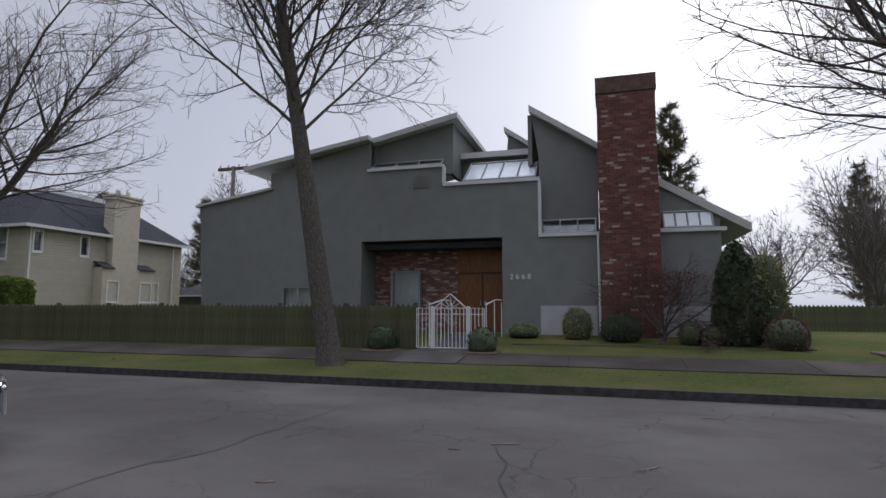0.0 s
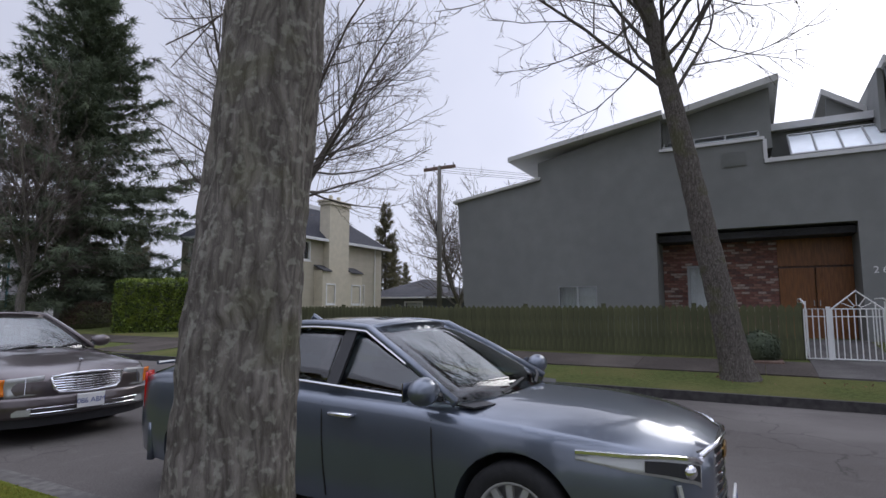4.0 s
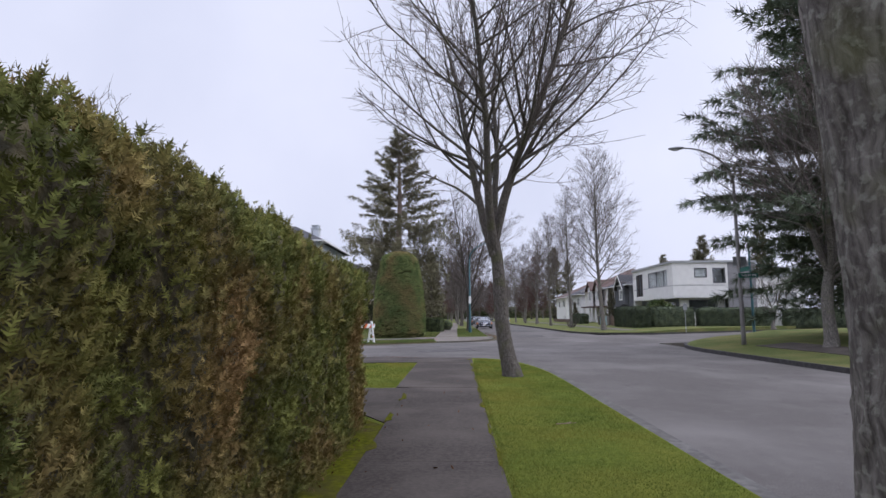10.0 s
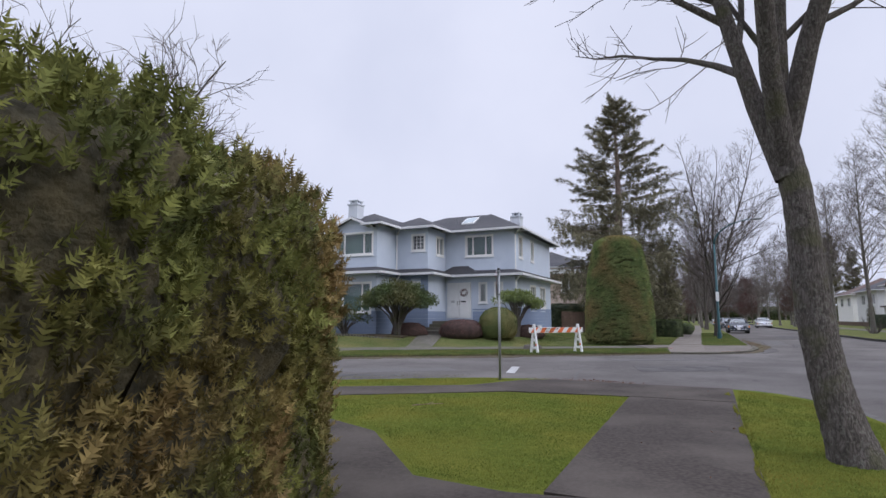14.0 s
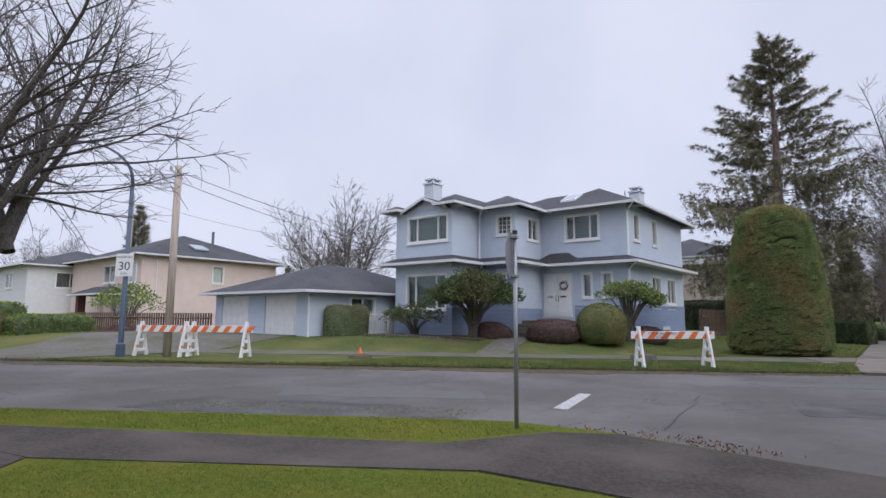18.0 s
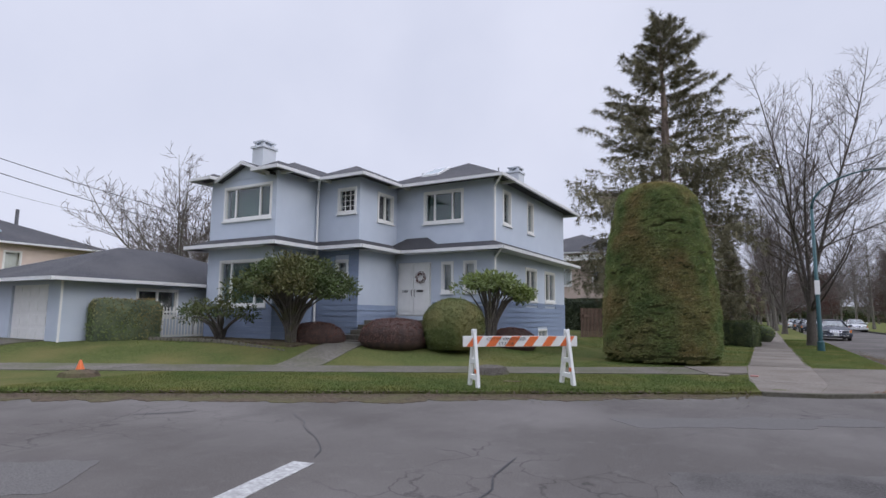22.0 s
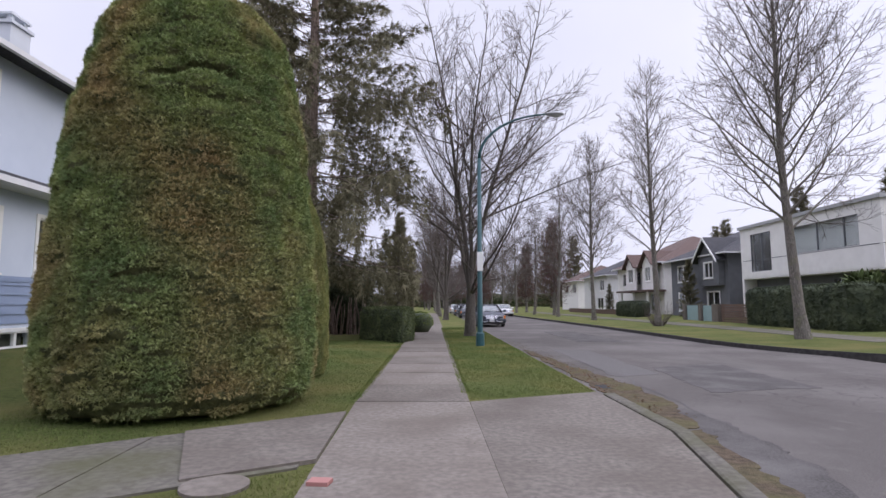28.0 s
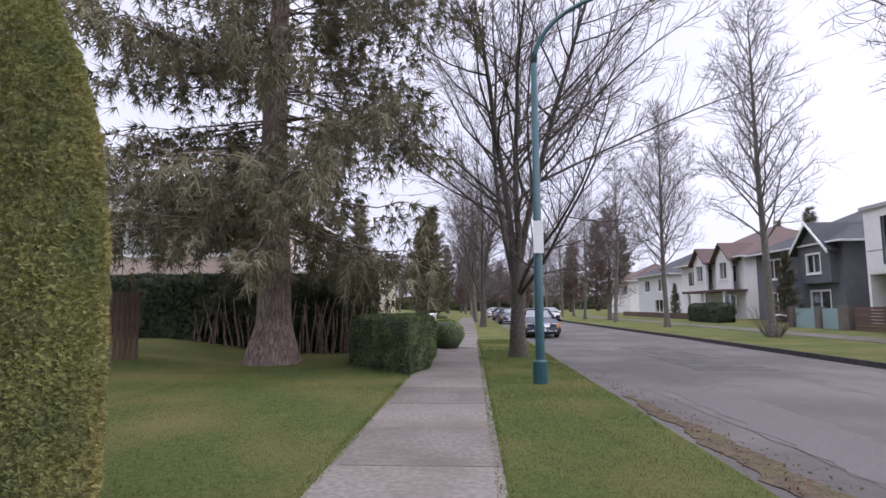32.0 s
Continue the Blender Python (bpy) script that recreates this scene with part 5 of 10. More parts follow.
# ---------- the pale blue corner house
house = thing("blue_house", None, "two-storey pale blue stucco house with dark hip roofs", "house")
EZ, LZ, GZ = 6.75, 4.0, 0.15
# (facing, c, u0, u1, windows upper, windows lower)
SECT = [
    ("S", 47.5, -14.2, -9.75, [(-12.8, -11.14, 5.25, 6.4, (1, 2, 1))], [(-11.94, -11.56, 2.45, 3.52, (1,)), (-10.96, -10.56, 2.45, 3.52, (1,))]),
    ("E", -9.75, 47.5, 56.0, [(48.4, 49.05, 5.15, 6.38, (1,)), (51.0, 51.6, 5.15, 6.38, (1,))], [(50.75, 51.95, 2.22, 3.48, (1, 1)), (53.15, 54.4, 2.22, 3.48, (1, 1)), (52.2, 53.2, 0.5, 0.85, (1, 1))]),
    ("E", -14.2, 45.0, 47.5, [(46.2, 47.12, 5.28, 6.3, (1, 1))], []),
    ("S", 45.0, -16.3, -14.2, [(-15.2, -14.45, 5.45, 6.3, (1,))], [(-15.2, -14.75, 2.3, 3.5, (1,))]),
    ("E", -16.3, 42.8, 45.0, [], []),
    ("S", 42.8, -19.9, -16.3, [(-19.05, -16.62, 5.1, 6.27, (1, 2.4, 1))], [(-19.1, -16.7, 1.85, 3.42, (1, 2.4, 1))]),
    ("W", -19.9, 42.8, 56.0, [], []),
    ("N", 56.0, -19.9, -9.75, [], []),
]
for facing, c, u0, u1, wu, wl in SECT:
    holes = [w[:4] for w in wl]
    if facing == "S" and c == 47.5:
        holes = holes + [(-14.12, -12.5, 1.45, 3.62)]
    inset = {"S": 0, "E": 0.2, "W": 0.2, "N": 0}[facing]
    a0, a1 = u0 + inset, u1 - inset if facing in "EW" and (c in (-9.75, -19.9)) else u1
    if facing == "E" and c != -9.75:
        a1 = u1 + 0.2
    wall(facing, c, rect(a0, a1, GZ, LZ), holes, BLUEUP, house, 0.2)
    wall(facing, c, rect(a0, a1, LZ, EZ), [w[:4] for w in wu], BLUEUP, house, 0.2, "upper_wall")
    for w in wu:
        gr = (3, 4) if (w[1] - w[0] < 0.8 and facing == "S") else ()
        window(facing, c, *w[:4], house, w[4], 1, 0.09, behind=GREENREFLECT if w[1] - w[0] > 1.5 else None, grid=gr)
    for w in wl:
        window(facing, c, *w[:4], house, w[4], 1, 0.09, behind=GREENREFLECT if w[1] - w[0] > 1.5 else (CURTAIN if facing == "S" else None))
# deeper blue siding below the belt, as lapped boards
bm = bmesh.new()
for facing, c, u0, u1, wu, wl in SECT[:6]:
    f_ = at_face(facing, c)
    top = 2.02 if facing == "E" and c == -9.75 else (1.95 if c in (47.5,) else (3.9 if c in (45.0,) else 1.95))
    hs = [(w[0] - 0.1, w[1] + 0.1, w[2] - 0.16, w[3] + 0.1) for w in wl]
    if facing == "S" and c == 47.5:
        hs.append((-14.2, -12.4, 1.3, 3.7))
    z = GZ + 0.25
    while z < top - 0.1:
        cuts = sorted([(h[0], h[1]) for h in hs if h[2] - 0.22 < z < h[3]])
        u = u0 - (0.03 if facing == "S" else 0)
        end = u1 + (0.03 if facing == "S" else 0)
        for c0, c1 in cuts + [(end, end)]:
            if c0 - u > 0.05:
                bm = bmesh.new()
                vs = [bm.verts.new(f_(uu, w_, zz)) for uu in (u, c0) for w_, zz in ((-0.03, z), (-0.006, z + 0.205), (0.0, z))]
                bm.faces.new((vs[0], vs[3], vs[4], vs[1]))
                bm.faces.new((vs[0], vs[2], vs[5], vs[3]))
                bm.faces.new((vs[0], vs[1], vs[2]))
                bm.faces.new((vs[3], vs[5], vs[4]))
                bm.faces.new((vs[2], vs[1], vs[4], vs[5]))
                bmesh.ops.recalc_face_normals(bm, faces=bm.faces)
                part("board", bm, BLUELOW, house)
            u = c1
        z += 0.21
bm = bmesh.new()
for facing, c, u0, u1, wu, wl in SECT[:2]:
    fbox(bm, at_face(facing, c), u0 + (1.8 if facing == "S" else 0), u1, -0.04, 0.0, 1.95, 2.02)
part("belt", bm, BLUELOW, house)
# concrete footing
bm = bmesh.new()
box(bm, -9.78, -9.7, 47.6, 56.0, 0.0, 0.42)
part("footing", bm, CONCRETE, house)
# roofs
hip_roof(-14.8, -9.15, 46.9, 56.6, EZ, 26.5, house, SHINGLE, WHITE)
hip_roof(-20.5, -9.16, 48.2, 56.5, EZ + 0.004, 24.5, house, SHINGLE, WHITE)
hip_roof(-17.0, -13.6, 44.4, 52.0, EZ - 0.004, 26, house, SHINGLE, WHITE)
hip_roof(-20.5, -15.72, 43.0, 52.0, EZ + 0.002, 26, house, SHINGLE, WHITE)
hip_roof(-16.95, -15.7, 42.2, 50.0, EZ + 0.006, 30, house, SHINGLE, WHITE)
hip_roof(-20.48, -19.3, 42.22, 43.9, EZ - 0.002, 26, house, SHINGLE, WHITE)
# skirt roof between the storeys
bm = bmesh.new()
for facing, c, u0, u1, wu, wl in SECT[:7]:
    f_ = at_face(facing, c)
    lo_ = u0 + (0.6 if facing == "S" and c in (47.5, 45.0) else -0.6)
    hi_ = u1 + (-0.6 if facing == "E" and c in (-14.2, -16.3) else 0.6)
    vs = [bm.verts.new(f_(u, w_, z)) for u, w_, z in ((lo_, -0.6, LZ + 0.05), (hi_, -0.6, LZ + 0.05), (u1, 0.0, LZ + 0.33), (u0, 0.0, LZ + 0.33), (lo_, -0.6, LZ - 0.01), (hi_, -0.6, LZ - 0.01), (u1, 0.0, LZ + 0.03), (u0, 0.0, LZ + 0.03))]
    for q in ((0, 1, 2, 3), (7, 6, 5, 4), (0, 4, 5, 1), (1, 5, 6, 2), (2, 6, 7, 3), (3, 7, 4, 0)):
        bm.faces.new([vs[k] for k in q])
bmesh.ops.recalc_face_normals(bm, faces=bm.faces)
sk = part("skirt_roof", bm, SHINGLE, house, "narrow dark shingled skirt roof between storeys")
bm = bmesh.new()
for facing, c, u0, u1, wu, wl in SECT[:7]:
    f_ = at_face(facing, c)
    lo_, hi_ = u0 - 0.62, u1 + 0.62
    if facing == "E" and c in (-14.2, -16.3):
        hi_ = u1 - 0.54
    if facing == "S" and c in (47.5, 45.0):
        lo_ = u0 + 0.54
    fbox(bm, f_, lo_, hi_, -0.68, -0.6, LZ - 0.07, LZ + 0.06)
    fbox(bm, f_, lo_ + 0.02, hi_ - 0.02, -0.6, 0.02, LZ - 0.06, LZ - 0.03)
part("fascia", bm, OFFWHITE, sk, "white gutter board")
# little hip over the door and gable over the left window
bm = bmesh.new()
p = [(-14.4, 46.86, 4.1), (-12.0, 46.86, 4.1), (-12.0, 47.6, 4.2), (-14.4, 47.6, 4.2)]
q = [(-13.7, 47.5, 4.62), (-12.7, 47.5, 4.62)]
P_ = [bm.verts.new(v) for v in p]
Q_ = [bm.verts.new(v) for v in q]
bm.faces.new((P_[0], P_[1], Q_[1], Q_[0])), bm.faces.new((P_[1], P_[2], Q_[1])), bm.faces.new((P_[3], P_[0], Q_[0])), bm.faces.new((P_[2], P_[3], Q_[0], Q_[1]))
bmesh.ops.recalc_face_normals(bm, faces=bm.faces)
part("door_roof", bm, SHINGLE, house)
bm = bmesh.new()
g0, g1, gz = -19.25, -16.5, 7.24
for a, b in ((g0 - 0.1, (g0 + g1) / 2), (g1 + 0.1, (g0 + g1) / 2)):
    roof_plane(bm, [(a, 42.5, 6.66), (b, 42.5, gz), (b, 46.0, gz), (a, 46.0, 6.66)], 0.1)
part("gable_roof", bm, SHINGLE, house)
wall("S", 42.78, [(g0 - 0.02, 6.6), (g1 + 0.02, 6.6), ((g0 + g1) / 2, gz - 0.07)], [], BLUEUP, house, 0.4, "gable_wall")
bm = bmesh.new()
for a, b in ((g0 - 0.1, (g0 + g1) / 2), (g1 + 0.1, (g0 + g1) / 2)):
    roof_plane(bm, [(a, 42.44, 6.63), (b, 42.44, gz - 0.02), (b, 42.52, gz - 0.02), (a, 42.52, 6.63)], 0.12)
part("bargeboard", bm, OFFWHITE, house)
# double front door with wreath
f_ = at_face("S", 47.5)
bm = bmesh.new()
fbox(bm, f_, -14.12, -12.5, 0.05, 0.2, 1.45, 3.62)
part("door_frame", bm, WHITE, house, "white door surround")
for k in range(2):
    a = -14.06 + k * 0.76
    bm = bmesh.new()
    fbox(bm, f_, a, a + 0.74, -0.02, 0.05, 1.5, 3.56, 0.005)
    d = part("door", bm, WHITE, house, "white panelled front door leaf")
    for zz in ((1.65, 2.35), (2.5, 3.42)):
        bm = bmesh.new()
        fbox(bm, f_, a + 0.1, a + 0.64, -0.035, -0.019, *zz, 0.004)
        part("door_panel", bm, WHITE, d)
    bm = bmesh.new()
    u = a + (0.68 if k == 0 else 0.06)
    tube(bm, [f_(u, -0.02, 2.25), f_(u, -0.08, 2.27), f_(u, -0.08, 2.5), f_(u, -0.02, 2.52)], 0.014, 6)
    part("handle", bm, paint("dark_bronze", (0.08, 0.05, 0.035), 0.4, 0.8), d)
letters("3380", 0.14, Matrix(((1, 0, 0, -13.72), (0, 0, -1, 47.468), (0, 1, 0, 2.45), (0, 0, 0, 1))), "house_number", LETTER, house)
bm = bmesh.new()
fbox(bm, f_, -13.15, -12.85, -0.045, -0.03, 2.42, 2.5)
part("letter_slot", bm, BLACK, house)
# rooflights, vents, downpipes and chimneys
bm = bmesh.new()
roof_plane(bm, [(-13.3, 47.95, 7.36), (-12.5, 47.95, 7.36), (-12.5, 48.95, 7.86), (-13.3, 48.95, 7.86)], 0.12)
rlt = part("rooflight", bm, OFFWHITE, house, "white framed roof window")
bm = bmesh.new()
roof_plane(bm, [(-13.24, 48.03, 7.41), (-12.56, 48.03, 7.41), (-12.56, 48.87, 7.83), (-13.24, 48.87, 7.83)], 0.02)
part("pane", bm, paint("roof_window_glass", (0.3, 0.36, 0.38), 0.1), rlt)
for x0, y0, zt in ((-19.05, 43.95, 8.56), (-11.9, 53.8, 8.92)):
    bm = bmesh.new()
    box(bm, x0, x0 + 0.62, y0, y0 + 0.7, 6.6, zt - 0.3)
    box(bm, x0 - 0.06, x0 + 0.68, y0 - 0.06, y0 + 0.76, zt - 0.3, zt - 0.22)
    c_ = part("chimney", bm, RENDER, house, "pale rendered chimney with a small crown")
    bm = bmesh.new()
    for dx, dy in ((0.06, 0.06), (0.44, 0.06), (0.06, 0.52), (0.44, 0.52)):
        box(bm, x0 + dx, x0 + dx + 0.12, y0 + dy, y0 + dy + 0.12, zt - 0.22, zt - 0.05)
    box(bm, x0 + 0.2, x0 + 0.42, y0 + 0.2, y0 + 0.5, zt - 0.22, zt - 0.08)
    part("crown", bm, RENDER, c_)
    part("cap", boxed(x0, x0 + 0.62, y0, y0 + 0.7, zt - 0.05, zt + 0.01), RENDER, c_)
for x, y in ((-9.7, 47.42), (-16.22, 44.9)):
    pipe(house, [(x + 0.5, y - 0.5, EZ - 0.1), (x + 0.05, y - 0.06, EZ - 0.4), (x + 0.05, y - 0.06, LZ + 0.3)], 0.045)
    pipe(house, [(x + 0.5, y - 0.5, LZ - 0.1), (x + 0.06, y - 0.06, LZ - 0.35), (x + 0.06, y - 0.06, 0.4)], 0.045)
for x, y in ((-10.9, 50.5), (-14.4, 49.8)):
    pipe(house, [(x, y, 7.3), (x, y, 8.0)], 0.025, GREYST, "vent_pipe")
# wreath hung on the door
bm = bmesh.new()
rng = random.Random(5)
for i in range(160):
    a = rng.uniform(0, 2 * math.pi)
    rr = 0.19 + rng.uniform(-0.06, 0.06)
    p0 = Vector((-12.95 + rr * math.cos(a), 47.44 + rng.uniform(-0.04, 0.0), 3.0 + rr * math.sin(a)))
    d0 = Vector((rng.uniform(-1, 1), rng.uniform(-0.6, 0.1), rng.uniform(-1, 1))).normalized() * 0.06
    s0 = d0.cross(Vector((0, 1, 0))) * 0.3
    bm.faces.new([bm.verts.new(v) for v in (p0 - s0, p0 + s0, p0 + d0)])
tagged(part("wreath", bm, REDSHRUB), "dry brown wreath on the white door", "wreath")
# steps up to the door
st = thing("front_steps", None, "low concrete front steps between clipped shrubs", "steps", "", "structure")
for i in range(5):
    part("step", boxed(-14.0, -12.2, 43.6 + i * 0.4, 47.45 if i == 4 else 44.05 + i * 0.4, 0.1, 0.62 + i * 0.17, bevel=0.01), OLDCONC, st)

# ---------- the double garage
gar = thing("garage", None, "pale blue double garage with white doors and a dark hip roof", "garage")
gh = [(-27.9, -25.4, 0.5, 2.4), (-24.0, -21.5, 0.5, 2.4)]
wall("S", 38.0, rect(-28.5, -20.6, 0.3, 2.56), gh, BLUEUP, gar)
wall("E", -20.6, rect(38.2, 48.0, 0.3, 2.56), [(40.5, 42.0, 1.4, 2.3), (44.5, 46.0, 1.2, 2.3)], BLUEUP, gar)
wall("W", -28.5, rect(38.2, 48.0, 0.3, 2.56), [], BLUEUP, gar)
wall("N", 48.2, rect(-28.5, -20.6, 0.3, 2.56), [], BLUEUP, gar)
hip_roof(-29.1, -20.0, 37.4, 48.8, 2.6, 19.5, gar, SHINGLE, WHITE)
for h in gh:
    bm = bmesh.new()
    fbox(bm, at_face("S", 38.0), h[0], h[1], 0.08, 0.14, h[2], h[3])
    gd = part("garage_door", bm, WHITE, gar, "white panelled garage door")
    for r in range(4):
        for k in range(4):
            u = h[0] + 0.08 + k * 0.58
            bm = bmesh.new()
            fbox(bm, at_face("S", 38.0), u, u + 0.5, 0.06, 0.079, h[2] + 0.06 + r * 0.47, h[2] + 0.42 + r * 0.47, 0.004)
            part("panel", bm, WHITE, gd)
window("E", -20.6, 40.5, 42.0, 1.4, 2.3, gar, (1, 1), 1, 0.08)
window("E", -20.6, 44.5, 46.0, 1.2, 2.3, gar, (1, 1), 1, 0.08)
pipe(gar, [(-20.5, 37.92, 2.5), (-20.5, 37.92, 0.4)], 0.04)


# ---------- plainer houses further off
def plain_house(label, x0, x1, y0, y1, z1, wallmat, roofmat, pitch, wins, base=0.2, name="house", over=0.6, fascia=None):
    """A house from its four walls, windows (facing, u0, u1, z0, z1, columns) and hip roof."""
    h = thing(name, None, label, "house")
    for facing, c, a, b in (("S", y0, x0, x1), ("N", y1, x0, x1), ("W", x0, y0 + 0.2, y1 - 0.2), ("E", x1, y0 + 0.2, y1 - 0.2)):
        mine = [w for w in wins if w[0] == facing]
        wall(facing, c, rect(a, b, base, z1), [w[1:5] for w in mine], wallmat, h)
        for w in mine:
            window(facing, c, *w[1:5], h, (1,) * w[5], 1, 0.09, behind=CURTAIN if w[5] == 1 else None)
    if pitch:
        hip_roof(x0 - over, x1 + over, y0 - over, y1 + over, z1, pitch, h, roofmat, fascia or WHITE)
    else:
        part("roof", boxed(x0 - over, x1 + over, y0 - over, y1 + over, z1, z1 + 0.35), roofmat, h)
    return h


h = plain_house("peach stucco house with a brown hip roof", -53.5, -40.4, 39.0, 49.7, 5.62, PEACH, SHINGLE, 21,
            [("E", 44.2, 45.0, 3.85, 5.05, 1), ("S", -42.4, -41.2, 3.7, 5.1, 1), ("S", -46.8, -44.8, 3.8, 5.0, 2), ("S", -44.6, -43.6, 1.0, 2.6, 1)], 0.3)
hip_roof(-47.4, -41.6, 36.9, 39.4, 2.85, 24, h, SHINGLE, WHITE, "porch_roof")
for x in (-47.0, -42.3):
    part("brick_pier", boxed(x, x + 0.5, 37.3, 37.8, 0.3, 2.8), BRICK, h, "red brick pier")
bm = bmesh.new()
roof_plane(bm, [(-41.4, 43.2, 6.42), (-41.4, 44.3, 6.42), (-42.5, 44.3, 6.84), (-42.5, 43.2, 6.84)], 0.1)
part("rooflight", bm, paint("roof_glass", (0.3, 0.36, 0.38), 0.1), h)
pipe(h, [(-45, 46.5, 6.8), (-45, 46.5, 8.4)], 0.12, GREYST, "flue")
pipe(h, [(-40.3, 40.0, 5.5), (-40.3, 40.0, 0.4)], 0.04)
plain_house("grey house seen past the pollarded tree", -66, -54, 36, 46, 5.4, OFFWHITE, SHINGLE, 18, [("S", -60, -58, 3.6, 4.8, 2), ("S", -64, -62.5, 3.6, 4.8, 2), ("E", 38, 40, 3.6, 4.8, 2)], 0.2)
# pinkish house behind the spruce
h = plain_house("pinkish stucco house with white balconies", -19.5, -10.0, 72.5, 85.0, 6.6, PINKST, SHINGLE, 22,
            [("E", 74.0, 75.6, 3.9, 5.4, 2), ("E", 78.0, 80.0, 3.9, 5.4, 2), ("S", -12.6, -11.2, 4.0, 5.4, 2), ("S", -16.0, -14.4, 4.0, 5.4, 1), ("S", -12.8, -11.0, 0.9, 2.3, 2)], 0.2)
part("balcony", boxed(-10.0, -8.2, 73.0, 80.0, 3.25, 3.5), WHITE, h, "white balcony slab")
bm = bmesh.new()
for i in range(29):
    box(bm, -8.28, -8.22, 73.05 + i * 0.245, 73.09 + i * 0.245, 3.5, 4.35)
box(bm, -8.32, -8.2, 73.0, 80.0, 4.35, 4.45)
part("balustrade", bm, WHITE, h)
for yy in (73.3, 75.5, 77.7, 79.7):
    part("column", tubed([(-8.5, yy, 0.2), (-8.5, yy, 0.5), (-8.5, yy, 0.55), (-8.5, yy, 3.0), (-8.5, yy, 3.05), (-8.5, yy, 3.25)], [0.28, 0.28, 0.2, 0.17, 0.26, 0.26], 12), WHITE, h, smooth=True)
part("cornice", boxed(-20.2, -9.3, 71.85, 72.1, 5.9, 6.35), WHITE, h)

# white modern house on the far corner
house = thing("white_modern_house", None, "white flat-roofed modern house with dark window bands", "house")
wall("W", 22.6, rect(68.2, 81.0, 3.4, 7.0), [(69.6, 75.5, 4.7, 6.4), (77.5, 79.9, 3.8, 6.5)], WHITEST, house)
wall("S", 68.0, rect(22.6, 28.3, 3.4, 7.0), [(24.9, 26.1, 5.5, 6.4), (26.8, 28.0, 4.9, 6.4)], WHITEST, house)
wall("S", 68.05, rect(28.3, 31.2, 0.3, 7.2), [], GREYSTONE, house, name="grey_panel")
wall("S", 68.02, rect(31.2, 36.0, 0.3, 5.4), [(32.2, 35.2, 2.9, 3.8)], WHITEST, house)
wall("W", 23.6, rect(69.4, 81.0, 0.3, 3.4), [(70.0, 73.0, 1.4, 3.0)], GREYST, house)
wall("S", 69.0, rect(23.6, 28.3, 0.3, 3.4), [(24.6, 27.4, 1.9, 3.1)], WHITEST, house)
wall("N", 81.2, rect(22.6, 36.0, 0.3, 5.4), [], WHITEST, house)
wall("N", 81.2, rect(22.6, 31.2, 5.4, 7.0), [], WHITEST, house)
wall("E", 36.0, rect(68.2, 81.0, 0.3, 5.4), [], WHITEST, house)
wall("E", 31.2, rect(68.3, 81.0, 5.3, 7.0), [], WHITEST, house)
part("low_roof", boxed(31.25, 36.1, 67.9, 81.3, 5.4, 5.55), GREYTRIM, house, "thin flat roof edge")
part("roof", boxed(22.45, 31.3, 67.85, 81.35, 7.0, 7.22), GREYTRIM, house, "thin flat roof edge")
part("floor_slab", boxed(22.62, 36.0, 68.05, 81.1, 3.3, 3.4), WHITEST, house)
bm = bmesh.new()
fbox(bm, at_face("W", 22.6), 68.2, 81.0, -0.012, 0.0, 4.62, 4.66)
fbox(bm, at_face("S", 68.0), 22.6, 28.3, -0.012, 0.0, 4.62, 4.66)
part("joint", bm, GREYST, house)
window("W", 22.6, 69.6, 75.5, 4.7, 6.4, house, (1.1, 2.2, 2.6), 1, 0.0, GREYST, CURTAIN, False)
window("W", 22.6, 77.5, 79.9, 3.8, 6.5, house, (1, 1.2), 1, 0.0, GREYST, None, False)
window("S", 68.0, 24.9, 26.1, 5.5, 6.4, house, (1,), 1, 0.05, GREYST, CURTAIN, False)
window("S", 68.0, 26.8, 28.0, 4.9, 6.4, house, (1,), 1, 0.05, GREYST, None, False)
window("S", 68.02, 32.2, 35.2, 2.9, 3.8, house, (1, 1, 1), 1, 0.04, GREYST, CURTAIN, False)
window("W", 23.6, 70.0, 73.0, 1.4, 3.0, house, (1, 1), 1, 0.05, GREYST, None, False)
window("S", 69.0, 24.6, 27.4, 1.9, 3.1, house, (2, 1), 1, 0.05, GREYST, None, False)
h = plain_house("dark grey house with white trimmed gables", 22.8, 34, 83.5, 94, 5.6, GREYST, SHINGLE, 26,
            [("W", 84.6, 86.4, 3.6, 5.0, 2), ("W", 90.5, 92.5, 3.6, 5.0, 2), ("W", 85.0, 87.0, 0.9, 2.5, 2), ("W", 90.0, 92.5, 0.9, 2.5, 2)], 0.3)
wall("W", 22.3, [(84.0, 3.0), (87.4, 3.0), (87.4, 5.3), (85.7, 6.9), (84.0, 5.3)], [(85.0, 86.4, 3.7, 4.9)], GREYST, h, 0.5, "gable_wall")
window("W", 22.3, 85.0, 86.4, 3.7, 4.9, h, (1, 1), 1, 0.1)
bm = bmesh.new()
for sgn in (-1, 1):
    roof_plane(bm, [(21.9, 85.7 + sgn * 2.1, 5.05), (21.9, 85.7, 7.05), (27.5, 85.7, 7.05), (27.5, 85.7 + sgn * 2.1, 5.05)], 0.12)
part("gable_roof", bm, SHINGLE, h)
bm = bmesh.new()
for sgn in (-1, 1):
    roof_plane(bm, [(21.84, 85.7 + sgn * 2.15, 5.0), (21.84, 85.7, 7.04), (21.91, 85.7, 7.04), (21.91, 85.7 + sgn * 2.15, 5.0)], 0.2)
part("bargeboard", bm, WHITE, h)
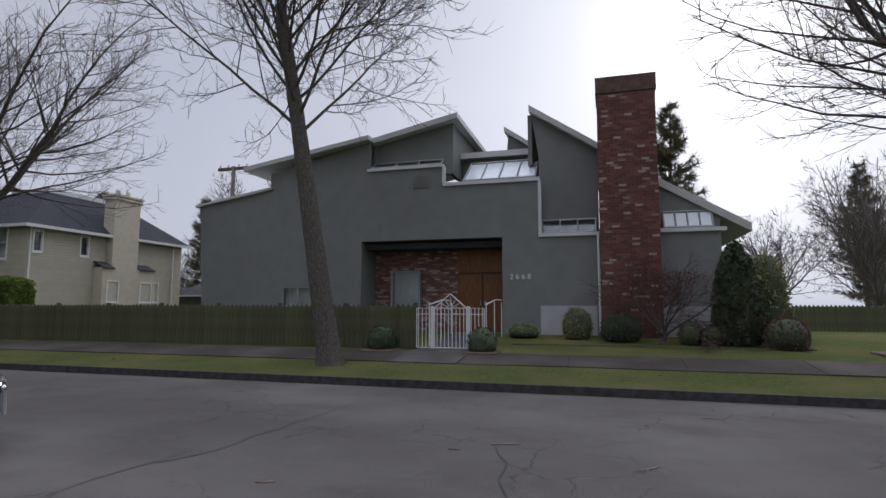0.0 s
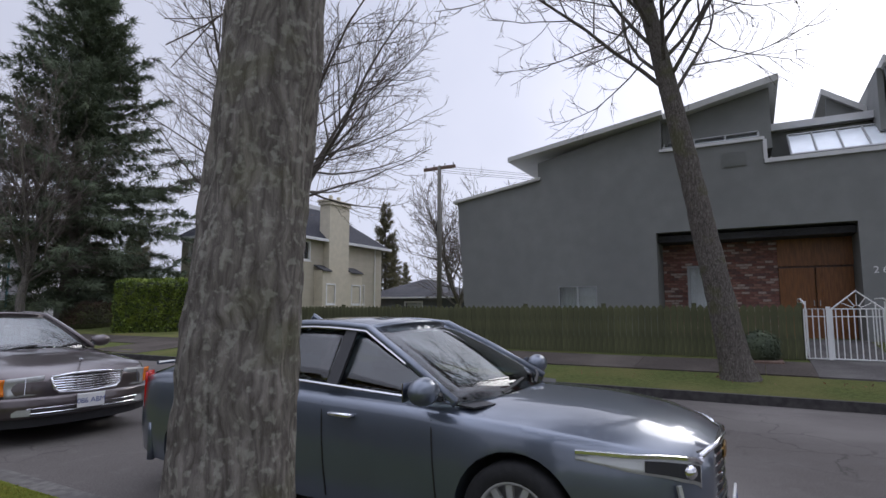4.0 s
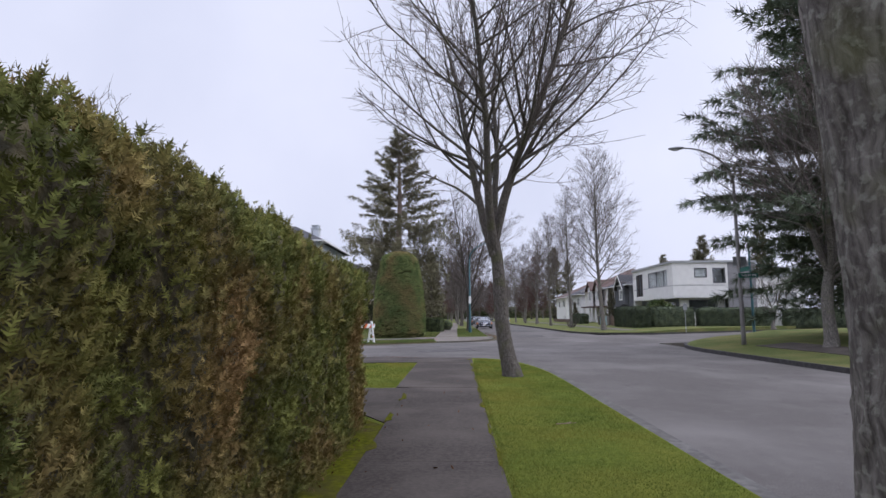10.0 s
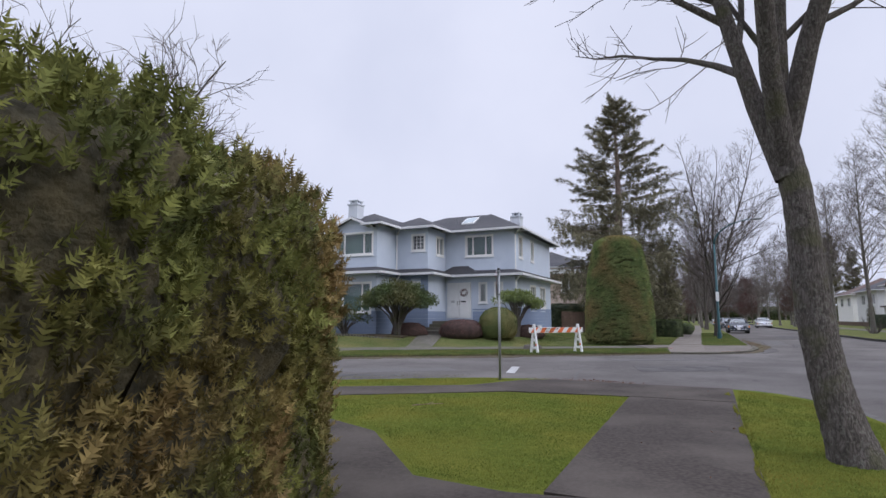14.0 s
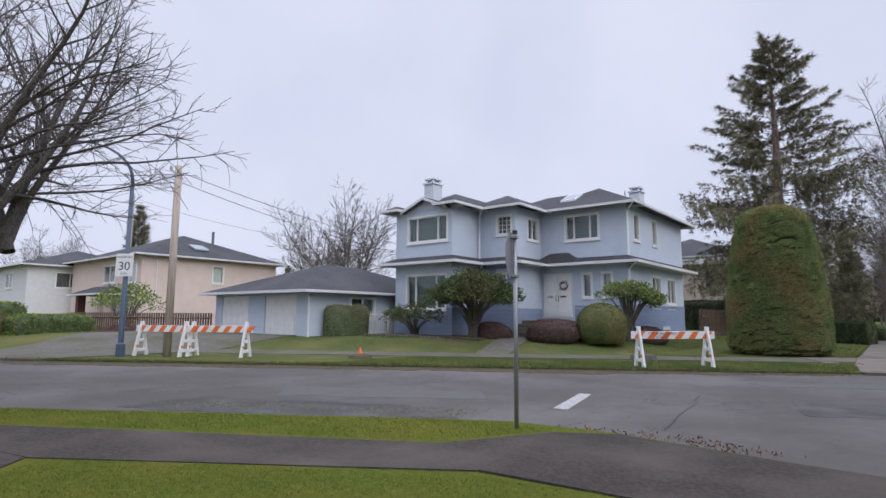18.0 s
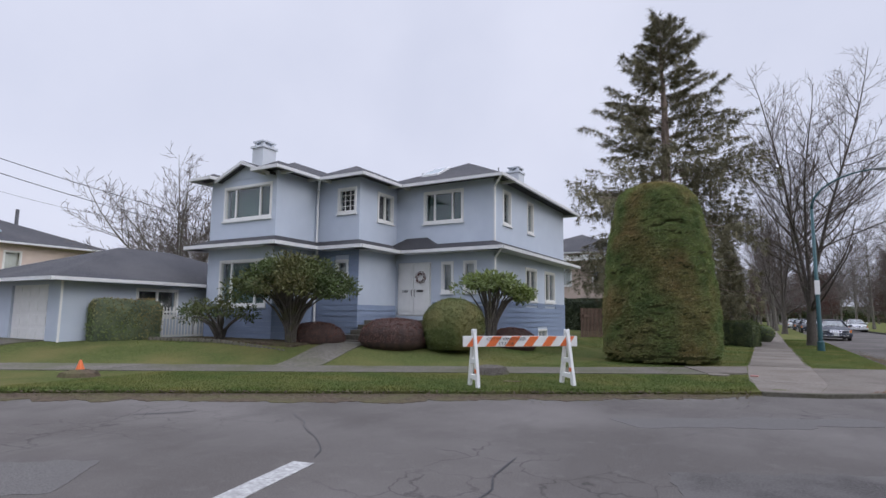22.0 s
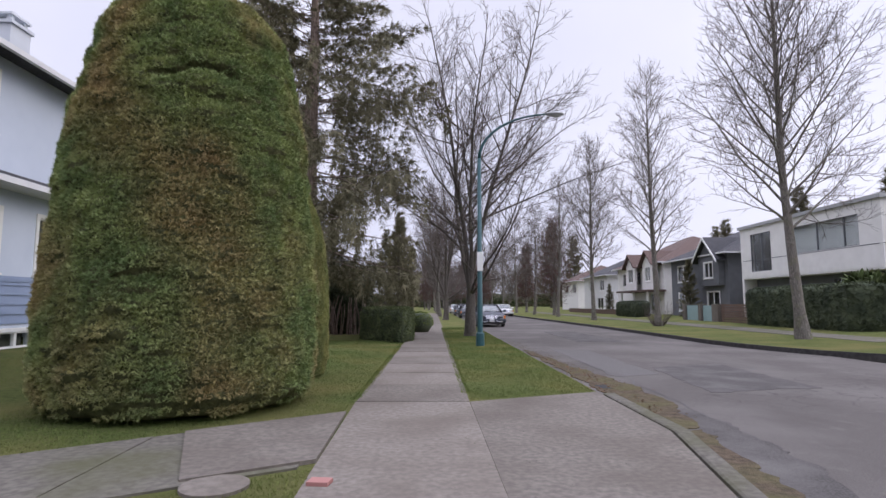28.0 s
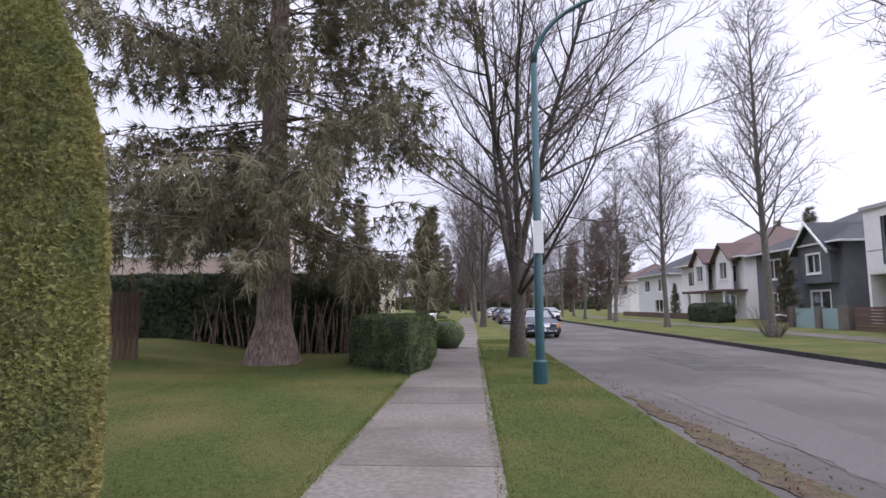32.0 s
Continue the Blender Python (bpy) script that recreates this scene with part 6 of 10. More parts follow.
h = plain_house("white house with a brown tiled roof", 23.5, 36, 97.5, 112, 5.9, WHITEST, BROWNSH, 27,
            [("W", 99.0, 100.6, 3.7, 5.2, 2), ("W", 104, 106, 3.7, 5.2, 2), ("W", 99.2, 101.2, 0.8, 2.6, 2), ("W", 108, 110, 3.7, 5.2, 2)], 0.3)
for yy in (99.8, 105.0):
    bm = bmesh.new()
    for sgn in (-1, 1):
        roof_plane(bm, [(22.3, yy + sgn * 1.9, 5.7), (22.3, yy, 7.3), (27, yy, 7.3), (27, yy + sgn * 1.9, 5.7)], 0.14)
    part("gable_roof", bm, BROWNSH, h)
    wall("W", 22.7, [(yy - 1.5, 2.9), (yy + 1.5, 2.9), (yy + 1.5, 5.85), (yy, 7.1), (yy - 1.5, 5.85)], [(yy - 0.7, yy + 0.7, 4.0, 5.5)], WHITEST, h, 0.2, "gable_wall")
    window("W", 22.7, yy - 0.7, yy + 0.7, 4.0, 5.5, h, (1, 1), 1, 0.08)
part("porch_roof", boxed(21.6, 23.6, 97.3, 107, 2.8, 3.0), BROWNSH, h)
for yy in (98, 102, 106):
    part("column", tubed([(21.9, yy, 0.3), (21.9, yy, 2.8)], 0.14, 10), WHITE, h)
plain_house("grey-white house further along the block", 24, 36, 118, 130, 5.6, OFFWHITE, SHINGLE, 26, [("W", 119.5, 121.5, 3.5, 5.0, 2), ("W", 125, 127, 3.5, 5.0, 2), ("W", 120, 123, 0.8, 2.4, 2)], 0.3)
plain_house("pale house far along the street", 25, 37, 138, 150, 5.6, WHITEST, BROWNSH, 26, [("W", 139.5, 141.5, 3.5, 5.0, 2), ("W", 145, 147, 3.5, 5.0, 2)], 0.3)
plain_house("low white bungalow beyond the corner trees", 44, 58, 62, 72, 3.4, WHITEST, BROWNSH, 20, [("S", 46, 48.5, 1.4, 2.7, 2), ("S", 52, 55, 1.4, 2.7, 2), ("W", 64, 67, 1.4, 2.7, 2)], 0.3)
plain_house("cream house beyond the hedge", -20, -9, 100, 112, 5.6, CREAM, SHINGLE, 24, [("E", 102, 104, 3.5, 5.0, 2), ("E", 107, 109, 3.5, 5.0, 2)], 0.2)
plain_house("dark grey neighbour house behind the fence", 40, 52, 8.5, 17, 5.0, GREYST, SHINGLE, 22, [("W", 10.0, 12.0, 3.5, 4.6, 3), ("W", 13.5, 15.5, 3.5, 4.6, 2)], 0.2)
plain_house("low garage with a dark roof behind the fence", 36, 44, 19.5, 26, 2.4, GREYST, SHINGLE, 22, [("W", 21, 22.5, 1.2, 2.0, 1)], 0.2)

# ================= trees, hedges and shrubs =================
class Wood:
    """Collects round branches and turns them into meshes."""

    def __init__(self):
        self.v, self.f, self.n = [], [], 0

    def add(self, pts, radii, sides):
        pts = np.asarray(pts, float)
        d = np.gradient(pts, axis=0)
        d /= np.linalg.norm(d, axis=1, keepdims=True) + 1e-9
        ref = np.array([1.0, 0.13, 0.07]) if abs(d[0][2]) > 0.7 else np.array([0.05, 0.1, 1.0])
        a = np.cross(d, ref)
        a /= np.linalg.norm(a, axis=1, keepdims=True) + 1e-9
        b = np.cross(d, a)
        th = np.arange(sides) * 2 * np.pi / sides
        r = np.asarray(radii, float)
        ring = pts[:, None] + r[:, None, None] * (np.cos(th)[None, :, None] * a[:, None] + np.sin(th)[None, :, None] * b[:, None])
        k = len(pts)
        i, j = np.meshgrid(np.arange(k - 1), np.arange(sides), indexing="ij")
        j2 = (j + 1) % sides
        f = np.stack([i * sides + j, i * sides + j2, (i + 1) * sides + j2, (i + 1) * sides + j], -1).reshape(-1, 4)
        self.v.append(ring.reshape(-1, 3))
        self.f.append(f + self.n)
        self.n += k * sides

    def mesh(self, name):
        return raw(name, np.concatenate(self.v), np.concatenate(self.f))


def bough(rng, p, d, length, r0, r1, segs, wander, lift):
    """A wandering line from p towards d, bending upwards by lift."""
    pts, rad = [np.array(p, float)], [r0]
    d = np.array(d, float)
    d /= np.linalg.norm(d)
    for i in range(segs):
        d = d + rng.normal(0, wander, 3) + np.array([0, 0, lift / segs])
        d /= np.linalg.norm(d)
        pts.append(pts[-1] + d * length / segs)
        rad.append(r0 + (r1 - r0) * ((i + 1) / segs) ** 0.75)
    return np.array(pts), rad


def side_dir(rng, d, angle):
    """A direction at that angle (degrees) from d."""
    d = d / np.linalg.norm(d)
    a = np.cross(d, rng.normal(0, 1, 3))
    a /= np.linalg.norm(a)
    return d * math.cos(radians(angle)) + a * math.sin(radians(angle))


def along(pts, t):
    x = t * (len(pts) - 1)
    i = min(int(x), len(pts) - 2)
    return pts[i] + (pts[i + 1] - pts[i]) * (x - i), pts[i + 1] - pts[i]


def bare_tree(name, label, seed, height=13.0, fork=3.6, limbs=4, spread=24.0, trunk_r=0.24, lean=(0, 0), style="vase", bark=None, twigs=1.0, twigmat=None, kinks=0.05, group="", droop=0.0, thick=0.0065, burls=0.0, low=3, stout=1.0, fine=False, stems=(), bushy=1.0, thin=0.2):
    """A leafless tree: trunk, limbs with branches, and a haze of twigs. At the origin."""
    rng = np.random.default_rng(seed)
    tree = thing(name, None, label, "tree", group)
    bark = bark or BARK
    twigmat = twigmat or TWIG
    w = Wood()
    top = fork if style == "vase" else height * 0.94
    n = 110 if fine else 14
    pts, rad = [], []
    for i in range(n + 1):
        t = i / n
        z = top * t
        s = (z / fork) if style == "vase" else min(1.6, z / fork)
        wob = kinks * math.sin(3.1 * t + seed) + kinks * 0.6 * math.sin(7 * t + seed * 2)
        pts.append((lean[0] * s + wob, lean[1] * s + kinks * math.cos(4 * t + seed), z - 0.15))
        base = 1 + 0.55 * math.exp(-z / 0.28)
        taper = (1 - 0.28 * t) if style == "vase" else max(0.02, (1 - t) ** 0.8)
        rad.append(trunk_r * base * taper * (1 + burls * rng.uniform(-1, 1)))
    w.add(pts, rad, 56 if fine else 14)
    me = w.mesh("trunk")
    if burls == 0.0:
        co = np.zeros(len(me.vertices) * 3, np.float32)
        me.vertices.foreach_get("co", co)
        co = co.reshape(-1, 3)
        for k in range(len(co)):
            nz = noise.noise((co[k, 0] * 6, co[k, 1] * 6, co[k, 2] * 2.2 + seed))
            if fine:
                nz = 0.6 * nz + 0.75 * (0.35 - abs(noise.noise((co[k, 0] * 17, co[k, 1] * 17, co[k, 2] * 4.2 + seed)) * 2)) + 0.3 * noise.noise((co[k, 0] * 40, co[k, 1] * 40, co[k, 2] * 14))
            co[k, :2] += (co[k, :2] - np.array([np.interp(co[k, 2], [q[2] for q in pts], [q[0] for q in pts]), np.interp(co[k, 2], [q[2] for q in pts], [q[1] for q in pts])])) * 0.12 * nz
        me.vertices.foreach_set("co", co.ravel())
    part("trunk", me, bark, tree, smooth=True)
    P = np.array(pts)
    tw = Wood()
    starts = []
    if style == "vase":
        az0 = rng.uniform(0, 6.28)
        for az, sp, ln_, rr, dz, dx, dy in stems:
            d = np.array([math.sin(radians(sp)) * math.cos(radians(az)), math.sin(radians(sp)) * math.sin(radians(az)), math.cos(radians(sp))])
            starts.append((P[-1] - np.array([-dx, -dy, dz]), d, ln_, trunk_r * rr, 0.15))
        for k in range(0 if stems else limbs):
            az = az0 + k * 2 * math.pi / limbs + rng.uniform(-0.35, 0.35)
            sp = radians(spread * rng.uniform(0.45, 1.25))
            d = np.array([math.sin(sp) * math.cos(az), math.sin(sp) * math.sin(az), math.cos(sp)])
            p0 = P[-1] - np.array([0, 0, rng.uniform(0.0, 0.5)])
            starts.append((p0, d, (height - fork) * rng.uniform(0.8, 1.05), trunk_r * stout * rng.uniform(0.42, 0.58), 0.2))
        for k in range(low):
            az = rng.uniform(0, 6.28)
            p0, dd = along(P, rng.uniform(0.72, 0.95))
            d = np.array([math.cos(az), math.sin(az), 0.7])
            starts.append((p0, d, (height - fork) * rng.uniform(0.35, 0.55), trunk_r * 0.28, 0.5))
    else:
        m = int(limbs)
        for k in range(m):
            t = fork / top + (1 - fork / top) * (k + rng.uniform(0, 0.8)) / m
            p0, dd = along(P, min(t, 0.985))
            az = k * 2.4 + rng.uniform(-0.4, 0.4)
            up = 0.7 + 0.8 * t
            d = np.array([math.cos(az), math.sin(az), up])
            rel = (t - fork / top) / (1 - fork / top)
            ln = spread * (1 - rel) ** 0.55 * (0.55 + 0.45 * math.sin(min(1.0, rel * 3 + 0.35) * math.pi / 2)) * rng.uniform(0.75, 1.1)
            starts.append((p0, d, max(0.7, ln), max(0.014, trunk_r * thin * (1 - rel) + 0.013), 0.35))
    for p0, d, ln, r, lift in starts:
        lw = Wood()
        arm = ln < 1.2 and style == "vase"
        pts1, rad1 = bough(rng, p0, d, ln, r, r * 0.92 if arm else 0.012, 9, 0.07, lift)
        lw.add(pts1, rad1, 8)
        nb = 0 if arm else int(max(4, ln * 2.1 * bushy))
        for b in range(nb):
            t = 0.14 + 0.84 * (b + rng.uniform(0, 0.9)) / nb
            q0, dd = along(pts1, t)
            ln2 = (0.62 * ln * (1 - t) + 0.9) * rng.uniform(0.6, 1.05)
            r2 = max(0.009, 0.5 * (r + (0.012 - r) * t))
            pts2, rad2 = bough(rng, q0, side_dir(rng, dd, rng.uniform(34, 68)), ln2, r2, 0.007, 6, 0.1, 0.42 - droop)
            lw.add(pts2, rad2, 5)
            nc = int(max(3, ln2 * 3.4 * twigs))
            for c in range(nc):
                t3 = 0.15 + 0.83 * (c + rng.uniform(0, 0.9)) / nc
                s0, ds = along(pts2, t3)
                ln3 = (0.4 * ln2 * (1 - t3) + 0.42) * rng.uniform(0.6, 1.15)
                pts3, rad3 = bough(rng, s0, side_dir(rng, ds, rng.uniform(28, 55)), ln3, 0.0095, thick * 0.85, 4, 0.12, 0.35 - droop)
                tw.add(pts3, rad3, 3)
                for e in range(int(max(2, ln3 * 4.2 * twigs))):
                    u0, du = along(pts3, rng.uniform(0.2, 0.98))
                    pts4, rad4 = bough(rng, u0, side_dir(rng, du, rng.uniform(22, 50)), rng.uniform(0.2, 0.55), thick, thick * 0.55, 2, 0.1, 0.2 - droop)
                    tw.add(pts4, rad4, 3)
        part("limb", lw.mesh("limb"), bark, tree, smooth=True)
    part("twig_mass", tw.mesh("twigs"), twigmat, tree, "haze of fine leafless twigs")["kind"] = "stuff"
    return tree


# small leaf and needle shapes: (verts, triangles), +z outwards
def fan(n, length, width, flat, seed):
    rng = np.random.default_rng(seed)
    v, f = [], []
    for i in range(n):
        a = (i / (n - 1) - 0.5) * 2.2 if n > 1 else 0.0
        l = length * (1 - 0.45 * abs(a) / 1.1) * rng.uniform(0.8, 1.15)
        base = np.array([0, 0, 0.12 * i / n])
        d = np.array([math.sin(a), rng.uniform(-flat, flat), math.cos(a)])
        s = np.array([math.cos(a), 0, -math.sin(a)]) * width
        k = len(v)
        v += [base - s * 0.6, base + s * 0.6, base + d * l]
        f.append((k, k + 1, k + 2))
    return np.array(v), np.array(f)


def leaf_shape(length=1.0, width=0.38):
    v = np.array([(0, 0, 0), (width * 0.5, 0.1, length * 0.35), (width * 0.42, 0.1, length * 0.7), (0, 0.0, length), (-width * 0.42, 0.1, length * 0.7), (-width * 0.5, 0.1, length * 0.35), (0, -0.04, length * 0.5)])
    f = np.array([(0, 1, 6), (1, 2, 6), (2, 3, 6), (3, 4, 6), (4, 5, 6), (5, 0, 6)])
    return v, f


def frond(n, length, width, seed):
    """A flat scaly frond: a stem with pairs of small leaflets."""
    rng = np.random.default_rng(seed)
    v, f = [], []
    for i in range(n):
        z = length * (0.05 + 0.8 * i / n)
        for sg in ((-1, 1) if i < n - 1 else (0,)):
            w = width * (1 - 0.55 * i / n) * rng.uniform(0.75, 1.2)
            k = len(v)
            v += [(0, 0, z - 0.07), (0, 0, z + 0.09), (sg * w, rng.uniform(-0.12, 0.12), z + 0.17 + 0.1 * (sg == 0))] if sg else [(-0.05, 0, z - 0.05), (0.05, 0, z - 0.05), (0, 0.05, length)]
            f.append((k, k + 1, k + 2))
    return np.array(v), np.array(f)


FROND = frond(5, 1.0, 0.34, 6)
SPRAY = fan(6, 1.0, 0.2, 0.3, 3)
TUFT = fan(4, 1.0, 0.2, 0.5, 4)
SPRIG = fan(4, 1.0, 0.17, 0.75, 8)
NEEDLES = fan(7, 1.0, 0.07, 0.4, 5)
LEAF = leaf_shape()


def sample(me, density, rng, zmin=-99.0):
    """Random points on a mesh, with normals."""
    me.calc_loop_triangles()
    nt = len(me.loop_triangles)
    tri = np.zeros(nt * 3, np.int32)
    me.loop_triangles.foreach_get("vertices", tri)
    co = np.zeros(len(me.vertices) * 3, np.float32)
    me.vertices.foreach_get("co", co)
    co, tri = co.reshape(-1, 3), tri.reshape(-1, 3)
    a, b, c = co[tri[:, 0]], co[tri[:, 1]], co[tri[:, 2]]
    nr = np.cross(b - a, c - a)
    area = np.linalg.norm(nr, axis=1) / 2
    n = int(area.sum() * density)
    pick = rng.choice(nt, n, p=area / area.sum())
    u, v = rng.uniform(0, 1, (2, n))
    m = u + v > 1
    u[m], v[m] = 1 - u[m], 1 - v[m]
    pos = a[pick] + (b - a)[pick] * u[:, None] + (c - a)[pick] * v[:, None]
    nn = nr[pick] / (2 * area[pick, None] + 1e-9)
    keep = (pos[:, 2] > zmin) & (nn[:, 2] > -0.5)
    return pos[keep], nn[keep]


def leafy(name, label, category, core, coremat, leafmat, shape, density, size, seed, out=0.7, droop=0.0, up=0.0, jitter=0.04, group="", shoots=0, seen=None):
    """A clipped or shrubby mass: inner core, mostly darkened as shade, and a skin of single leaves or sprays."""
    rng = np.random.default_rng(seed)
    th = thing(name, None, label, category, group)
    me = bpy.data.meshes.new("core")
    core.normal_update()
    core.to_mesh(me)
    core.free()
    pos, nrm = sample(me, density, rng)
    if seen:
        k = seen(pos, nrm)
        pos, nrm = pos[k], nrm[k]
    part("core", me, coremat, th, "inner body, mostly coloured dark as shade between leaves", True)
    pos = pos + nrm * rng.uniform(-0.6, 1.0, (len(pos), 1)) * jitter
    d = nrm * out + rng.normal(0, 0.5, pos.shape) + np.array([0, 0, up - droop])
    v, f = scatter(*shape, pos, d, rng.uniform(0.7, 1.3, len(pos)) * size, rng)
    if shoots:
        top = pos[nrm[:, 2] > 0.6]
        if len(top):
            top = top[rng.choice(len(top), min(shoots, len(top)), replace=False)]
            k = 4
            P_ = np.concatenate([top + np.array([0, 0, 0.05 * i]) + rng.normal(0, 0.012, top.shape) for i in range(k)])
            v2, f2 = scatter(*shape, P_, rng.normal(0, 0.35, P_.shape) + np.array([0, 0, 1.0]), rng.uniform(0.6, 1.0, len(P_)) * size, rng)
            f = np.concatenate([f, f2 + len(v)])
            v = np.concatenate([v, v2])
    ob = part("foliage", raw("foliage", v, f), leafmat, th)
    return th


def blockish(poly, z0, z1, step=0.35, amp=0.08, seed=0, topround=0.25, furrow=0.0):
    """A hedge body with that footprint, cut fine and roughened."""
    bm = slab(poly, z0, z1)
    xs_, ys_ = [p[0] for p in poly], [p[1] for p in poly]
    bmesh.ops.triangulate(bm, faces=bm.faces[:])
    for axis, lo, hi in ((0, min(xs_), max(xs_)), (1, min(ys_), max(ys_)), (2, z0, z1)):
        k = lo + step
        while k < hi - 0.05:
            co, no = [0, 0, 0], [0, 0, 0]
            co[axis], no[axis] = k, 1
            bmesh.ops.bisect_plane(bm, geom=bm.verts[:] + bm.edges[:] + bm.faces[:], plane_co=co, plane_no=no)
            k += step
    bm.normal_update()
    cx, cy = sum(xs_) / len(xs_), sum(ys_) / len(ys_)
    moves = []
    for v in bm.verts:
        q = v.co
        n_ = noise.noise((q.x * 1.3 + seed, q.y * 1.3, q.z * 1.3)) + 0.6 * noise.noise((q.x * 4 + seed, q.y * 4, q.z * 4))
        mv = v.normal * n_ * amp
        if furrow:
            mv += v.normal * furrow * (0.5 - abs(2.2 * noise.noise((q.x * 2.1 + seed, q.y * 2.1, q.z * 0.55)))) + v.normal * furrow * 0.6 * noise.noise((q.x * 6.5, q.y * 6.5, q.z * 2.0 + seed))
        if q.z > z1 - 0.02 and abs(v.normal.z) < 0.95:
            mv += Vector((-v.normal.x, -v.normal.y, -0.6)) * topround * 0.5
        moves.append(mv)
    for v, mv in zip(bm.verts, moves):
        v.co += mv
    return bm


def clipped(profile, n, cx, cy, seed, ledge=0.035, split=None):
    """A shorn body: a smooth lathe broken into shallow level ledges and hollows."""
    zs = np.linspace(profile[0][1], profile[-1][1], 110)
    rs = np.interp(zs, [p[1] for p in profile], [p[0] for p in profile])
    bm = bmesh.new()
    rings = []
    for r, z in zip(rs, zs):
        ring = []
        for k in range(n):
            a = 2 * math.pi * k / n
            c, s = math.cos(a), math.sin(a)
            e = 0.03 * noise.noise((c * 1.5 + seed, s * 1.5, z * 0.8)) * r + ledge * noise.noise((c * r * 2.2 + seed, s * r * 2.2, z * 6.5)) + 0.6 * ledge * noise.noise((c * r * 6 + seed, s * r * 6, z * 13))
            if split and split(a, z) > 0:
                e -= 0.3 * split(a, z)
            ring.append(bm.verts.new((cx + (r + e) * c, cy + (r + e) * s, z)))
        rings.append(ring)
    for a, b in zip(rings, rings[1:]):
        for k in range(n):
            bm.faces.new((a[k], a[(k + 1) % n], b[(k + 1) % n], b[k]))
    bm.faces.new(rings[-1])
    bm.faces.new(rings[0][::-1])
    return bm


def turned(profile, n=28, cx=0.0, cy=0.0, amp=0.05, seed=0, sx=1.0, sy=1.0):
    """A lathe body from (radius, z) pairs, roughened."""
    bm = bmesh.new()
    rings = []
    for r, z in profile:
        ring = []
        for k in range(n):
            a = 2 * math.pi * k / n
            e = 1 + amp * (noise.noise((math.cos(a) * 1.6 + seed, math.sin(a) * 1.6, z * 0.9)) + 0.5 * noise.noise((math.cos(a) * 5 + seed, math.sin(a) * 5, z * 3)))
            ring.append(bm.verts.new((cx + r * e * math.cos(a) * sx, cy + r * e * math.sin(a) * sy, z)))
        rings.append(ring)
    for a, b in zip(rings, rings[1:]):
        for k in range(n):
            bm.faces.new((a[k], a[(k + 1) % n], b[(k + 1) % n], b[k]))
    bm.faces.new(rings[-1])
    bm.faces.new(rings[0][::-1])
    return bm


def conifer(name, label, seed, height, radius, first, needlemat, droop=0.35, dens=1.0, trunk_r=0.3, sprayed=0.42, power=0.85, whorl=7, gap=0.55, tipdroop=0.3, bark=None, bare=0.0, hang=0):
    """A conifer: tapering trunk, drooping boughs, needle sprays. At the origin."""
    rng = np.random.default_rng(seed)
    tree = thing(name, None, label, "tree")
    w = Wood()
    n = 16
    w.add([(0.05 * math.sin(i * 0.7 + seed), 0.05 * math.cos(i * 0.6), height * i / n - 0.15) for i in range(n + 1)], [trunk_r * (1 + 0.7 * math.exp(-height * i / n / 0.35)) * max(0.03, 1 - i / n) ** 0.9 for i in range(n + 1)], 12)
    part("trunk", w.mesh("trunk"), bark or BARKDARK, tree, smooth=True)
    bw_ = Wood()
    P_, D_ = [], []
    z = first
    while z < height - 0.3:
        rel = (z - first) / (height - first)
        ln0 = radius * (1 - rel) ** power * (0.72 + 0.28 * min(1, rel * 5))
        for k in range(whorl):
            az = rng.uniform(0, 6.28)
            ln = ln0 * rng.uniform(0.55, 1.12) + 0.15
            d = np.array([math.cos(az), math.sin(az), 0.25 - droop * (1 - rel) + 0.5 * rel])
            pts, rad = bough(rng, (0, 0, z + rng.uniform(-gap / 2, gap / 2)), d, ln, 0.035 * (1 - rel) + 0.012, 0.006, 6, 0.06, -tipdroop * 0.3)
            pts[-2:] += np.array([0, 0, 0.05 * ln])
            bw_.add(pts, rad, 4)
            m = int(max(3, ln * 7 * dens * (1.9 if hang and rel > 0.42 else 0.85 if hang else 1.0)))
            for j in range(m):
                t = bare + (1 - bare) * (0.12 + 0.88 * (j + rng.uniform(0, 1)) / m)
                q, dd = along(pts, min(t, 0.999))
                dd = dd / np.linalg.norm(dd)
                side = np.cross(dd, [0, 0, 1])
                sgn = 1 if rng.uniform() < 0.5 else -1
                off = side * sgn * rng.uniform(0, 0.28) * ln * (1.05 - t) ** 0.7 * 0.8
                P_.append(q + off + np.array([0, 0, -abs(off).sum() * 0.25]))
                D_.append(dd * 0.8 + side * sgn * rng.uniform(0.1, 0.9) + np.array([0, 0, rng.uniform(-tipdroop * 2.2, 0.25)]))
                for h_ in range(int(rng.integers(0, hang + 1) * (ln > 2.5)) if hang and t > 0.25 and rel < 0.42 else 0):
                    P_.append(P_[-1] + np.array([rng.normal(0, 0.05), rng.normal(0, 0.05), -0.2]))
                    D_.append(np.array([rng.normal(0, 0.3), rng.normal(0, 0.3), -1.0]))
        z += gap * (0.75 + 0.5 * (1 - rel))
    part("bough_wood", bw_.mesh("boughs"), bark or BARKDARK, tree)
    P_, D_ = np.array(P_), np.array(D_)
    v, f = scatter(*NEEDLES, P_, D_, rng.uniform(0.7, 1.3, len(P_)) * sprayed, rng)
    part("needle_spray", raw("needles", v, f), needlemat, tree, "dark drooping needle sprays")
    return tree


def put(tree, x, y, z=0.06, rz=0.0, scale=1.0):
    tree.matrix_basis = Matrix.Translation((x, y, z)) @ Matrix.Rotation(radians(rz), 4, "Z") @ Matrix.Scale(scale, 4)
    return tree


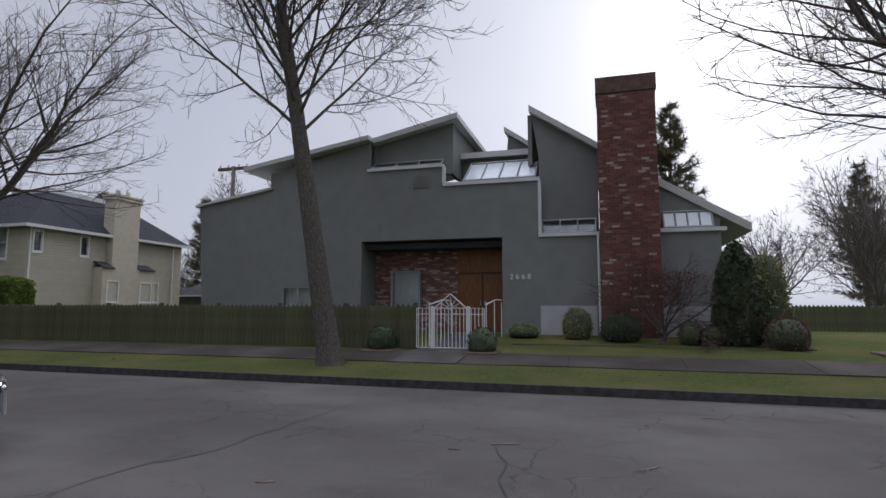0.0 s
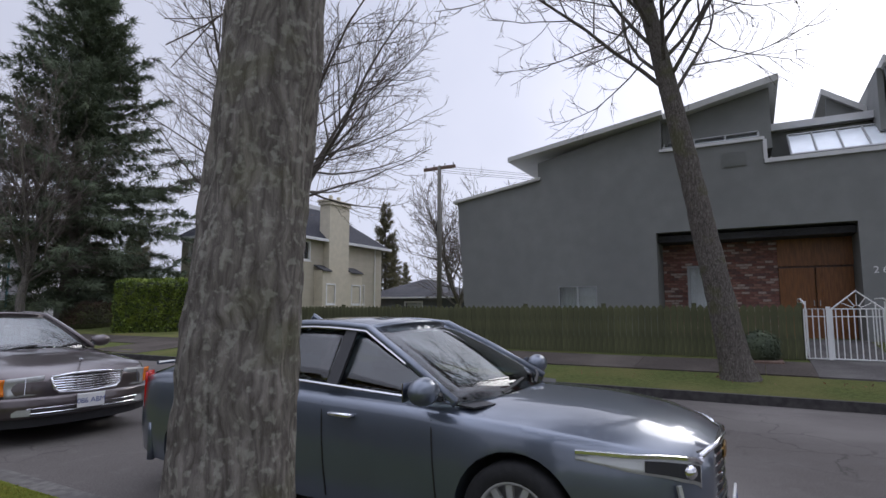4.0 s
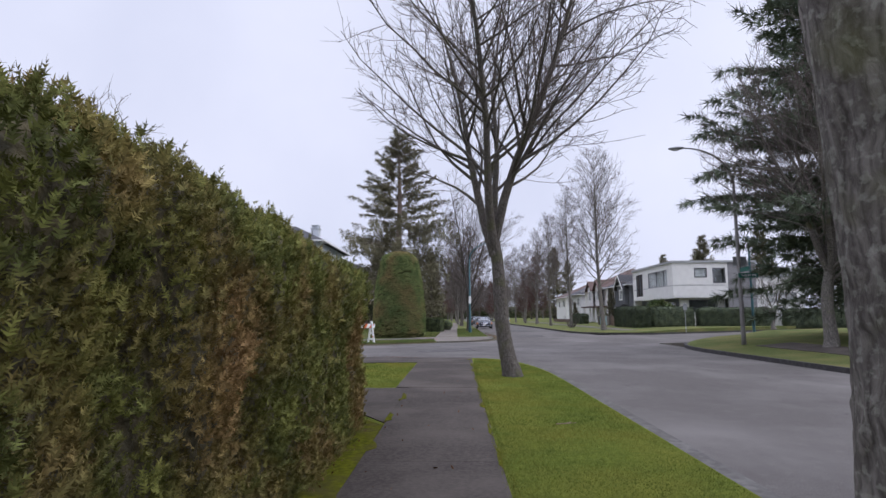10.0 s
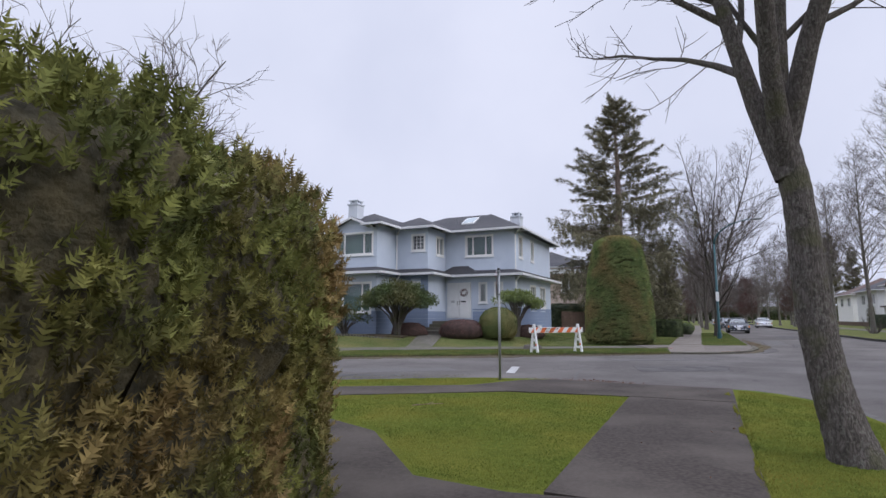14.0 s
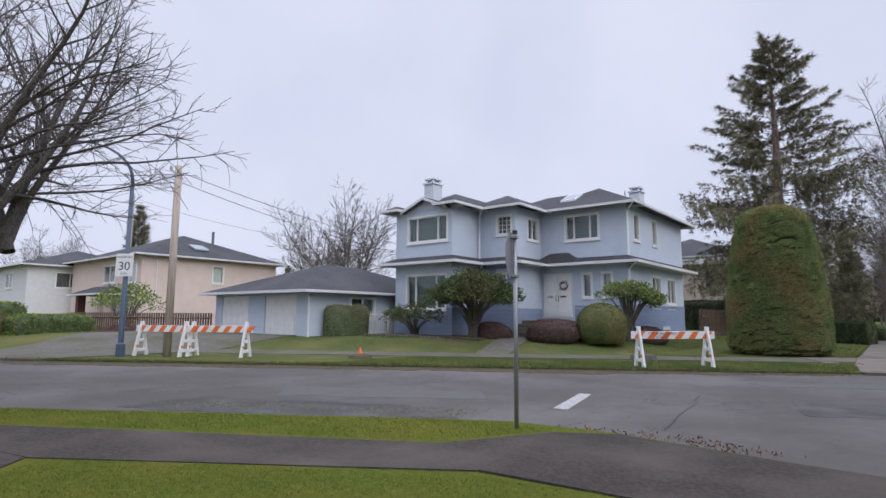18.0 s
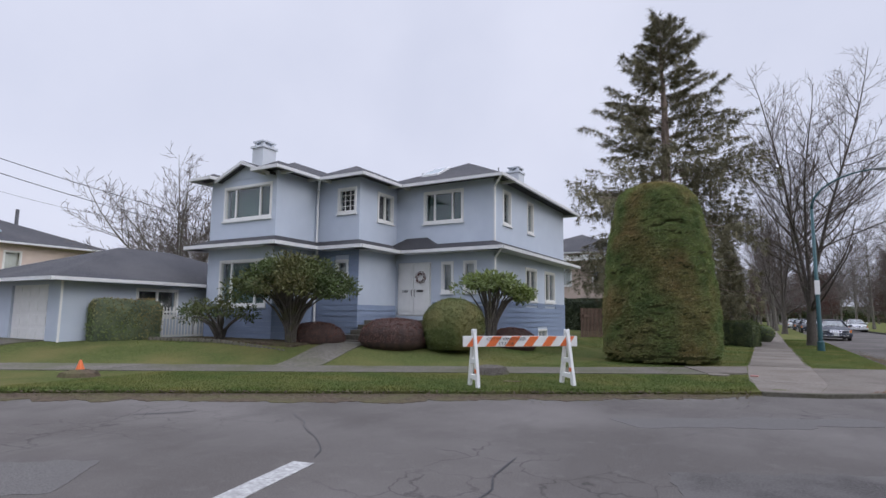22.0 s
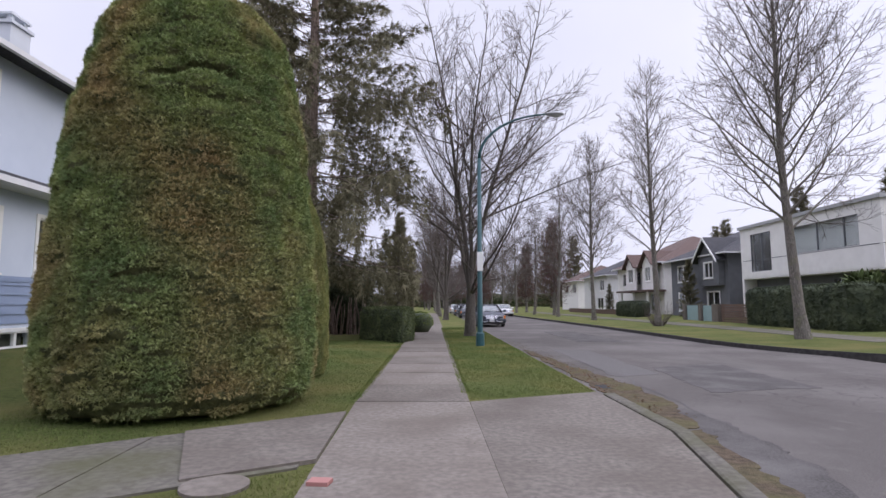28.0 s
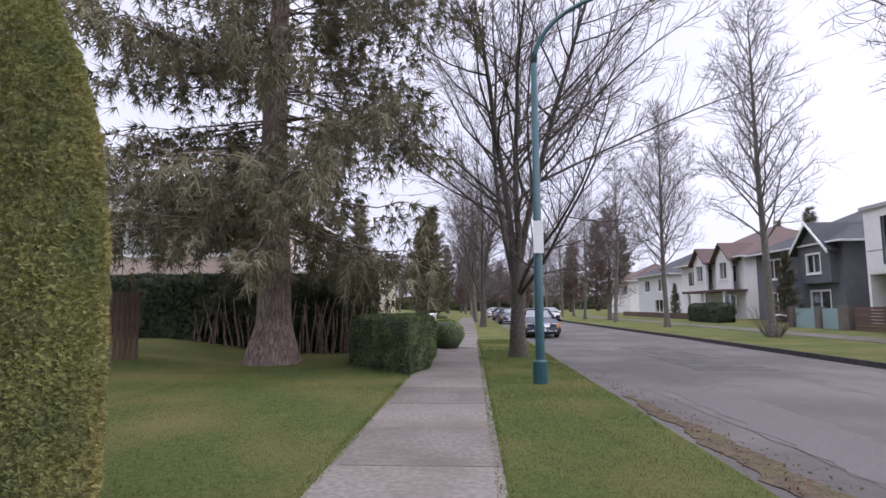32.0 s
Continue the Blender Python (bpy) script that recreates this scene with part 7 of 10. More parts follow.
def again(tree, x, y, z, rz, scale, label=""):
    c = copy_thing(tree, Matrix.Identity(4))
    c.matrix_basis = Matrix.Translation((x, y, z)) @ Matrix.Rotation(radians(rz), 4, "Z") @ Matrix.Scale(scale, 4)
    if label:
        c["label"] = label
    return c


ROW = "street trees"
# street trees of the first block
put(bare_tree("street_tree", "leafless street tree with deeply furrowed lichened bark", 11, 13, 4.0, 4, 22, 0.2, (0.0, 0.05), twigs=0.8, group=ROW, fine=True), 1.28, 0.42)
put(bare_tree("street_tree", "leafless street tree forking low, lichen on its bark", 12, 13.5, 3.5, 2, 17, 0.185, (-0.24, 0.0), group=ROW, low=0, fine=True, stems=((20, 9, 9.5, 0.66, 0.1, 0, 0), (185, 13, 9.0, 0.6, 0.5, 0, 0), (95, 24, 6.0, 0.36, 0.0, 0, 0))), 1.43, 11.1)
tD = put(bare_tree("street_tree", "leaning leafless street tree with a wide vase crown", 23, 13.0, 3.5, 5, 21, 0.2, (-0.5, 0.0), bark=BARKDARK, twigs=1.1, group=ROW, stout=1.25, fine=True, bushy=1.3, low=0), 1.38, 23.35)
put(bare_tree("street_tree", "tall leafless street tree with one leaning trunk", 14, 16.0, 5.6, 58, 8.0, 0.27, (0.0, 1.05), "leader", twigs=1.0, group=ROW, kinks=0.09, bark=BARKDARK, fine=True, thin=0.13), 11.75, -0.66, h_e1(11.75, -0.66))
tB = put(bare_tree("street_tree", "leafless street tree forking into many rising limbs", 15, 13.5, 4.0, 6, 30, 0.25, (0.0, 0.6), twigs=1.05, group=ROW, bark=BARKDARK, fine=True, bushy=1.15, stout=0.85), 12.0, 11.05, h_e1(12, 11))
again(tB, 11.8, -13.2, 0.2, 130, 1.0)
again(tD, 1.3, -12.5, 0.05, 200, 1.0)
# corner trees across the road
put(bare_tree("street_tree", "many-stemmed leafless tree before the cedar", 16, 13.5, 3.2, 6, 24, 0.23, (0.2, 0.0), twigs=1.1, group=ROW), 13.6, 30.2, 0.3)
cedar = put(conifer("cedar", "big dark green cedar with drooping boughs", 31, 21.3, 8.2, 2.2, NEEDLE2, 0.4, 1.9, 0.5, 0.62, 0.75, 10, 0.5, 0.45), 17.2, 33.1, 0.3)
put(bare_tree("small_tree", "small low-forking leafless tree by the hedge", 17, 6.0, 1.6, 4, 32, 0.17, (0.1, 0.1), twigs=1.0), 29.8, 62.8, 0.35)
# street trees of the second block
tE = put(bare_tree("street_tree", "leafless street tree with a straight stem and oval crown", 18, 17.5, 4.2, 52, 6.0, 0.2, (-0.3, 0.1), "leader", twigs=1.0, group=ROW, thin=0.24), 13.45, 60.8, 0.2)
tF = put(bare_tree("street_tree", "slender leafless street tree with a straight stem", 19, 16.5, 4.2, 46, 4.2, 0.18, (-0.2, -0.1), "leader", twigs=1.0, group=ROW, thin=0.24), 13.0, 73.4, 0.2)
tG = put(bare_tree("street_tree", "leafless street tree with twin dark stems", 20, 17.0, 2.6, 4, 15, 0.25, (0.1, 0.0), twigs=1.05, group=ROW, bark=BARKDARK), 1.12, 65.1, 0.06)
for x, y, src, rz, s in ((12.8, 86.0, tE, 80, 0.9), (12.6, 98.5, tF, 150, 0.95), (12.3, 111, tE, 230, 0.85), (12, 124, tF, 20, 0.95), (11.8, 138, tE, 300, 0.9), (11.5, 155, tF, 100, 0.9), (0.6, 90.0, tG, 70, 0.95), (0.3, 104, tE, 30, 0.9), (0.2, 118, tG, 160, 0.9), (0.0, 134, tF, 230, 0.9), (-0.2, 152, tE, 10, 0.9)):
    again(src, x, y, 0.06, rz, s, "leafless street tree further along the road")
# the old pollarded tree beside the side street
heads = []
for hx, hy in ((-0.12, -0.62), (0.1, 0.72), (0.35, 0.1)):
    heads += [(math.degrees(math.atan2(hy, hx)) + k * 57, 12 + 12 * (k % 3), 6.0 - 0.4 * (k % 3), 0.4 - 0.05 * k, -0.38, hx + 0.06 * (k - 1), hy + 0.08 * (k - 1)) for k in range(3)]
arms = [(math.degrees(math.atan2(-0.62, -0.12)), 44, 0.95, 0.82, 0.14, 0, 0), (math.degrees(math.atan2(0.72, 0.1)), 46, 1.06, 0.8, 0.12, 0, 0), (20, 32, 0.8, 0.66, 0.1, 0, 0)]
put(bare_tree("pollard_tree", "old gnarled pollarded tree with knobbly trunk", 21, 9.0, 2.35, 6, 34, 0.3, (0.05, 0.02), twigs=1.15, bark=BARKDARK, kinks=0.03, droop=0.3, burls=0.1, low=0, stems=arms + heads, bushy=1.35), -13.05, 24.5, 0.05)
# conifers and bare trees behind the houses
spruce = put(conifer("spruce", "tall ragged spruce with bare lower boughs", 32, 19.8, 7.3, 3.9, NEEDLE, 0.45, 1.3, 0.5, 0.44, 0.72, 9, 0.62, 0.6, SPRUCEBARK, 0.12, hang=4), -5.66, 63.0, 0.06)
back_c = put(conifer("conifer", "dark conifer behind the houses", 33, 12.5, 2.6, 1.0, NEEDLE, 0.2, 1.6, 0.25, 0.6, 0.8, 8, 0.5, 0.2), 47.5, 32.5, 0.1)
for x, y, rz, s in ((36, -10.9, 10, 1.12), (42, 40, 60, 1.0), (60, -30, 70, 1.2), (-40, 66, 0, 0.75), (-26, 74, 40, 0.9), (-66, 49, 20, 1.08), (40, 100, 90, 1.15), (47, 96, 130, 1.25), (38, 112, 50, 1.0), (48, 78, 150, 1.0), (52, 82, 15, 1.2), (-13, 98, 15, 0.9), (-5.5, 122, 80, 1.2), (-18, 135, 5, 1.5), (-10, 150, 200, 1.3), (-4, 96, 190, 0.8), (30, 160, 60, 1.3), (22, 175, 0, 1.2), (-6, 180, 0, 1.3), (21.5, 87.5, 33, 0.42), (20.0, 104.5, 10, 0.3)):
    again(back_c, x, y, 0.1, rz, s)
round_t = put(bare_tree("bare_tree", "round-headed leafless tree behind the garage", 22, 12.0, 2.2, 8, 30, 0.24, (0, 0), twigs=0.75, thick=0.014), -31.7, 50.0, 0.1, 0, 0.92)
for x, y, rz, s in ((34.5, 17.0, 40, 0.95), (38, -22, 20, 0.9), (48, -26, 80, 1.0), (58, -22, 10, 0.9), (44, -34, 130, 1.0), (70, -40, 200, 1.1), (62, 75, 30, 0.9), (40, 70, 90, 0.9), (70, 60, 160, 1.0), (-14, 118, 10, 0.8), (-48, 60, 140, 0.9), (22, 190, 30, 1.1), (2, 185, 80, 1.1), (12, 210, 120, 1.2), (-8, 205, 10, 1.1), (30, 205, 10, 1.1), (18, 230, 70, 1.3), (4, 235, 200, 1.3), (-70, 20, 20, 1.1), (-62, 5, 70, 1.0), (-16, 170, 20, 1.2)):
    again(round_t, x, y, 0.1, rz, s, "leafless tree in the distance")
hornbeam = put(bare_tree("hornbeam", "dense reddish-brown columnar tree by the road", 24, 11.5, 1.2, 70, 2.9, 0.2, (0, 0), "leader", twigs=1.5, twigmat=REDTWIG, thick=0.011), 13.6, 104.5, 0.2)
again(hornbeam, 14.2, 128, 0.2, 100, 0.95)

# ---------- hedges
hedge_foot = [(-1.47, 3.0), (-1.43, 10.0), (-1.42, 16.6), (-1.46, 17.4), (-1.78, 18.4), (-2.55, 19.5), (-3.6, 20.6), (-5.2, 21.3), (-7.0, 22.35), (-7.6, 21.6), (-6.0, 20.4), (-4.2, 19.4), (-3.4, 18.0), (-3.2, 16.0), (-3.1, 3.0)]
hedge_body = blockish(hedge_foot, 0.05, 2.22, 0.16, 0.1, 3, furrow=0.16)
for v in hedge_body.verts:
    v.co.z *= 1 - 0.07 * step01(12.5, 16.5, v.co.y)
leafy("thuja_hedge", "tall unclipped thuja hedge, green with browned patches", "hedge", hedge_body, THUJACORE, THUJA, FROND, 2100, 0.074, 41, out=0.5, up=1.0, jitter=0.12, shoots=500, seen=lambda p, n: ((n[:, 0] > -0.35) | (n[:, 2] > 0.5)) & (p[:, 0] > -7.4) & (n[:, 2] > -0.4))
prof = [(1.62, 0.14), (1.77, 0.35), (1.8, 0.8), (1.76, 1.6), (1.7, 2.3), (1.63, 3.2), (1.55, 3.95), (1.39, 4.8), (1.27, 5.3), (1.12, 5.6), (0.95, 5.78), (0.6, 5.92), (0.2, 5.98)]
def topiary_split(a, z):
    """How deep the dark horizontal gap in the big topiary is at an angle and height."""
    a = math.degrees(a) % 360
    line = 4.42 + 0.1 * math.sin(a * 0.11) + 0.09 * noise.noise((a * 0.09, 3.1, 0))
    side = max(0.0, 1 - abs(a - 292) / 24)
    high = max(0.0, 1 - abs(z - 5.12 - 0.06 * math.sin(a * 0.2)) / 0.05) * max(0.0, 1 - abs(a - 285) / 14) * 0.8
    return max(max(0.0, 1 - abs(z - line) / 0.085) * min(1.0, side * 2), high)


def outside_split(p, n):
    keep = p[:, 1] < 49.3
    ang = np.arctan2(p[:, 1] - 48.3, p[:, 0] + 4.07)
    hit = np.array([k and topiary_split(a_, z_) > 0.25 for k, a_, z_ in zip(keep & (p[:, 2] > 4.1) & (p[:, 2] < 5.3), ang, p[:, 2])])
    return keep & ~hit


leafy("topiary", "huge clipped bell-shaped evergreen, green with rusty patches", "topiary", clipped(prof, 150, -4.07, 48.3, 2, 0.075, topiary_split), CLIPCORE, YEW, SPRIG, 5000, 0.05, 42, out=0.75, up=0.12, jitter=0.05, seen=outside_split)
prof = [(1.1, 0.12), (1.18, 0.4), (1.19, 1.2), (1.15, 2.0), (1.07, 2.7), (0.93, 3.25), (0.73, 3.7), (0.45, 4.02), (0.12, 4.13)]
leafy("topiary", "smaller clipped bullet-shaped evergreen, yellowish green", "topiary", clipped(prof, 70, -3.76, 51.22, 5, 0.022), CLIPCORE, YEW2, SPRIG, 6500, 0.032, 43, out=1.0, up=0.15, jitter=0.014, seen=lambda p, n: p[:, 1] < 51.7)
leafy("laurel_hedge", "clipped bright green laurel hedge behind the verge", "hedge", blockish([(14.9, 24.6), (17.7, 18.95), (20.4, 19.8), (17.4, 26.2)], 0.3, 2.75, 0.4, 0.1, 9), DARKHEDGE, LAUREL, LEAF, 420, 0.14, 44, out=0.6, up=0.25)
leafy("azalea", "broad dark mound of reddish evergreen under the cedar", "shrub", turned([(0.85, 0.25), (1.05, 0.7), (0.98, 1.25), (0.66, 1.75), (0.15, 1.95)], 26, 17.6, 30.0, 0.16, 6, 2.0, 1.7), CLIPCORE, UNDERSHRUB, TUFT, 420, 0.11, 59, out=0.7)
leafy("hedge", "low clipped evergreen hedge beside the footpath", "hedge", blockish([(-3.4, 62.6), (-1.62, 60.5), (-1.3, 61.6), (-1.4, 66.0), (-3.3, 66.0)], 0.05, 1.3, 0.35, 0.05, 4), DARKHEDGE, BOXLEAF, TUFT, 900, 0.06, 45, out=0.9)
leafy("shrub", "small rounded green shrub beside the footpath", "shrub", turned([(0.4, 0.05), (0.62, 0.4), (0.6, 0.75), (0.35, 1.0), (0.1, 1.05)], 18, -1.15, 68.6, 0.08, 4), DARKHEDGE, LAUREL, TUFT, 400, 0.07, 46)
leafy("tall_hedge", "tall dark green hedge across the garden", "hedge", blockish([(-14.5, 66.5), (-9.0, 66.3), (-5.0, 66.6), (-3.6, 66.8), (-3.6, 68.0), (-14.5, 68.0)], 0.05, 2.65, 0.5, 0.1, 6), DARKHEDGE, DARKHEDGE, SPRAY, 240, 0.13, 47, out=0.6)
for poly, z1, lab in (([(17.2, 63.6), (18.4, 63.0), (18.6, 71.6), (17.4, 71.6)], 2.35, "dark clipped hedge before the white house"), ([(18.9, 63.6), (23.6, 65.6), (23.3, 66.4), (18.7, 64.6)], 2.3, "dark hedge around the corner garden"), ([(24.3, 65.7), (31.6, 66.2), (31.4, 67.0), (24.2, 66.6)], 2.25, "dark rounded hedge by the side street"), ([(33.2, 66.2), (41, 67.6), (40.8, 68.4), (33.0, 67.0)], 2.1, "dark hedge beyond the garden wall"), ([(17.4, 89.0), (18.6, 89.0), (18.8, 95), (17.6, 95)], 1.7, "dark hedge before the grey house")):
    leafy("hedge", lab, "hedge", blockish(poly, 0.25, z1, 0.6, 0.1, z1), DARKHEDGE, DARKHEDGE, TUFT, 220, 0.11, int(poly[0][1] * 10), out=0.9)
leafy("hedge", "clipped rectangular green hedge beside the garage", "hedge", blockish([(-20.4, 38.7), (-19.9, 38.7), (-19.9, 41.0), (-20.4, 41.0)], 0.3, 1.95, 0.35, 0.03, 8), DARKHEDGE, YEW, TUFT, 350, 0.07, 48, out=0.9)
leafy("hedge", "bright clipped hedge by the lane", "hedge", blockish([(-31.5, 30.2), (-32.9, 33.8), (-33.8, 33.4), (-32.4, 29.8)], 0.1, 1.35, 0.5, 0.06, 8), DARKHEDGE, LAUREL, LEAF, 260, 0.11, 49, out=0.8)
leafy("hedge", "taller bright hedge behind the board fence", "hedge", blockish([(-30.2, 25.0), (-34.6, 31.2), (-35.4, 30.6), (-31.0, 24.4)], 0.1, 1.95, 0.5, 0.08, 5), DARKHEDGE, LAUREL, LEAF, 200, 0.12, 57, out=0.8)
leafy("low_shrub", "low reddish heather mound by the lane", "shrub", turned([(0.7, 0.1), (0.95, 0.3), (0.8, 0.6), (0.4, 0.8), (0.1, 0.84)], 20, -32.6, 34.9, 0.08, 3, 1.1, 1.4), AZALEACORE, REDSHRUB, TUFT, 600, 0.06, 58)
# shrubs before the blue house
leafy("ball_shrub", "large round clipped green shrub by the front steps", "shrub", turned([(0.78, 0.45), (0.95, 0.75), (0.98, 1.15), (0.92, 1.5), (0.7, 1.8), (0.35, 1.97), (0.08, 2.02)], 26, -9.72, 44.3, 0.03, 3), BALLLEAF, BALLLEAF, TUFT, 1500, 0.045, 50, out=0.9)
leafy("low_shrub", "low dome of clipped brownish heather by the wall", "shrub", turned([(0.75, 0.3), (0.9, 0.5), (0.78, 0.8), (0.45, 1.0), (0.1, 1.06)], 22, -8.9, 47.2, 0.06, 3), AZALEACORE, REDSHRUB, TUFT, 1000, 0.045, 51)
leafy("azalea", "reddish-brown clipped azalea beside the steps", "shrub", turned([(0.8, 0.4), (1.0, 0.65), (0.92, 1.05), (0.6, 1.3), (0.15, 1.36)], 22, -11.5, 43.6, 0.08, 5, 1.25), AZALEACORE, REDSHRUB, TUFT, 1000, 0.045, 52)
leafy("azalea", "reddish-brown azalea with white lamps beside it", "shrub", turned([(0.6, 0.4), (0.85, 0.6), (0.75, 0.95), (0.45, 1.15), (0.1, 1.2)], 22, -14.3, 43.0, 0.08, 8, 1.2), AZALEACORE, REDSHRUB, TUFT, 1000, 0.045, 53)


def leafy_tree(name, label, x, y, z, seed, trunk_h, crown_r, crown_h, lobes, leafmat, dens, size):
    """A small broadleaf evergreen: crooked stems and lobes of single leaves with gaps."""
    rng = np.random.default_rng(seed)
    th = thing(name, None, label, "small tree")
    w = Wood()
    P_, N_ = [], []
    for k in range(lobes):
        az = rng.uniform(0, 6.28)
        r = crown_r * math.sqrt(rng.uniform(0.02, 0.85))
        c = np.array([x + r * math.cos(az), y + r * math.sin(az), z + trunk_h + crown_h * (0.22 + 0.62 * (1 - (r / crown_r) ** 2)) * rng.uniform(0.75, 1.05)])
        mid = np.array([x + 0.12 * r * math.cos(az), y + 0.12 * r * math.sin(az), z + trunk_h * 1.15])
        base = np.array([x + rng.uniform(-0.12, 0.12), y + rng.uniform(-0.12, 0.12), z - 0.1])
        ts = np.linspace(0, 1, 7)[:, None]
        pts = (1 - ts) ** 2 * base + 2 * ts * (1 - ts) * mid + ts ** 2 * c + rng.normal(0, 0.03, (7, 3)) * (ts * (1 - ts) * 4)
        w = Wood()
        w.add(pts, np.linspace(0.06, 0.012, 7), 6)
        part("stem", w.mesh("stem"), BARKDARK, th, smooth=True)
        n = int(dens * rng.uniform(0.7, 1.3))
        dv = rng.normal(0, 1, (n, 3))
        dv /= np.linalg.norm(dv, axis=1, keepdims=True)
        lr = crown_r * 0.34
        P_.append(c + dv * np.array([lr, lr, lr * 0.55]) * rng.uniform(0.45, 1.0, (n, 1)))
        N_.append(dv + np.array([0, 0, 0.1]) + rng.normal(0, 0.5, (n, 3)))
    P_, N_ = np.concatenate(P_), np.concatenate(N_)
    v, f = scatter(*LEAF, P_, N_, rng.uniform(0.7, 1.25, len(P_)) * size, rng)
    part("foliage", raw("foliage", v, f), leafmat, th)
    return th


leafy_tree("rhododendron", "large spreading rhododendron with olive and russet leaves", -14.5, 42.0, 0.5, 61, 1.25, 1.85, 1.75, 48, RHODO, 250, 0.125)
leafy_tree("rhododendron", "small umbrella-shaped evergreen by the house corner", -9.3, 46.2, 0.4, 62, 1.4, 1.3, 1.4, 28, OLIVELEAF, 150, 0.12)
leafy_tree("shrub", "low spreading dark evergreen under the window", -17.6, 41.7, 0.5, 63, 0.6, 1.35, 1.15, 18, RHODO, 90, 0.12)
leafy_tree("rhododendron", "glossy rhododendron rising behind the hedge", -4.6, 20.2, 0.05, 64, 2.0, 1.1, 1.5, 16, LAUREL, 80, 0.17)
leafy_tree("shrub", "broad green shrub before the peach house", -36.9, 36.9, 0.2, 65, 1.2, 1.8, 2.1, 18, LAUREL, 90, 0.16)
leafy_tree("palm_shrub", "spiky green palm in the white house garden", 20.4, 66.3, 0.3, 66, 1.4, 1.1, 1.2, 14, RHODO, 60, 0.45)
# shrubs before the dark house
leafy("yew", "dark upright evergreen at the house corner", "shrub", turned([(0.35, 0.4), (0.54, 0.9), (0.56, 1.7), (0.42, 2.6), (0.2, 3.1), (0.05, 3.3)], 22, 16.8, -10.2, 0.12, 3), DARKHEDGE, DARKHEDGE, SPRAY, 420, 0.12, 54)
leafy("shrub", "loose green evergreen beside the yew", "shrub", turned([(0.3, 0.5), (0.48, 1.2), (0.46, 2.2), (0.28, 2.8), (0.08, 3.0)], 20, 17.6, -11.15, 0.16, 7), DARKHEDGE, YEW, LEAF, 260, 0.11, 55)
for x, y, r, h_, m_, lab in ((17.4, -5.95, 0.42, 0.9, YEW, "small round green shrub by the wall"), (17.1, -7.2, 0.55, 0.8, DARKHEDGE, "dark low shrub below the chimney"), (16.7, -9.0, 0.3, 0.55, DARKHEDGE, "small ball of dark clipped box"), (16.6, -9.5, 0.28, 0.5, DARKHEDGE, "small ball of dark clipped box"), (16.2, -11.2, 0.5, 0.75, REDSHRUB, "low reddish shrub at the bed's edge"), (14.0, -1.0, 0.38, 0.6, DARKHEDGE, "small dark shrub in a planter by the gate"), (14.0, -3.75, 0.36, 0.6, DARKHEDGE, "small dark shrub in a planter by the gate"), (17.6, -4.3, 0.5, 0.35, YEW, "ground cover under the window"), (14.5, -13.8, 0.8, 0.7, YEW, "low green shrubs in a raised bed")):
    z0 = h_e1(x, y)
    leafy("shrub", lab, "shrub", turned([(r * 0.8, z0), (r, z0 + h_ * 0.35), (r * 0.9, z0 + h_ * 0.7), (r * 0.5, z0 + h_ * 0.95), (r * 0.12, z0 + h_)], 16, x, y, 0.1, x), DARKHEDGE, m_, TUFT, 420, 0.07, int(x * 31 + y * 7) % 9999 + 100)
put(bare_tree("japanese_maple", "low spreading leafless dark red maple by the chimney", 25, 2.6, 0.6, 6, 52, 0.07, (0.1, 0.0), twigs=2.4, bark=BARKDARK, twigmat=REDTWIG, droop=0.35), 16.7, -8.3, h_e1(16.7, -8.3))

# ================= cars =================
def lathe_y(profile, n=28):
    """A turned body about the y axis from (radius, y) pairs."""
    bm = bmesh.new()
    rings = [[bm.verts.new((r * math.cos(2 * math.pi * k / n), y, r * math.sin(2 * math.pi * k / n))) for k in range(n)] for r, y in profile]
    for a, b in zip(rings, rings[1:]):
        for k in range(n):
            bm.faces.new((a[k], a[(k + 1) % n], b[(k + 1) % n], b[k]))
    bmesh.ops.recalc_face_normals(bm, faces=bm.faces)
    return bm


def grid_sheet(fn, nu, nv, thick=0.0):
    """A curved sheet: fn(u, v) over the unit square."""
    bm = bmesh.new()
    vs = [[bm.verts.new(fn(i / nu, j / nv)) for j in range(nv + 1)] for i in range(nu + 1)]
    for i in range(nu):
        for j in range(nv):
            bm.faces.new((vs[i][j], vs[i + 1][j], vs[i + 1][j + 1], vs[i][j + 1]))
    bmesh.ops.recalc_face_normals(bm, faces=bm.faces)
    if thick:
        bmesh.ops.solidify(bm, geom=bm.faces[:], thickness=thick)
    return bm


def lerp_table(tab, x):
    return [float(np.interp(x, [r[0] for r in tab], [r[k] for r in tab])) for k in range(1, len(tab[0]))]


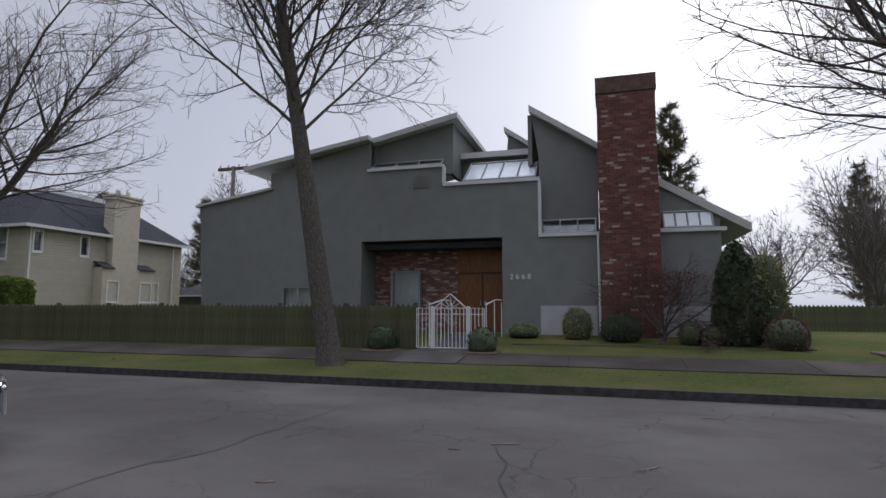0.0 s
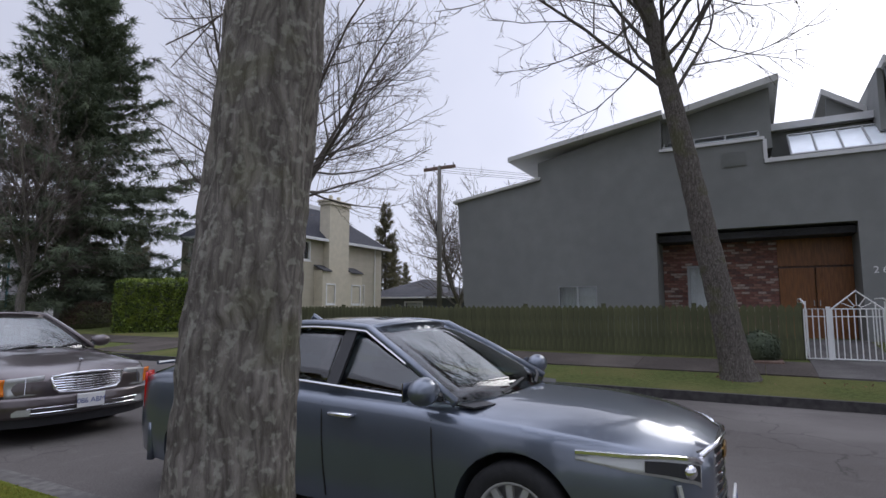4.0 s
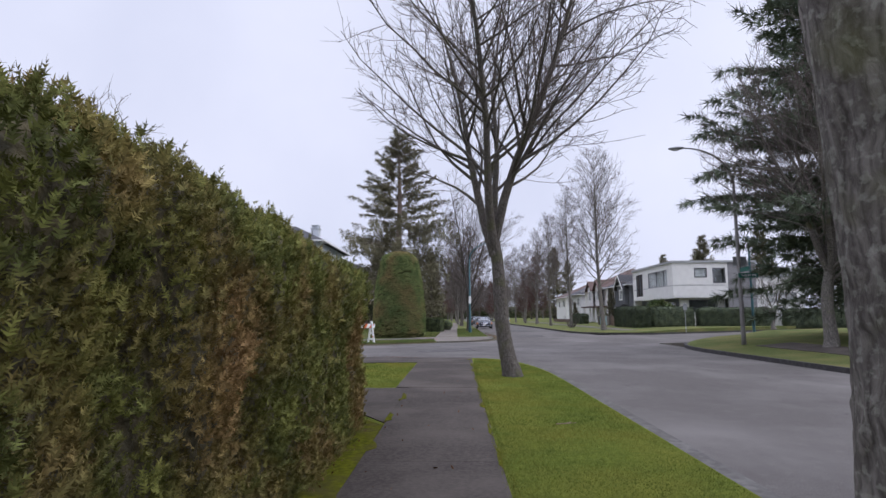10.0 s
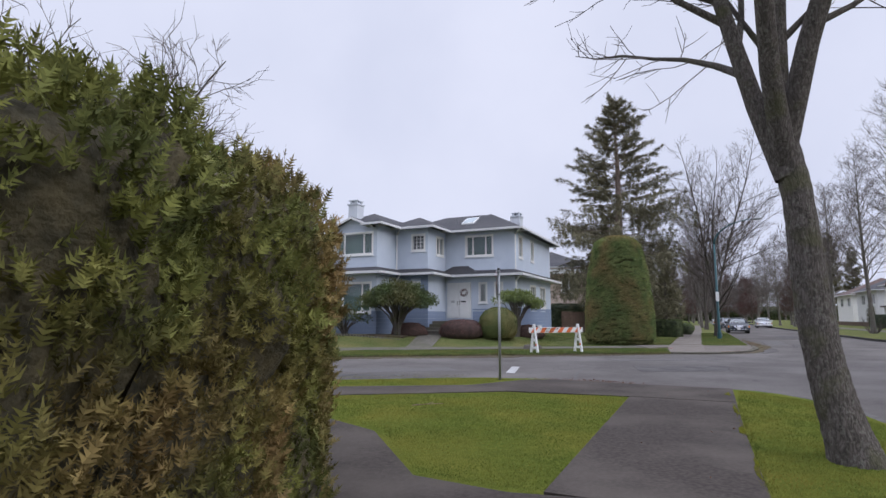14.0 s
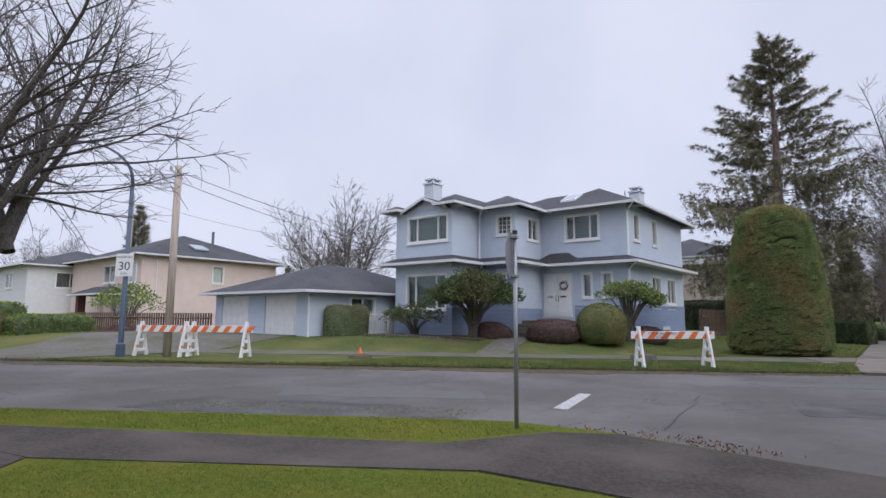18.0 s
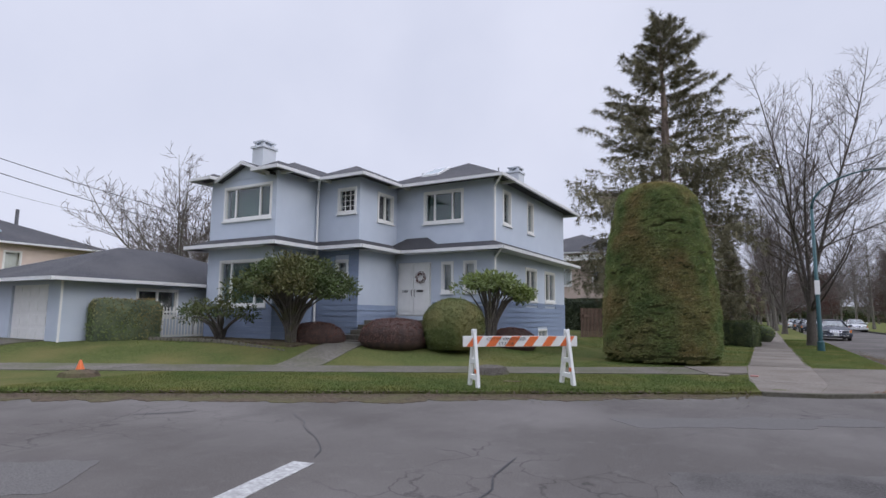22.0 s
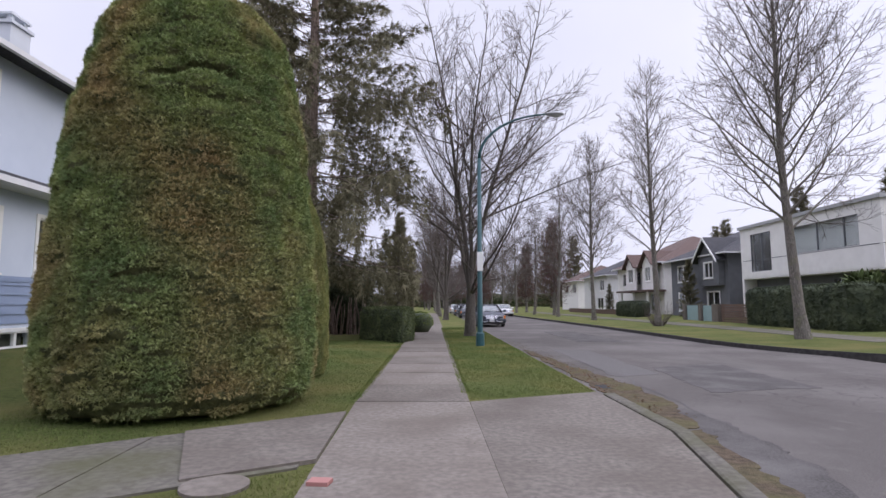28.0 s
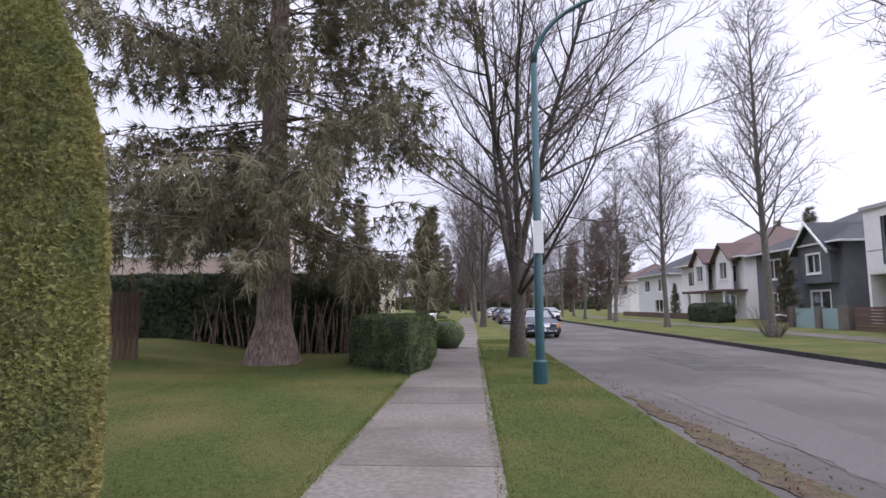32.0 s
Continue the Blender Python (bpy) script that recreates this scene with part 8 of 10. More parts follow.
def wheel(parent, x, y, r, width, spokes, side, rim_mat, spoke_w):
    """Tyre, rim and spokes; side is +1 or -1: where the outer face points."""
    w2 = width / 2
    t = part("wheel", lathe_y([(r * 0.66, -w2 * 0.9), (r * 0.74, -w2), (r * 0.93, -w2), (r, -w2 * 0.72), (r, w2 * 0.72), (r * 0.93, w2), (r * 0.74, w2), (r * 0.66, w2 * 0.9)]), RUBBER, parent, smooth=True)
    t.location = (x, y, r)
    o = side * w2
    rim = part("rim", lathe_y([(r * 0.68, o * 0.95), (r * 0.64, o * 0.97), (r * 0.61, o * 0.7), (r * 0.6, 0.0), (r * 0.2, o * 0.25), (0.001, o * 0.25)]), rim_mat, t, smooth=True)
    for k in range(spokes):
        a = 2 * math.pi * (k + 0.25) / spokes
        bm = bmesh.new()
        ca, sa = math.cos(a), math.sin(a)
        for rr, hw, yy in ((r * 0.1, spoke_w * 0.8, o * 0.9), (r * 0.64, spoke_w, o * 0.86)):
            for d_ in (-1, 1):
                for y2 in (yy, yy - side * 0.03):
                    bm.verts.new((rr * ca - d_ * hw * sa, y2, rr * sa + d_ * hw * ca))
        bmesh.ops.convex_hull(bm, input=bm.verts[:])
        part("spoke", bm, rim_mat, t)
    part("hub_cap", lathe_y([(r * 0.17, o * 0.8), (r * 0.16, o * 0.95), (r * 0.08, o * 1.0), (0.001, o * 1.0)], 16), rim_mat, t)
    return t


def make_car(name, label, m, S):
    car = thing(name, m, label, "car")
    L0, L1, W = S["rear"], S["front"], S["w"]
    paint_ = S["paint"]
    # lower body as a loft, wheel arches cut through
    nst = 44
    bm = bmesh.new()
    rings = []
    for i in range(nst + 1):
        x = L0 + (L1 - L0) * i / nst
        zb, zs, zt, w = lerp_table(S["body"], x)
        half = [(w * 0.86, zb), (w * 0.965, zb + 0.05), (w * 0.995, zb + (zs - zb) * 0.35), (w, zb + (zs - zb) * 0.6), (w * 0.985, zs - 0.07), (w * 0.955, zs - 0.015), (w * 0.9, zs + 0.008), (w * 0.62, zt - (zt - zs) * 0.25), (w * 0.3, zt - 0.004), (0, zt)]
        pts = [(y, z) for y, z in half] + [(-y, z) for y, z in half[-2::-1]]
        rings.append([bm.verts.new((x, y, z)) for y, z in pts])
    k = len(rings[0])
    for a, b in zip(rings, rings[1:]):
        for j in range(k):
            bm.faces.new((a[j], a[(j + 1) % k], b[(j + 1) % k], b[j]))
    bm.faces.new(rings[0])
    bm.faces.new(rings[-1][::-1])
    bmesh.ops.recalc_face_normals(bm, faces=bm.faces)
    body = part("body", bm, paint_, car, smooth=True)
    cutter_bm = bmesh.new()
    for wx in (S["axle_r"], S["axle_f"]):
        for sg in (-1, 1):
            mt = Matrix.Translation((wx, sg * (W - 0.1), S["r"] + 0.015)) @ Matrix.Rotation(radians(90), 4, "X")
            bmesh.ops.create_cone(cutter_bm, cap_ends=True, segments=30, radius1=S["r"] * 1.13, radius2=S["r"] * 1.13, depth=0.62, matrix=mt)
    cme = bpy.data.meshes.new("arch_cut")
    cutter_bm.to_mesh(cme)
    cutter_bm.free()
    cutter = new("arch_cut", cme)
    cutter.matrix_basis = m
    md = body.modifiers.new("arches", "BOOLEAN")
    md.operation, md.solver, md.object = "DIFFERENCE", "EXACT", cutter
    bpy.context.view_layer.update()
    done = bpy.data.meshes.new_from_object(body.evaluated_get(bpy.context.evaluated_depsgraph_get()))
    body.modifiers.clear()
    body.data = done
    if not done.materials:
        done.materials.append(paint_)
    bpy.data.objects.remove(cutter)
    done.polygons.foreach_set("use_smooth", [True] * len(done.polygons))
    bmx = bmesh.new()
    bmx.from_mesh(done)
    for e in bmx.edges:
        if len(e.link_faces) == 2 and e.calc_face_angle(0) > 0.75:
            e.smooth = False
    bmx.to_mesh(done)
    bmx.free()
    for wx in (S["axle_r"], S["axle_f"]):
        part("wheel_well", boxed(wx - S["r"] * 1.1, wx + S["r"] * 1.1, -W + 0.36, W - 0.36, 0.22, S["r"] * 1.9), BLACK, car)
        for sg in (-1, 1):
            wheel(car, wx, sg * (W - 0.115), S["r"], 0.215, S["spokes"], sg, S["rim"], S["spoke_w"])
    # cabin
    cf, cr, tf, tr = S["cowl"], S["deck"], S["top_f"], S["top_r"]     # (x, z)
    wb, wt = S["belt_w"], S["roof_w"]
    def ws(u, v):  # windscreen
        y = (u * 2 - 1)
        x = cf[0] + (tf[0] - cf[0]) * v + 0.16 * (1 - y * y) * (1 - 0.5 * v)
        return (x, y * (wb - 0.03 + (wt - 0.03 - (wb - 0.03)) * v), cf[1] + (tf[1] - cf[1]) * v + 0.03 * (1 - y * y) * v + 0.02 * math.sin(v * math.pi))
    def rw(u, v):
        y = (u * 2 - 1)
        x = cr[0] + (tr[0] - cr[0]) * v - 0.12 * (1 - y * y) * (1 - 0.6 * v)
        return (x, y * (wb - 0.07 + (wt - 0.04 - (wb - 0.07)) * v), cr[1] + (tr[1] - cr[1]) * v + 0.03 * (1 - y * y) * v + 0.02 * math.sin(v * math.pi))
    def roof_fn(u, v):
        y = (u * 2 - 1)
        bow = math.sin(v * math.pi) * 0.035
        a, b = ws(u, 1.0), rw(u, 1.0)
        return (a[0] + (b[0] - a[0]) * v, y * (wt + 0.01 * math.sin(v * math.pi)) * 0.985, a[2] + (b[2] - a[2]) * v + bow + 0.012 - 0.02 * y ** 6)
    part("roof", grid_sheet(roof_fn, 10, 10, 0.02), paint_, car, smooth=True)
    part("windscreen", grid_sheet(ws, 10, 6, 0.006), CARGLASS, car, smooth=True).visible_shadow = False
    part("rear_window", grid_sheet(rw, 10, 6, 0.006), SIDEGLASS, car, smooth=True).visible_shadow = False
    # windscreen surround and wiper shelf
    part("cowl_panel", grid_sheet(lambda u, v: (ws(u, 0)[0] - 0.02 + 0.13 * v, ws(u, 0)[1], ws(u, 0)[2] - 0.012 - 0.01 * v), 10, 1, 0.01), BLACK, car)
    for k in (0.28, 0.66):
        part("wiper", tubed([ws(k, 0.02), tuple(np.array(ws(k + 0.13, 0.06)) + (0.02, 0, 0.015)), tuple(np.array(ws(k + 0.26, 0.09)) + (0.02, 0, 0.015))], 0.011, 5), BLACK, car)
    for sg in (-1, 1):
        belt = lambda t: np.array((cf[0] - 0.02 + (cr[0] + 0.02 - cf[0]) * t, sg * (wb + 0.025 * math.sin(t * math.pi)), cf[1] - 0.01 + (cr[1] - cf[1]) * t))
        rail_pts = [np.array((cf[0] + 0.0, sg * (wb - 0.005), cf[1])), np.array((cf[0] + (tf[0] - cf[0]) * 0.5, sg * (wb + wt) / 2, cf[1] + (tf[1] - cf[1]) * 0.53))]
        for i in range(7):
            v = i / 6
            a = np.array(ws(1 if sg > 0 else 0, 1.0))
            b = np.array(rw(1 if sg > 0 else 0, 1.0))
            q = a + (b - a) * v
            q[1] = sg * (wt + 0.012 * math.sin(v * math.pi))
            q[2] += 0.03 * math.sin(v * math.pi)
            rail_pts.append(q)
        rail_pts += [np.array((cr[0] + (tr[0] - cr[0]) * 0.5, sg * (wb - 0.02 + wt) / 2, cr[1] + (tr[1] - cr[1]) * 0.52)), np.array((cr[0], sg * (wb - 0.03), cr[1]))]
        part("roof_rail", tubed([tuple(q) for q in rail_pts], [0.03, 0.032, 0.034, 0.034, 0.034, 0.034, 0.034, 0.034, 0.034, 0.05, 0.05], 8), paint_, car, smooth=True)
        if S["chrome_window"]:
            part("window_trim", tubed([tuple(q + np.array((0, sg * 0.026, -0.022))) for q in rail_pts[1:9]] + [tuple(np.array((cr[0] + S["trim_in"], sg * (wb + 0.012), cr[1] + 0.03)))], 0.011, 6), CHROME, car, "bright window trim")
        # sail panel behind the rear door glass
        bmq = bmesh.new()
        quad = [belt(S["glass_end"]), belt(1.0), rail_pts[9], rail_pts[8], rail_pts[7] + (rail_pts[8] - rail_pts[7]) * 0.35]
        vs = [bmq.verts.new(tuple(q + np.array((0, -sg * 0.004, 0)))) for q in quad]
        bmq.faces.new(vs)
        bmesh.ops.solidify(bmq, geom=bmq.faces[:], thickness=0.03)
        bmesh.ops.recalc_face_normals(bmq, faces=bmq.faces)
        part("sail_panel", bmq, paint_, car)
        # side glass and pillars
        railx = lambda x: np.array([float(np.interp(-x, [-q[0] for q in rail_pts], [q[kk] for q in rail_pts])) for kk in range(3)])
        def side_glass(t0, t1):
            def fn(u, v):
                lo_ = belt(t0 + (t1 - t0) * u)
                hi_ = railx(lo_[0])
                q = lo_ + (hi_ - lo_) * v
                q[0] = lo_[0]
                q[1] -= sg * 0.015
                return tuple(q)
            return part("side_window", grid_sheet(fn, 8, 4, 0.005), SIDEGLASS, car, smooth=True)
        side_glass(0.03, S["b_pillar"] - 0.012).visible_shadow = False
        side_glass(S["b_pillar"] + 0.012, S["glass_end"]).visible_shadow = False
        for tb, wd in ((S["b_pillar"], 0.05), (S["quarter"], 0.02)):
            lo_ = belt(tb)
            hi_ = railx(lo_[0])
            bmq = bmesh.new()
            for q in (lo_, hi_):
                for dx in (-wd, wd):
                    for dy in (-0.02, 0.012):
                        bmq.verts.new((q[0] + dx, q[1] + sg * (dy - 0.006), q[2]))
            bmesh.ops.convex_hull(bmq, input=bmq.verts[:])
            part("pillar", bmq, BLACK, car)
        part("belt_trim", tubed([tuple(belt(i / 12) + np.array((0, sg * 0.01, 0.008))) for i in range(13)], 0.011, 6), CHROME if S["chrome_belt"] else BLACK, car, "bright belt moulding" if S["chrome_belt"] else "")
        # door gaps, handles, side moulding, sill
        side_at = lambda x, z: np.array((x, sg * (lerp_table(S["body"], x)[3] + 0.002), z))
        for x in S["door_x"]:
            zb, zs, zt, w = lerp_table(S["body"], x)
            pts_ = []
            for i in range(8):
                z = zb + 0.09 + (zs - 0.05 - zb - 0.09) * i / 7
                f_ = (z - zb) / (zs - zb)
                wy = w * float(np.interp(f_, [0.1, 0.35, 0.6, 0.85, 1.0], [0.975, 0.995, 1.0, 0.988, 0.955])) + 0.001
                pts_.append((x + S["gap_lean"] * (f_ - 0.5), sg * wy, z))
            part("door_gap", tubed(pts_, 0.006, 5), BLACK, car)
        for x in S["handle_x"]:
            zb, zs, zt, w = lerp_table(S["body"], x)
            p = np.array((x, sg * (w * 0.995), zs - 0.11))
            h_ = part("door_handle", tubed([tuple(p + np.array((-0.1, 0, 0))), tuple(p + np.array((-0.08, sg * 0.035, 0.003))), tuple(p + np.array((0.08, sg * 0.035, 0.003))), tuple(p + np.array((0.1, 0, 0)))], 0.016, 8), CHROME if S["chrome_handle"] else paint_, car, "chrome door handle" if S["chrome_handle"] else "", True)
        if S["moulding"]:
            xs_ = np.linspace(S["axle_r"] + 0.45, S["axle_f"] - 0.45, 12)
            part("side_moulding", tubed([tuple(side_at(x, S["moulding"])) for x in xs_], 0.012, 6), CHROME if S["chrome_belt"] else paint_, car)
        # mirror
        mp = np.array((cf[0] - 0.12, sg * (wb + 0.17), cf[1] + 0.08))
        bmq = bmesh.new()
        bmesh.ops.create_uvsphere(bmq, u_segments=14, v_segments=10, radius=1.0, matrix=Matrix.Translation(mp) @ Matrix.Diagonal((0.085, 0.13, 0.085, 1)))
        mir = part("mirror", bmq, paint_, car, smooth=True)
        part("mirror_arm", tubed([tuple(mp + np.array((0.02, -sg * 0.16, -0.05))), tuple(mp)], 0.03, 6), BLACK, mir)
        bmq = bmesh.new()
        box(bmq, mp[0] - 0.09, mp[0] - 0.083, mp[1] - 0.1, mp[1] + 0.1, mp[2] - 0.055, mp[2] + 0.055)
        part("mirror_glass", bmq, CHROME, mir)
    # seats and dash behind the glass
    part("dashboard", boxed(cf[0] - 0.55, cf[0] - 0.02, -wb + 0.1, wb - 0.1, cf[1] - 0.25, cf[1] - 0.03, bevel=0.04), CARINT, car)
    for x in (cf[0] - 1.25, cf[0] - 2.15):
        for y in (-0.38, 0.38):
            seat = part("seat", boxed(x - 0.12, x + 0.08, y - 0.24, y + 0.24, cf[1] - 0.4, cf[1] + 0.12, bevel=0.05), CARINT, car)
            part("headrest", boxed(x - 0.13, x - 0.03, y - 0.12, y + 0.12, cf[1] + 0.14, cf[1] + 0.3, bevel=0.03), CARINT, seat)
    part("cabin_floor", boxed(cr[0] + 0.3, cf[0] - 0.3, -wb + 0.06, wb - 0.06, cf[1] - 0.5, cf[1] - 0.42), CARINT, car)
    S["face"](car, S)
    return car


def face_taupe(car, S):
    X = S["front"]
    fx = lambda y: X + 0.04 - 0.27 * (abs(y) / 0.93) ** 2.4
    # grille
    bm = bmesh.new()
    ring = [(fx(y) - 0.005 + (0.0), y, z) for y, z in ((-0.4, 0.73), (-0.2, 0.755), (0, 0.76), (0.2, 0.755), (0.4, 0.73), (0.37, 0.6), (0.32, 0.555), (0, 0.54), (-0.32, 0.555), (-0.37, 0.6))]
    tube(bm, ring + ring[:1], 0.016, 6)
    gr = part("grille", bm, CHROME, car, "chrome grille with horizontal bars", True)
    part("grille_back", grid_sheet(lambda u, v: (fx((u - 0.5) * 0.76) - 0.03, (u - 0.5) * 0.74, 0.55 + 0.2 * v), 8, 2, 0.01), BLACK, gr)
    for i in range(6):
        z = 0.575 + i * 0.028
        hw = 0.34 + 0.01 * i
        part("grille_bar", tubed([(fx(y) - 0.006, y, z) for y in np.linspace(-hw, hw, 9)], 0.008, 5), CHROME, gr)
    part("badge", tubed([(X - 0.62 + 0.4, 0, 0.8), (X - 0.2, 0, 0.87), (X - 0.19, 0, 0.9)], [0.012, 0.01, 0.022], 6), CHROME, car, "small hood ornament")
    # bumper and lower grille
    part("bumper", grid_sheet(lambda u, v: (X + 0.07 - 0.34 * abs(u * 2 - 1) ** 3.2 - 0.03 * abs(v - 0.55) * 2, (u * 2 - 1) * 0.955, 0.3 + 0.225 * v), 26, 6, 0.05), S["paint"], car, "body-coloured bumper", True)
    for i in range(4):
        part("lower_slat", tubed([(X + 0.062 - 0.34 * (abs(y) / 0.955) ** 3.2, y, 0.325 + i * 0.027) for y in np.linspace(-0.62, 0.62, 13)], 0.007, 5), CHROME if i % 2 else BLACK, car)
    part("apron", grid_sheet(lambda u, v: (X + 0.0 - 0.3 * abs(u * 2 - 1) ** 3, (u * 2 - 1) * 0.9, 0.2 + 0.12 * v), 16, 2, 0.04), BLACK, car)
    for sg in (-1, 1):
        hl = part("headlamp", grid_sheet(lambda u, v: (fx(sg * (0.46 + 0.33 * u)) + 0.012 - 0.05 * (1 - abs(v - 0.5)), sg * (0.46 + 0.33 * u), 0.55 + 0.2 * v - 0.02 * u), 8, 5, 0.02), HEADLENS, car, "clear head lamp", True)
        part("indicator", grid_sheet(lambda u, v: (fx(sg * (0.79 + 0.115 * u)) + 0.012 - 0.05 * (1 - abs(v - 0.5)), sg * (0.79 + 0.115 * u), 0.555 + 0.17 * v), 5, 5, 0.02), AMBER, hl, "amber indicator", True)
        part("lamp_divider", tubed([(fx(0.64) + 0.02, sg * 0.64, 0.56), (fx(0.63) + 0.0, sg * 0.63, 0.73)], 0.006, 5), CHROME, hl)
        part("fog_lamp", grid_sheet(lambda u, v: (X + 0.075 - 0.34 * (0.62 + 0.18 * u) ** 3.2, sg * (0.62 + 0.15 * u) * 0.955, 0.33 + 0.07 * v), 4, 2, 0.02), HEADLENS, car)
    pl = part("plate", boxed(X + 0.075, X + 0.09, -0.155, 0.155, 0.36, 0.52, bevel=0.004), SIGNWHITE, car, "white licence plate")
    letters("086 ABM", 0.085, Matrix(((0, 0, 1, X + 0.0905), (1, 0, 0, 0), (0, 1, 0, 0.435), (0, 0, 0, 1))), "plate_text", paint("plate_blue", (0.03, 0.06, 0.25), 0.5), pl, 0.001)
    for sg in (-1, 1):
        part("tail_lamp", boxed(S["rear"] - 0.012, S["rear"] + 0.06, sg * 0.74 - 0.06, sg * 0.74 + 0.06, 0.62, 0.84, bevel=0.02), REDLENS, car)
    part("rear_bumper", grid_sheet(lambda u, v: (S["rear"] - 0.06 + 0.3 * abs(u * 2 - 1) ** 3.4, (u * 2 - 1) * 0.95, 0.3 + 0.25 * v), 20, 3, 0.05), S["paint"], car, smooth=True)


def face_blue(car, S):
    X = S["front"]
    fx = lambda y: X + 0.02 - 0.34 * (abs(y) / 0.9) ** 2.3
    bm = bmesh.new()
    ring = [(fx(y) + 0.012, y, z + 0.09) for y, z in ((-0.5, 0.62), (-0.25, 0.652), (0, 0.66), (0.25, 0.652), (0.5, 0.62), (0.46, 0.47), (0.4, 0.345), (0.2, 0.325), (0, 0.32), (-0.2, 0.325), (-0.4, 0.345), (-0.46, 0.47))]
    tube(bm, ring + ring[:1], [0.016] * 5 + [0.011] * 7 + [0.016], 6)
    gr = part("grille", bm, CHROME, car, "large shield-shaped chrome grille", True)
    part("grille_back", grid_sheet(lambda u, v: (fx((u - 0.5) * 0.96) - 0.01, (u - 0.5) * (0.8 + 0.17 * v), 0.42 + 0.31 * v), 10, 3, 0.01), BLACK, gr)
    for i in range(5):
        z = 0.462 + i * 0.053
        hw = 0.4 + 0.018 * i
        part("grille_bar", tubed([(fx(y) + 0.006, y, z) for y in np.linspace(-hw, hw, 11)], 0.008, 5), CHROME, gr)
    part("badge", boxed(X + 0.025, X + 0.045, -0.08, 0.08, 0.62, 0.7, bevel=0.01), paint("badge_gold", (0.5, 0.32, 0.12), 0.25, 0.9), gr, "small shield badge")
    part("bumper", grid_sheet(lambda u, v: (X + 0.04 - 0.5 * abs(u * 2 - 1) ** 2.4 - 0.03 * v, (u * 2 - 1) * 0.9, 0.17 + 0.25 * v), 24, 5, 0.05), S["paint"], car, "", True)
    part("splitter", tubed([(X + 0.045 - 0.5 * (abs(y) / 0.9) ** 2.4, y, 0.18) for y in np.linspace(-0.87, 0.87, 21)], 0.014, 5), CHROME, car, "bright lower lip")
    part("lower_intake", grid_sheet(lambda u, v: (X + 0.052 - 0.4 * abs((u - 0.5) * 1.36) ** 2.6, (u - 0.5) * 1.25, 0.205 + 0.085 * v), 12, 2, 0.01), BLACK, car)
    for sg in (-1, 1):
        def lamp(u, v):
            x = 2.45 - 0.58 * u ** 1.5
            w_ = lerp_table(S["body"], x)[3]
            return (x, sg * (w_ * (0.985 - 0.02 * v) + 0.012), 0.56 + 0.15 * u ** 0.8 + (0.135 - 0.1 * u ** 1.4) * v)
        hl = part("headlamp", grid_sheet(lamp, 12, 4, 0.015), HEADLENS, car, "swept-back clear head lamp", True)
        part("lamp_mask", grid_sheet(lambda u, v: tuple(np.array(lamp(0.06 + 0.5 * u, 0.16 + 0.6 * v)) + np.array((0.006, sg * 0.01, 0))), 6, 3, 0.01), BLACK, hl)
        part("light_strip", tubed([tuple(np.array(lamp(u, 0.95)) + np.array((0.0, sg * 0.012, 0.004))) for u in np.linspace(0, 1.0, 10)], 0.013, 5), CHROME, hl)
        p_ = np.array(lamp(0.2, 0.45))
        bmq = bmesh.new()
        bmesh.ops.create_uvsphere(bmq, u_segments=12, v_segments=8, radius=0.042, matrix=Matrix.Translation(tuple(p_ + np.array((0.0, 0.0, 0.0)))))
        part("bulb", bmq, CHROME, hl, smooth=True)
        part("running_light", tubed([tuple(np.array(lamp(0.3, 0.0)) + np.array((0.0, sg * 0.012, -0.02))), tuple(np.array(lamp(0.26, 0.0)) + np.array((0.02, sg * 0.012, -0.24)))], 0.015, 5), HEADLENS, hl)
        part("side_marker", boxed(S["axle_f"] + 0.4, S["axle_f"] + 0.45, sg * 0.913 - 0.012, sg * 0.913 + 0.012, 0.37, 0.41), AMBER, car)
        part("tail_lamp", grid_sheet(lambda u, v: (S["rear"] + 0.0 + 0.13 * u ** 1.5, sg * (0.72 + 0.15 * u ** 0.7), 0.66 + 0.3 * v - 0.01 * u), 6, 5, 0.02), REDLENS, car, "tall red tail lamp", True)
    pl = part("plate", boxed(X + 0.07, X + 0.085, -0.15, 0.15, 0.28, 0.425, bevel=0.004), SIGNWHITE, car, "white licence plate")
    letters("JX5 47T", 0.085, Matrix(((0, 0, 1, X + 0.0855), (1, 0, 0, 0), (0, 1, 0, 0.352), (0, 0, 0, 1))), "plate_text", paint("plate_blue", (0.03, 0.06, 0.25), 0.5), pl, 0.001)
    part("fuel_flap", grid_sheet(lambda u, v: (S["axle_r"] - 0.2 + 0.15 * u, -(lerp_table(S["body"], S["axle_r"] - 0.1)[3] * 0.985 + 0.004), 0.74 + 0.15 * v), 3, 3, 0.004), S["paint"], car)
    part("roof_fin", tubed([(S["top_r"][0] + 0.05, 0, S["top_r"][1] + 0.02), (S["top_r"][0] - 0.06, 0, S["top_r"][1] + 0.09), (S["top_r"][0] - 0.1, 0, S["top_r"][1] + 0.0)], [0.03, 0.02, 0.03], 6), S["paint"], car)
    part("rear_bumper", grid_sheet(lambda u, v: (S["rear"] - 0.04 + 0.3 * abs(u * 2 - 1) ** 3.0, (u * 2 - 1) * 0.905, 0.25 + 0.3 * v), 20, 3, 0.05), S["paint"], car, smooth=True)
    part("boot_lip", tubed([(S["rear"] + 0.06 + 0.1 * (abs(y) / 0.8) ** 2, y, 1.03) for y in np.linspace(-0.78, 0.78, 13)], 0.016, 5), S["paint"], car)


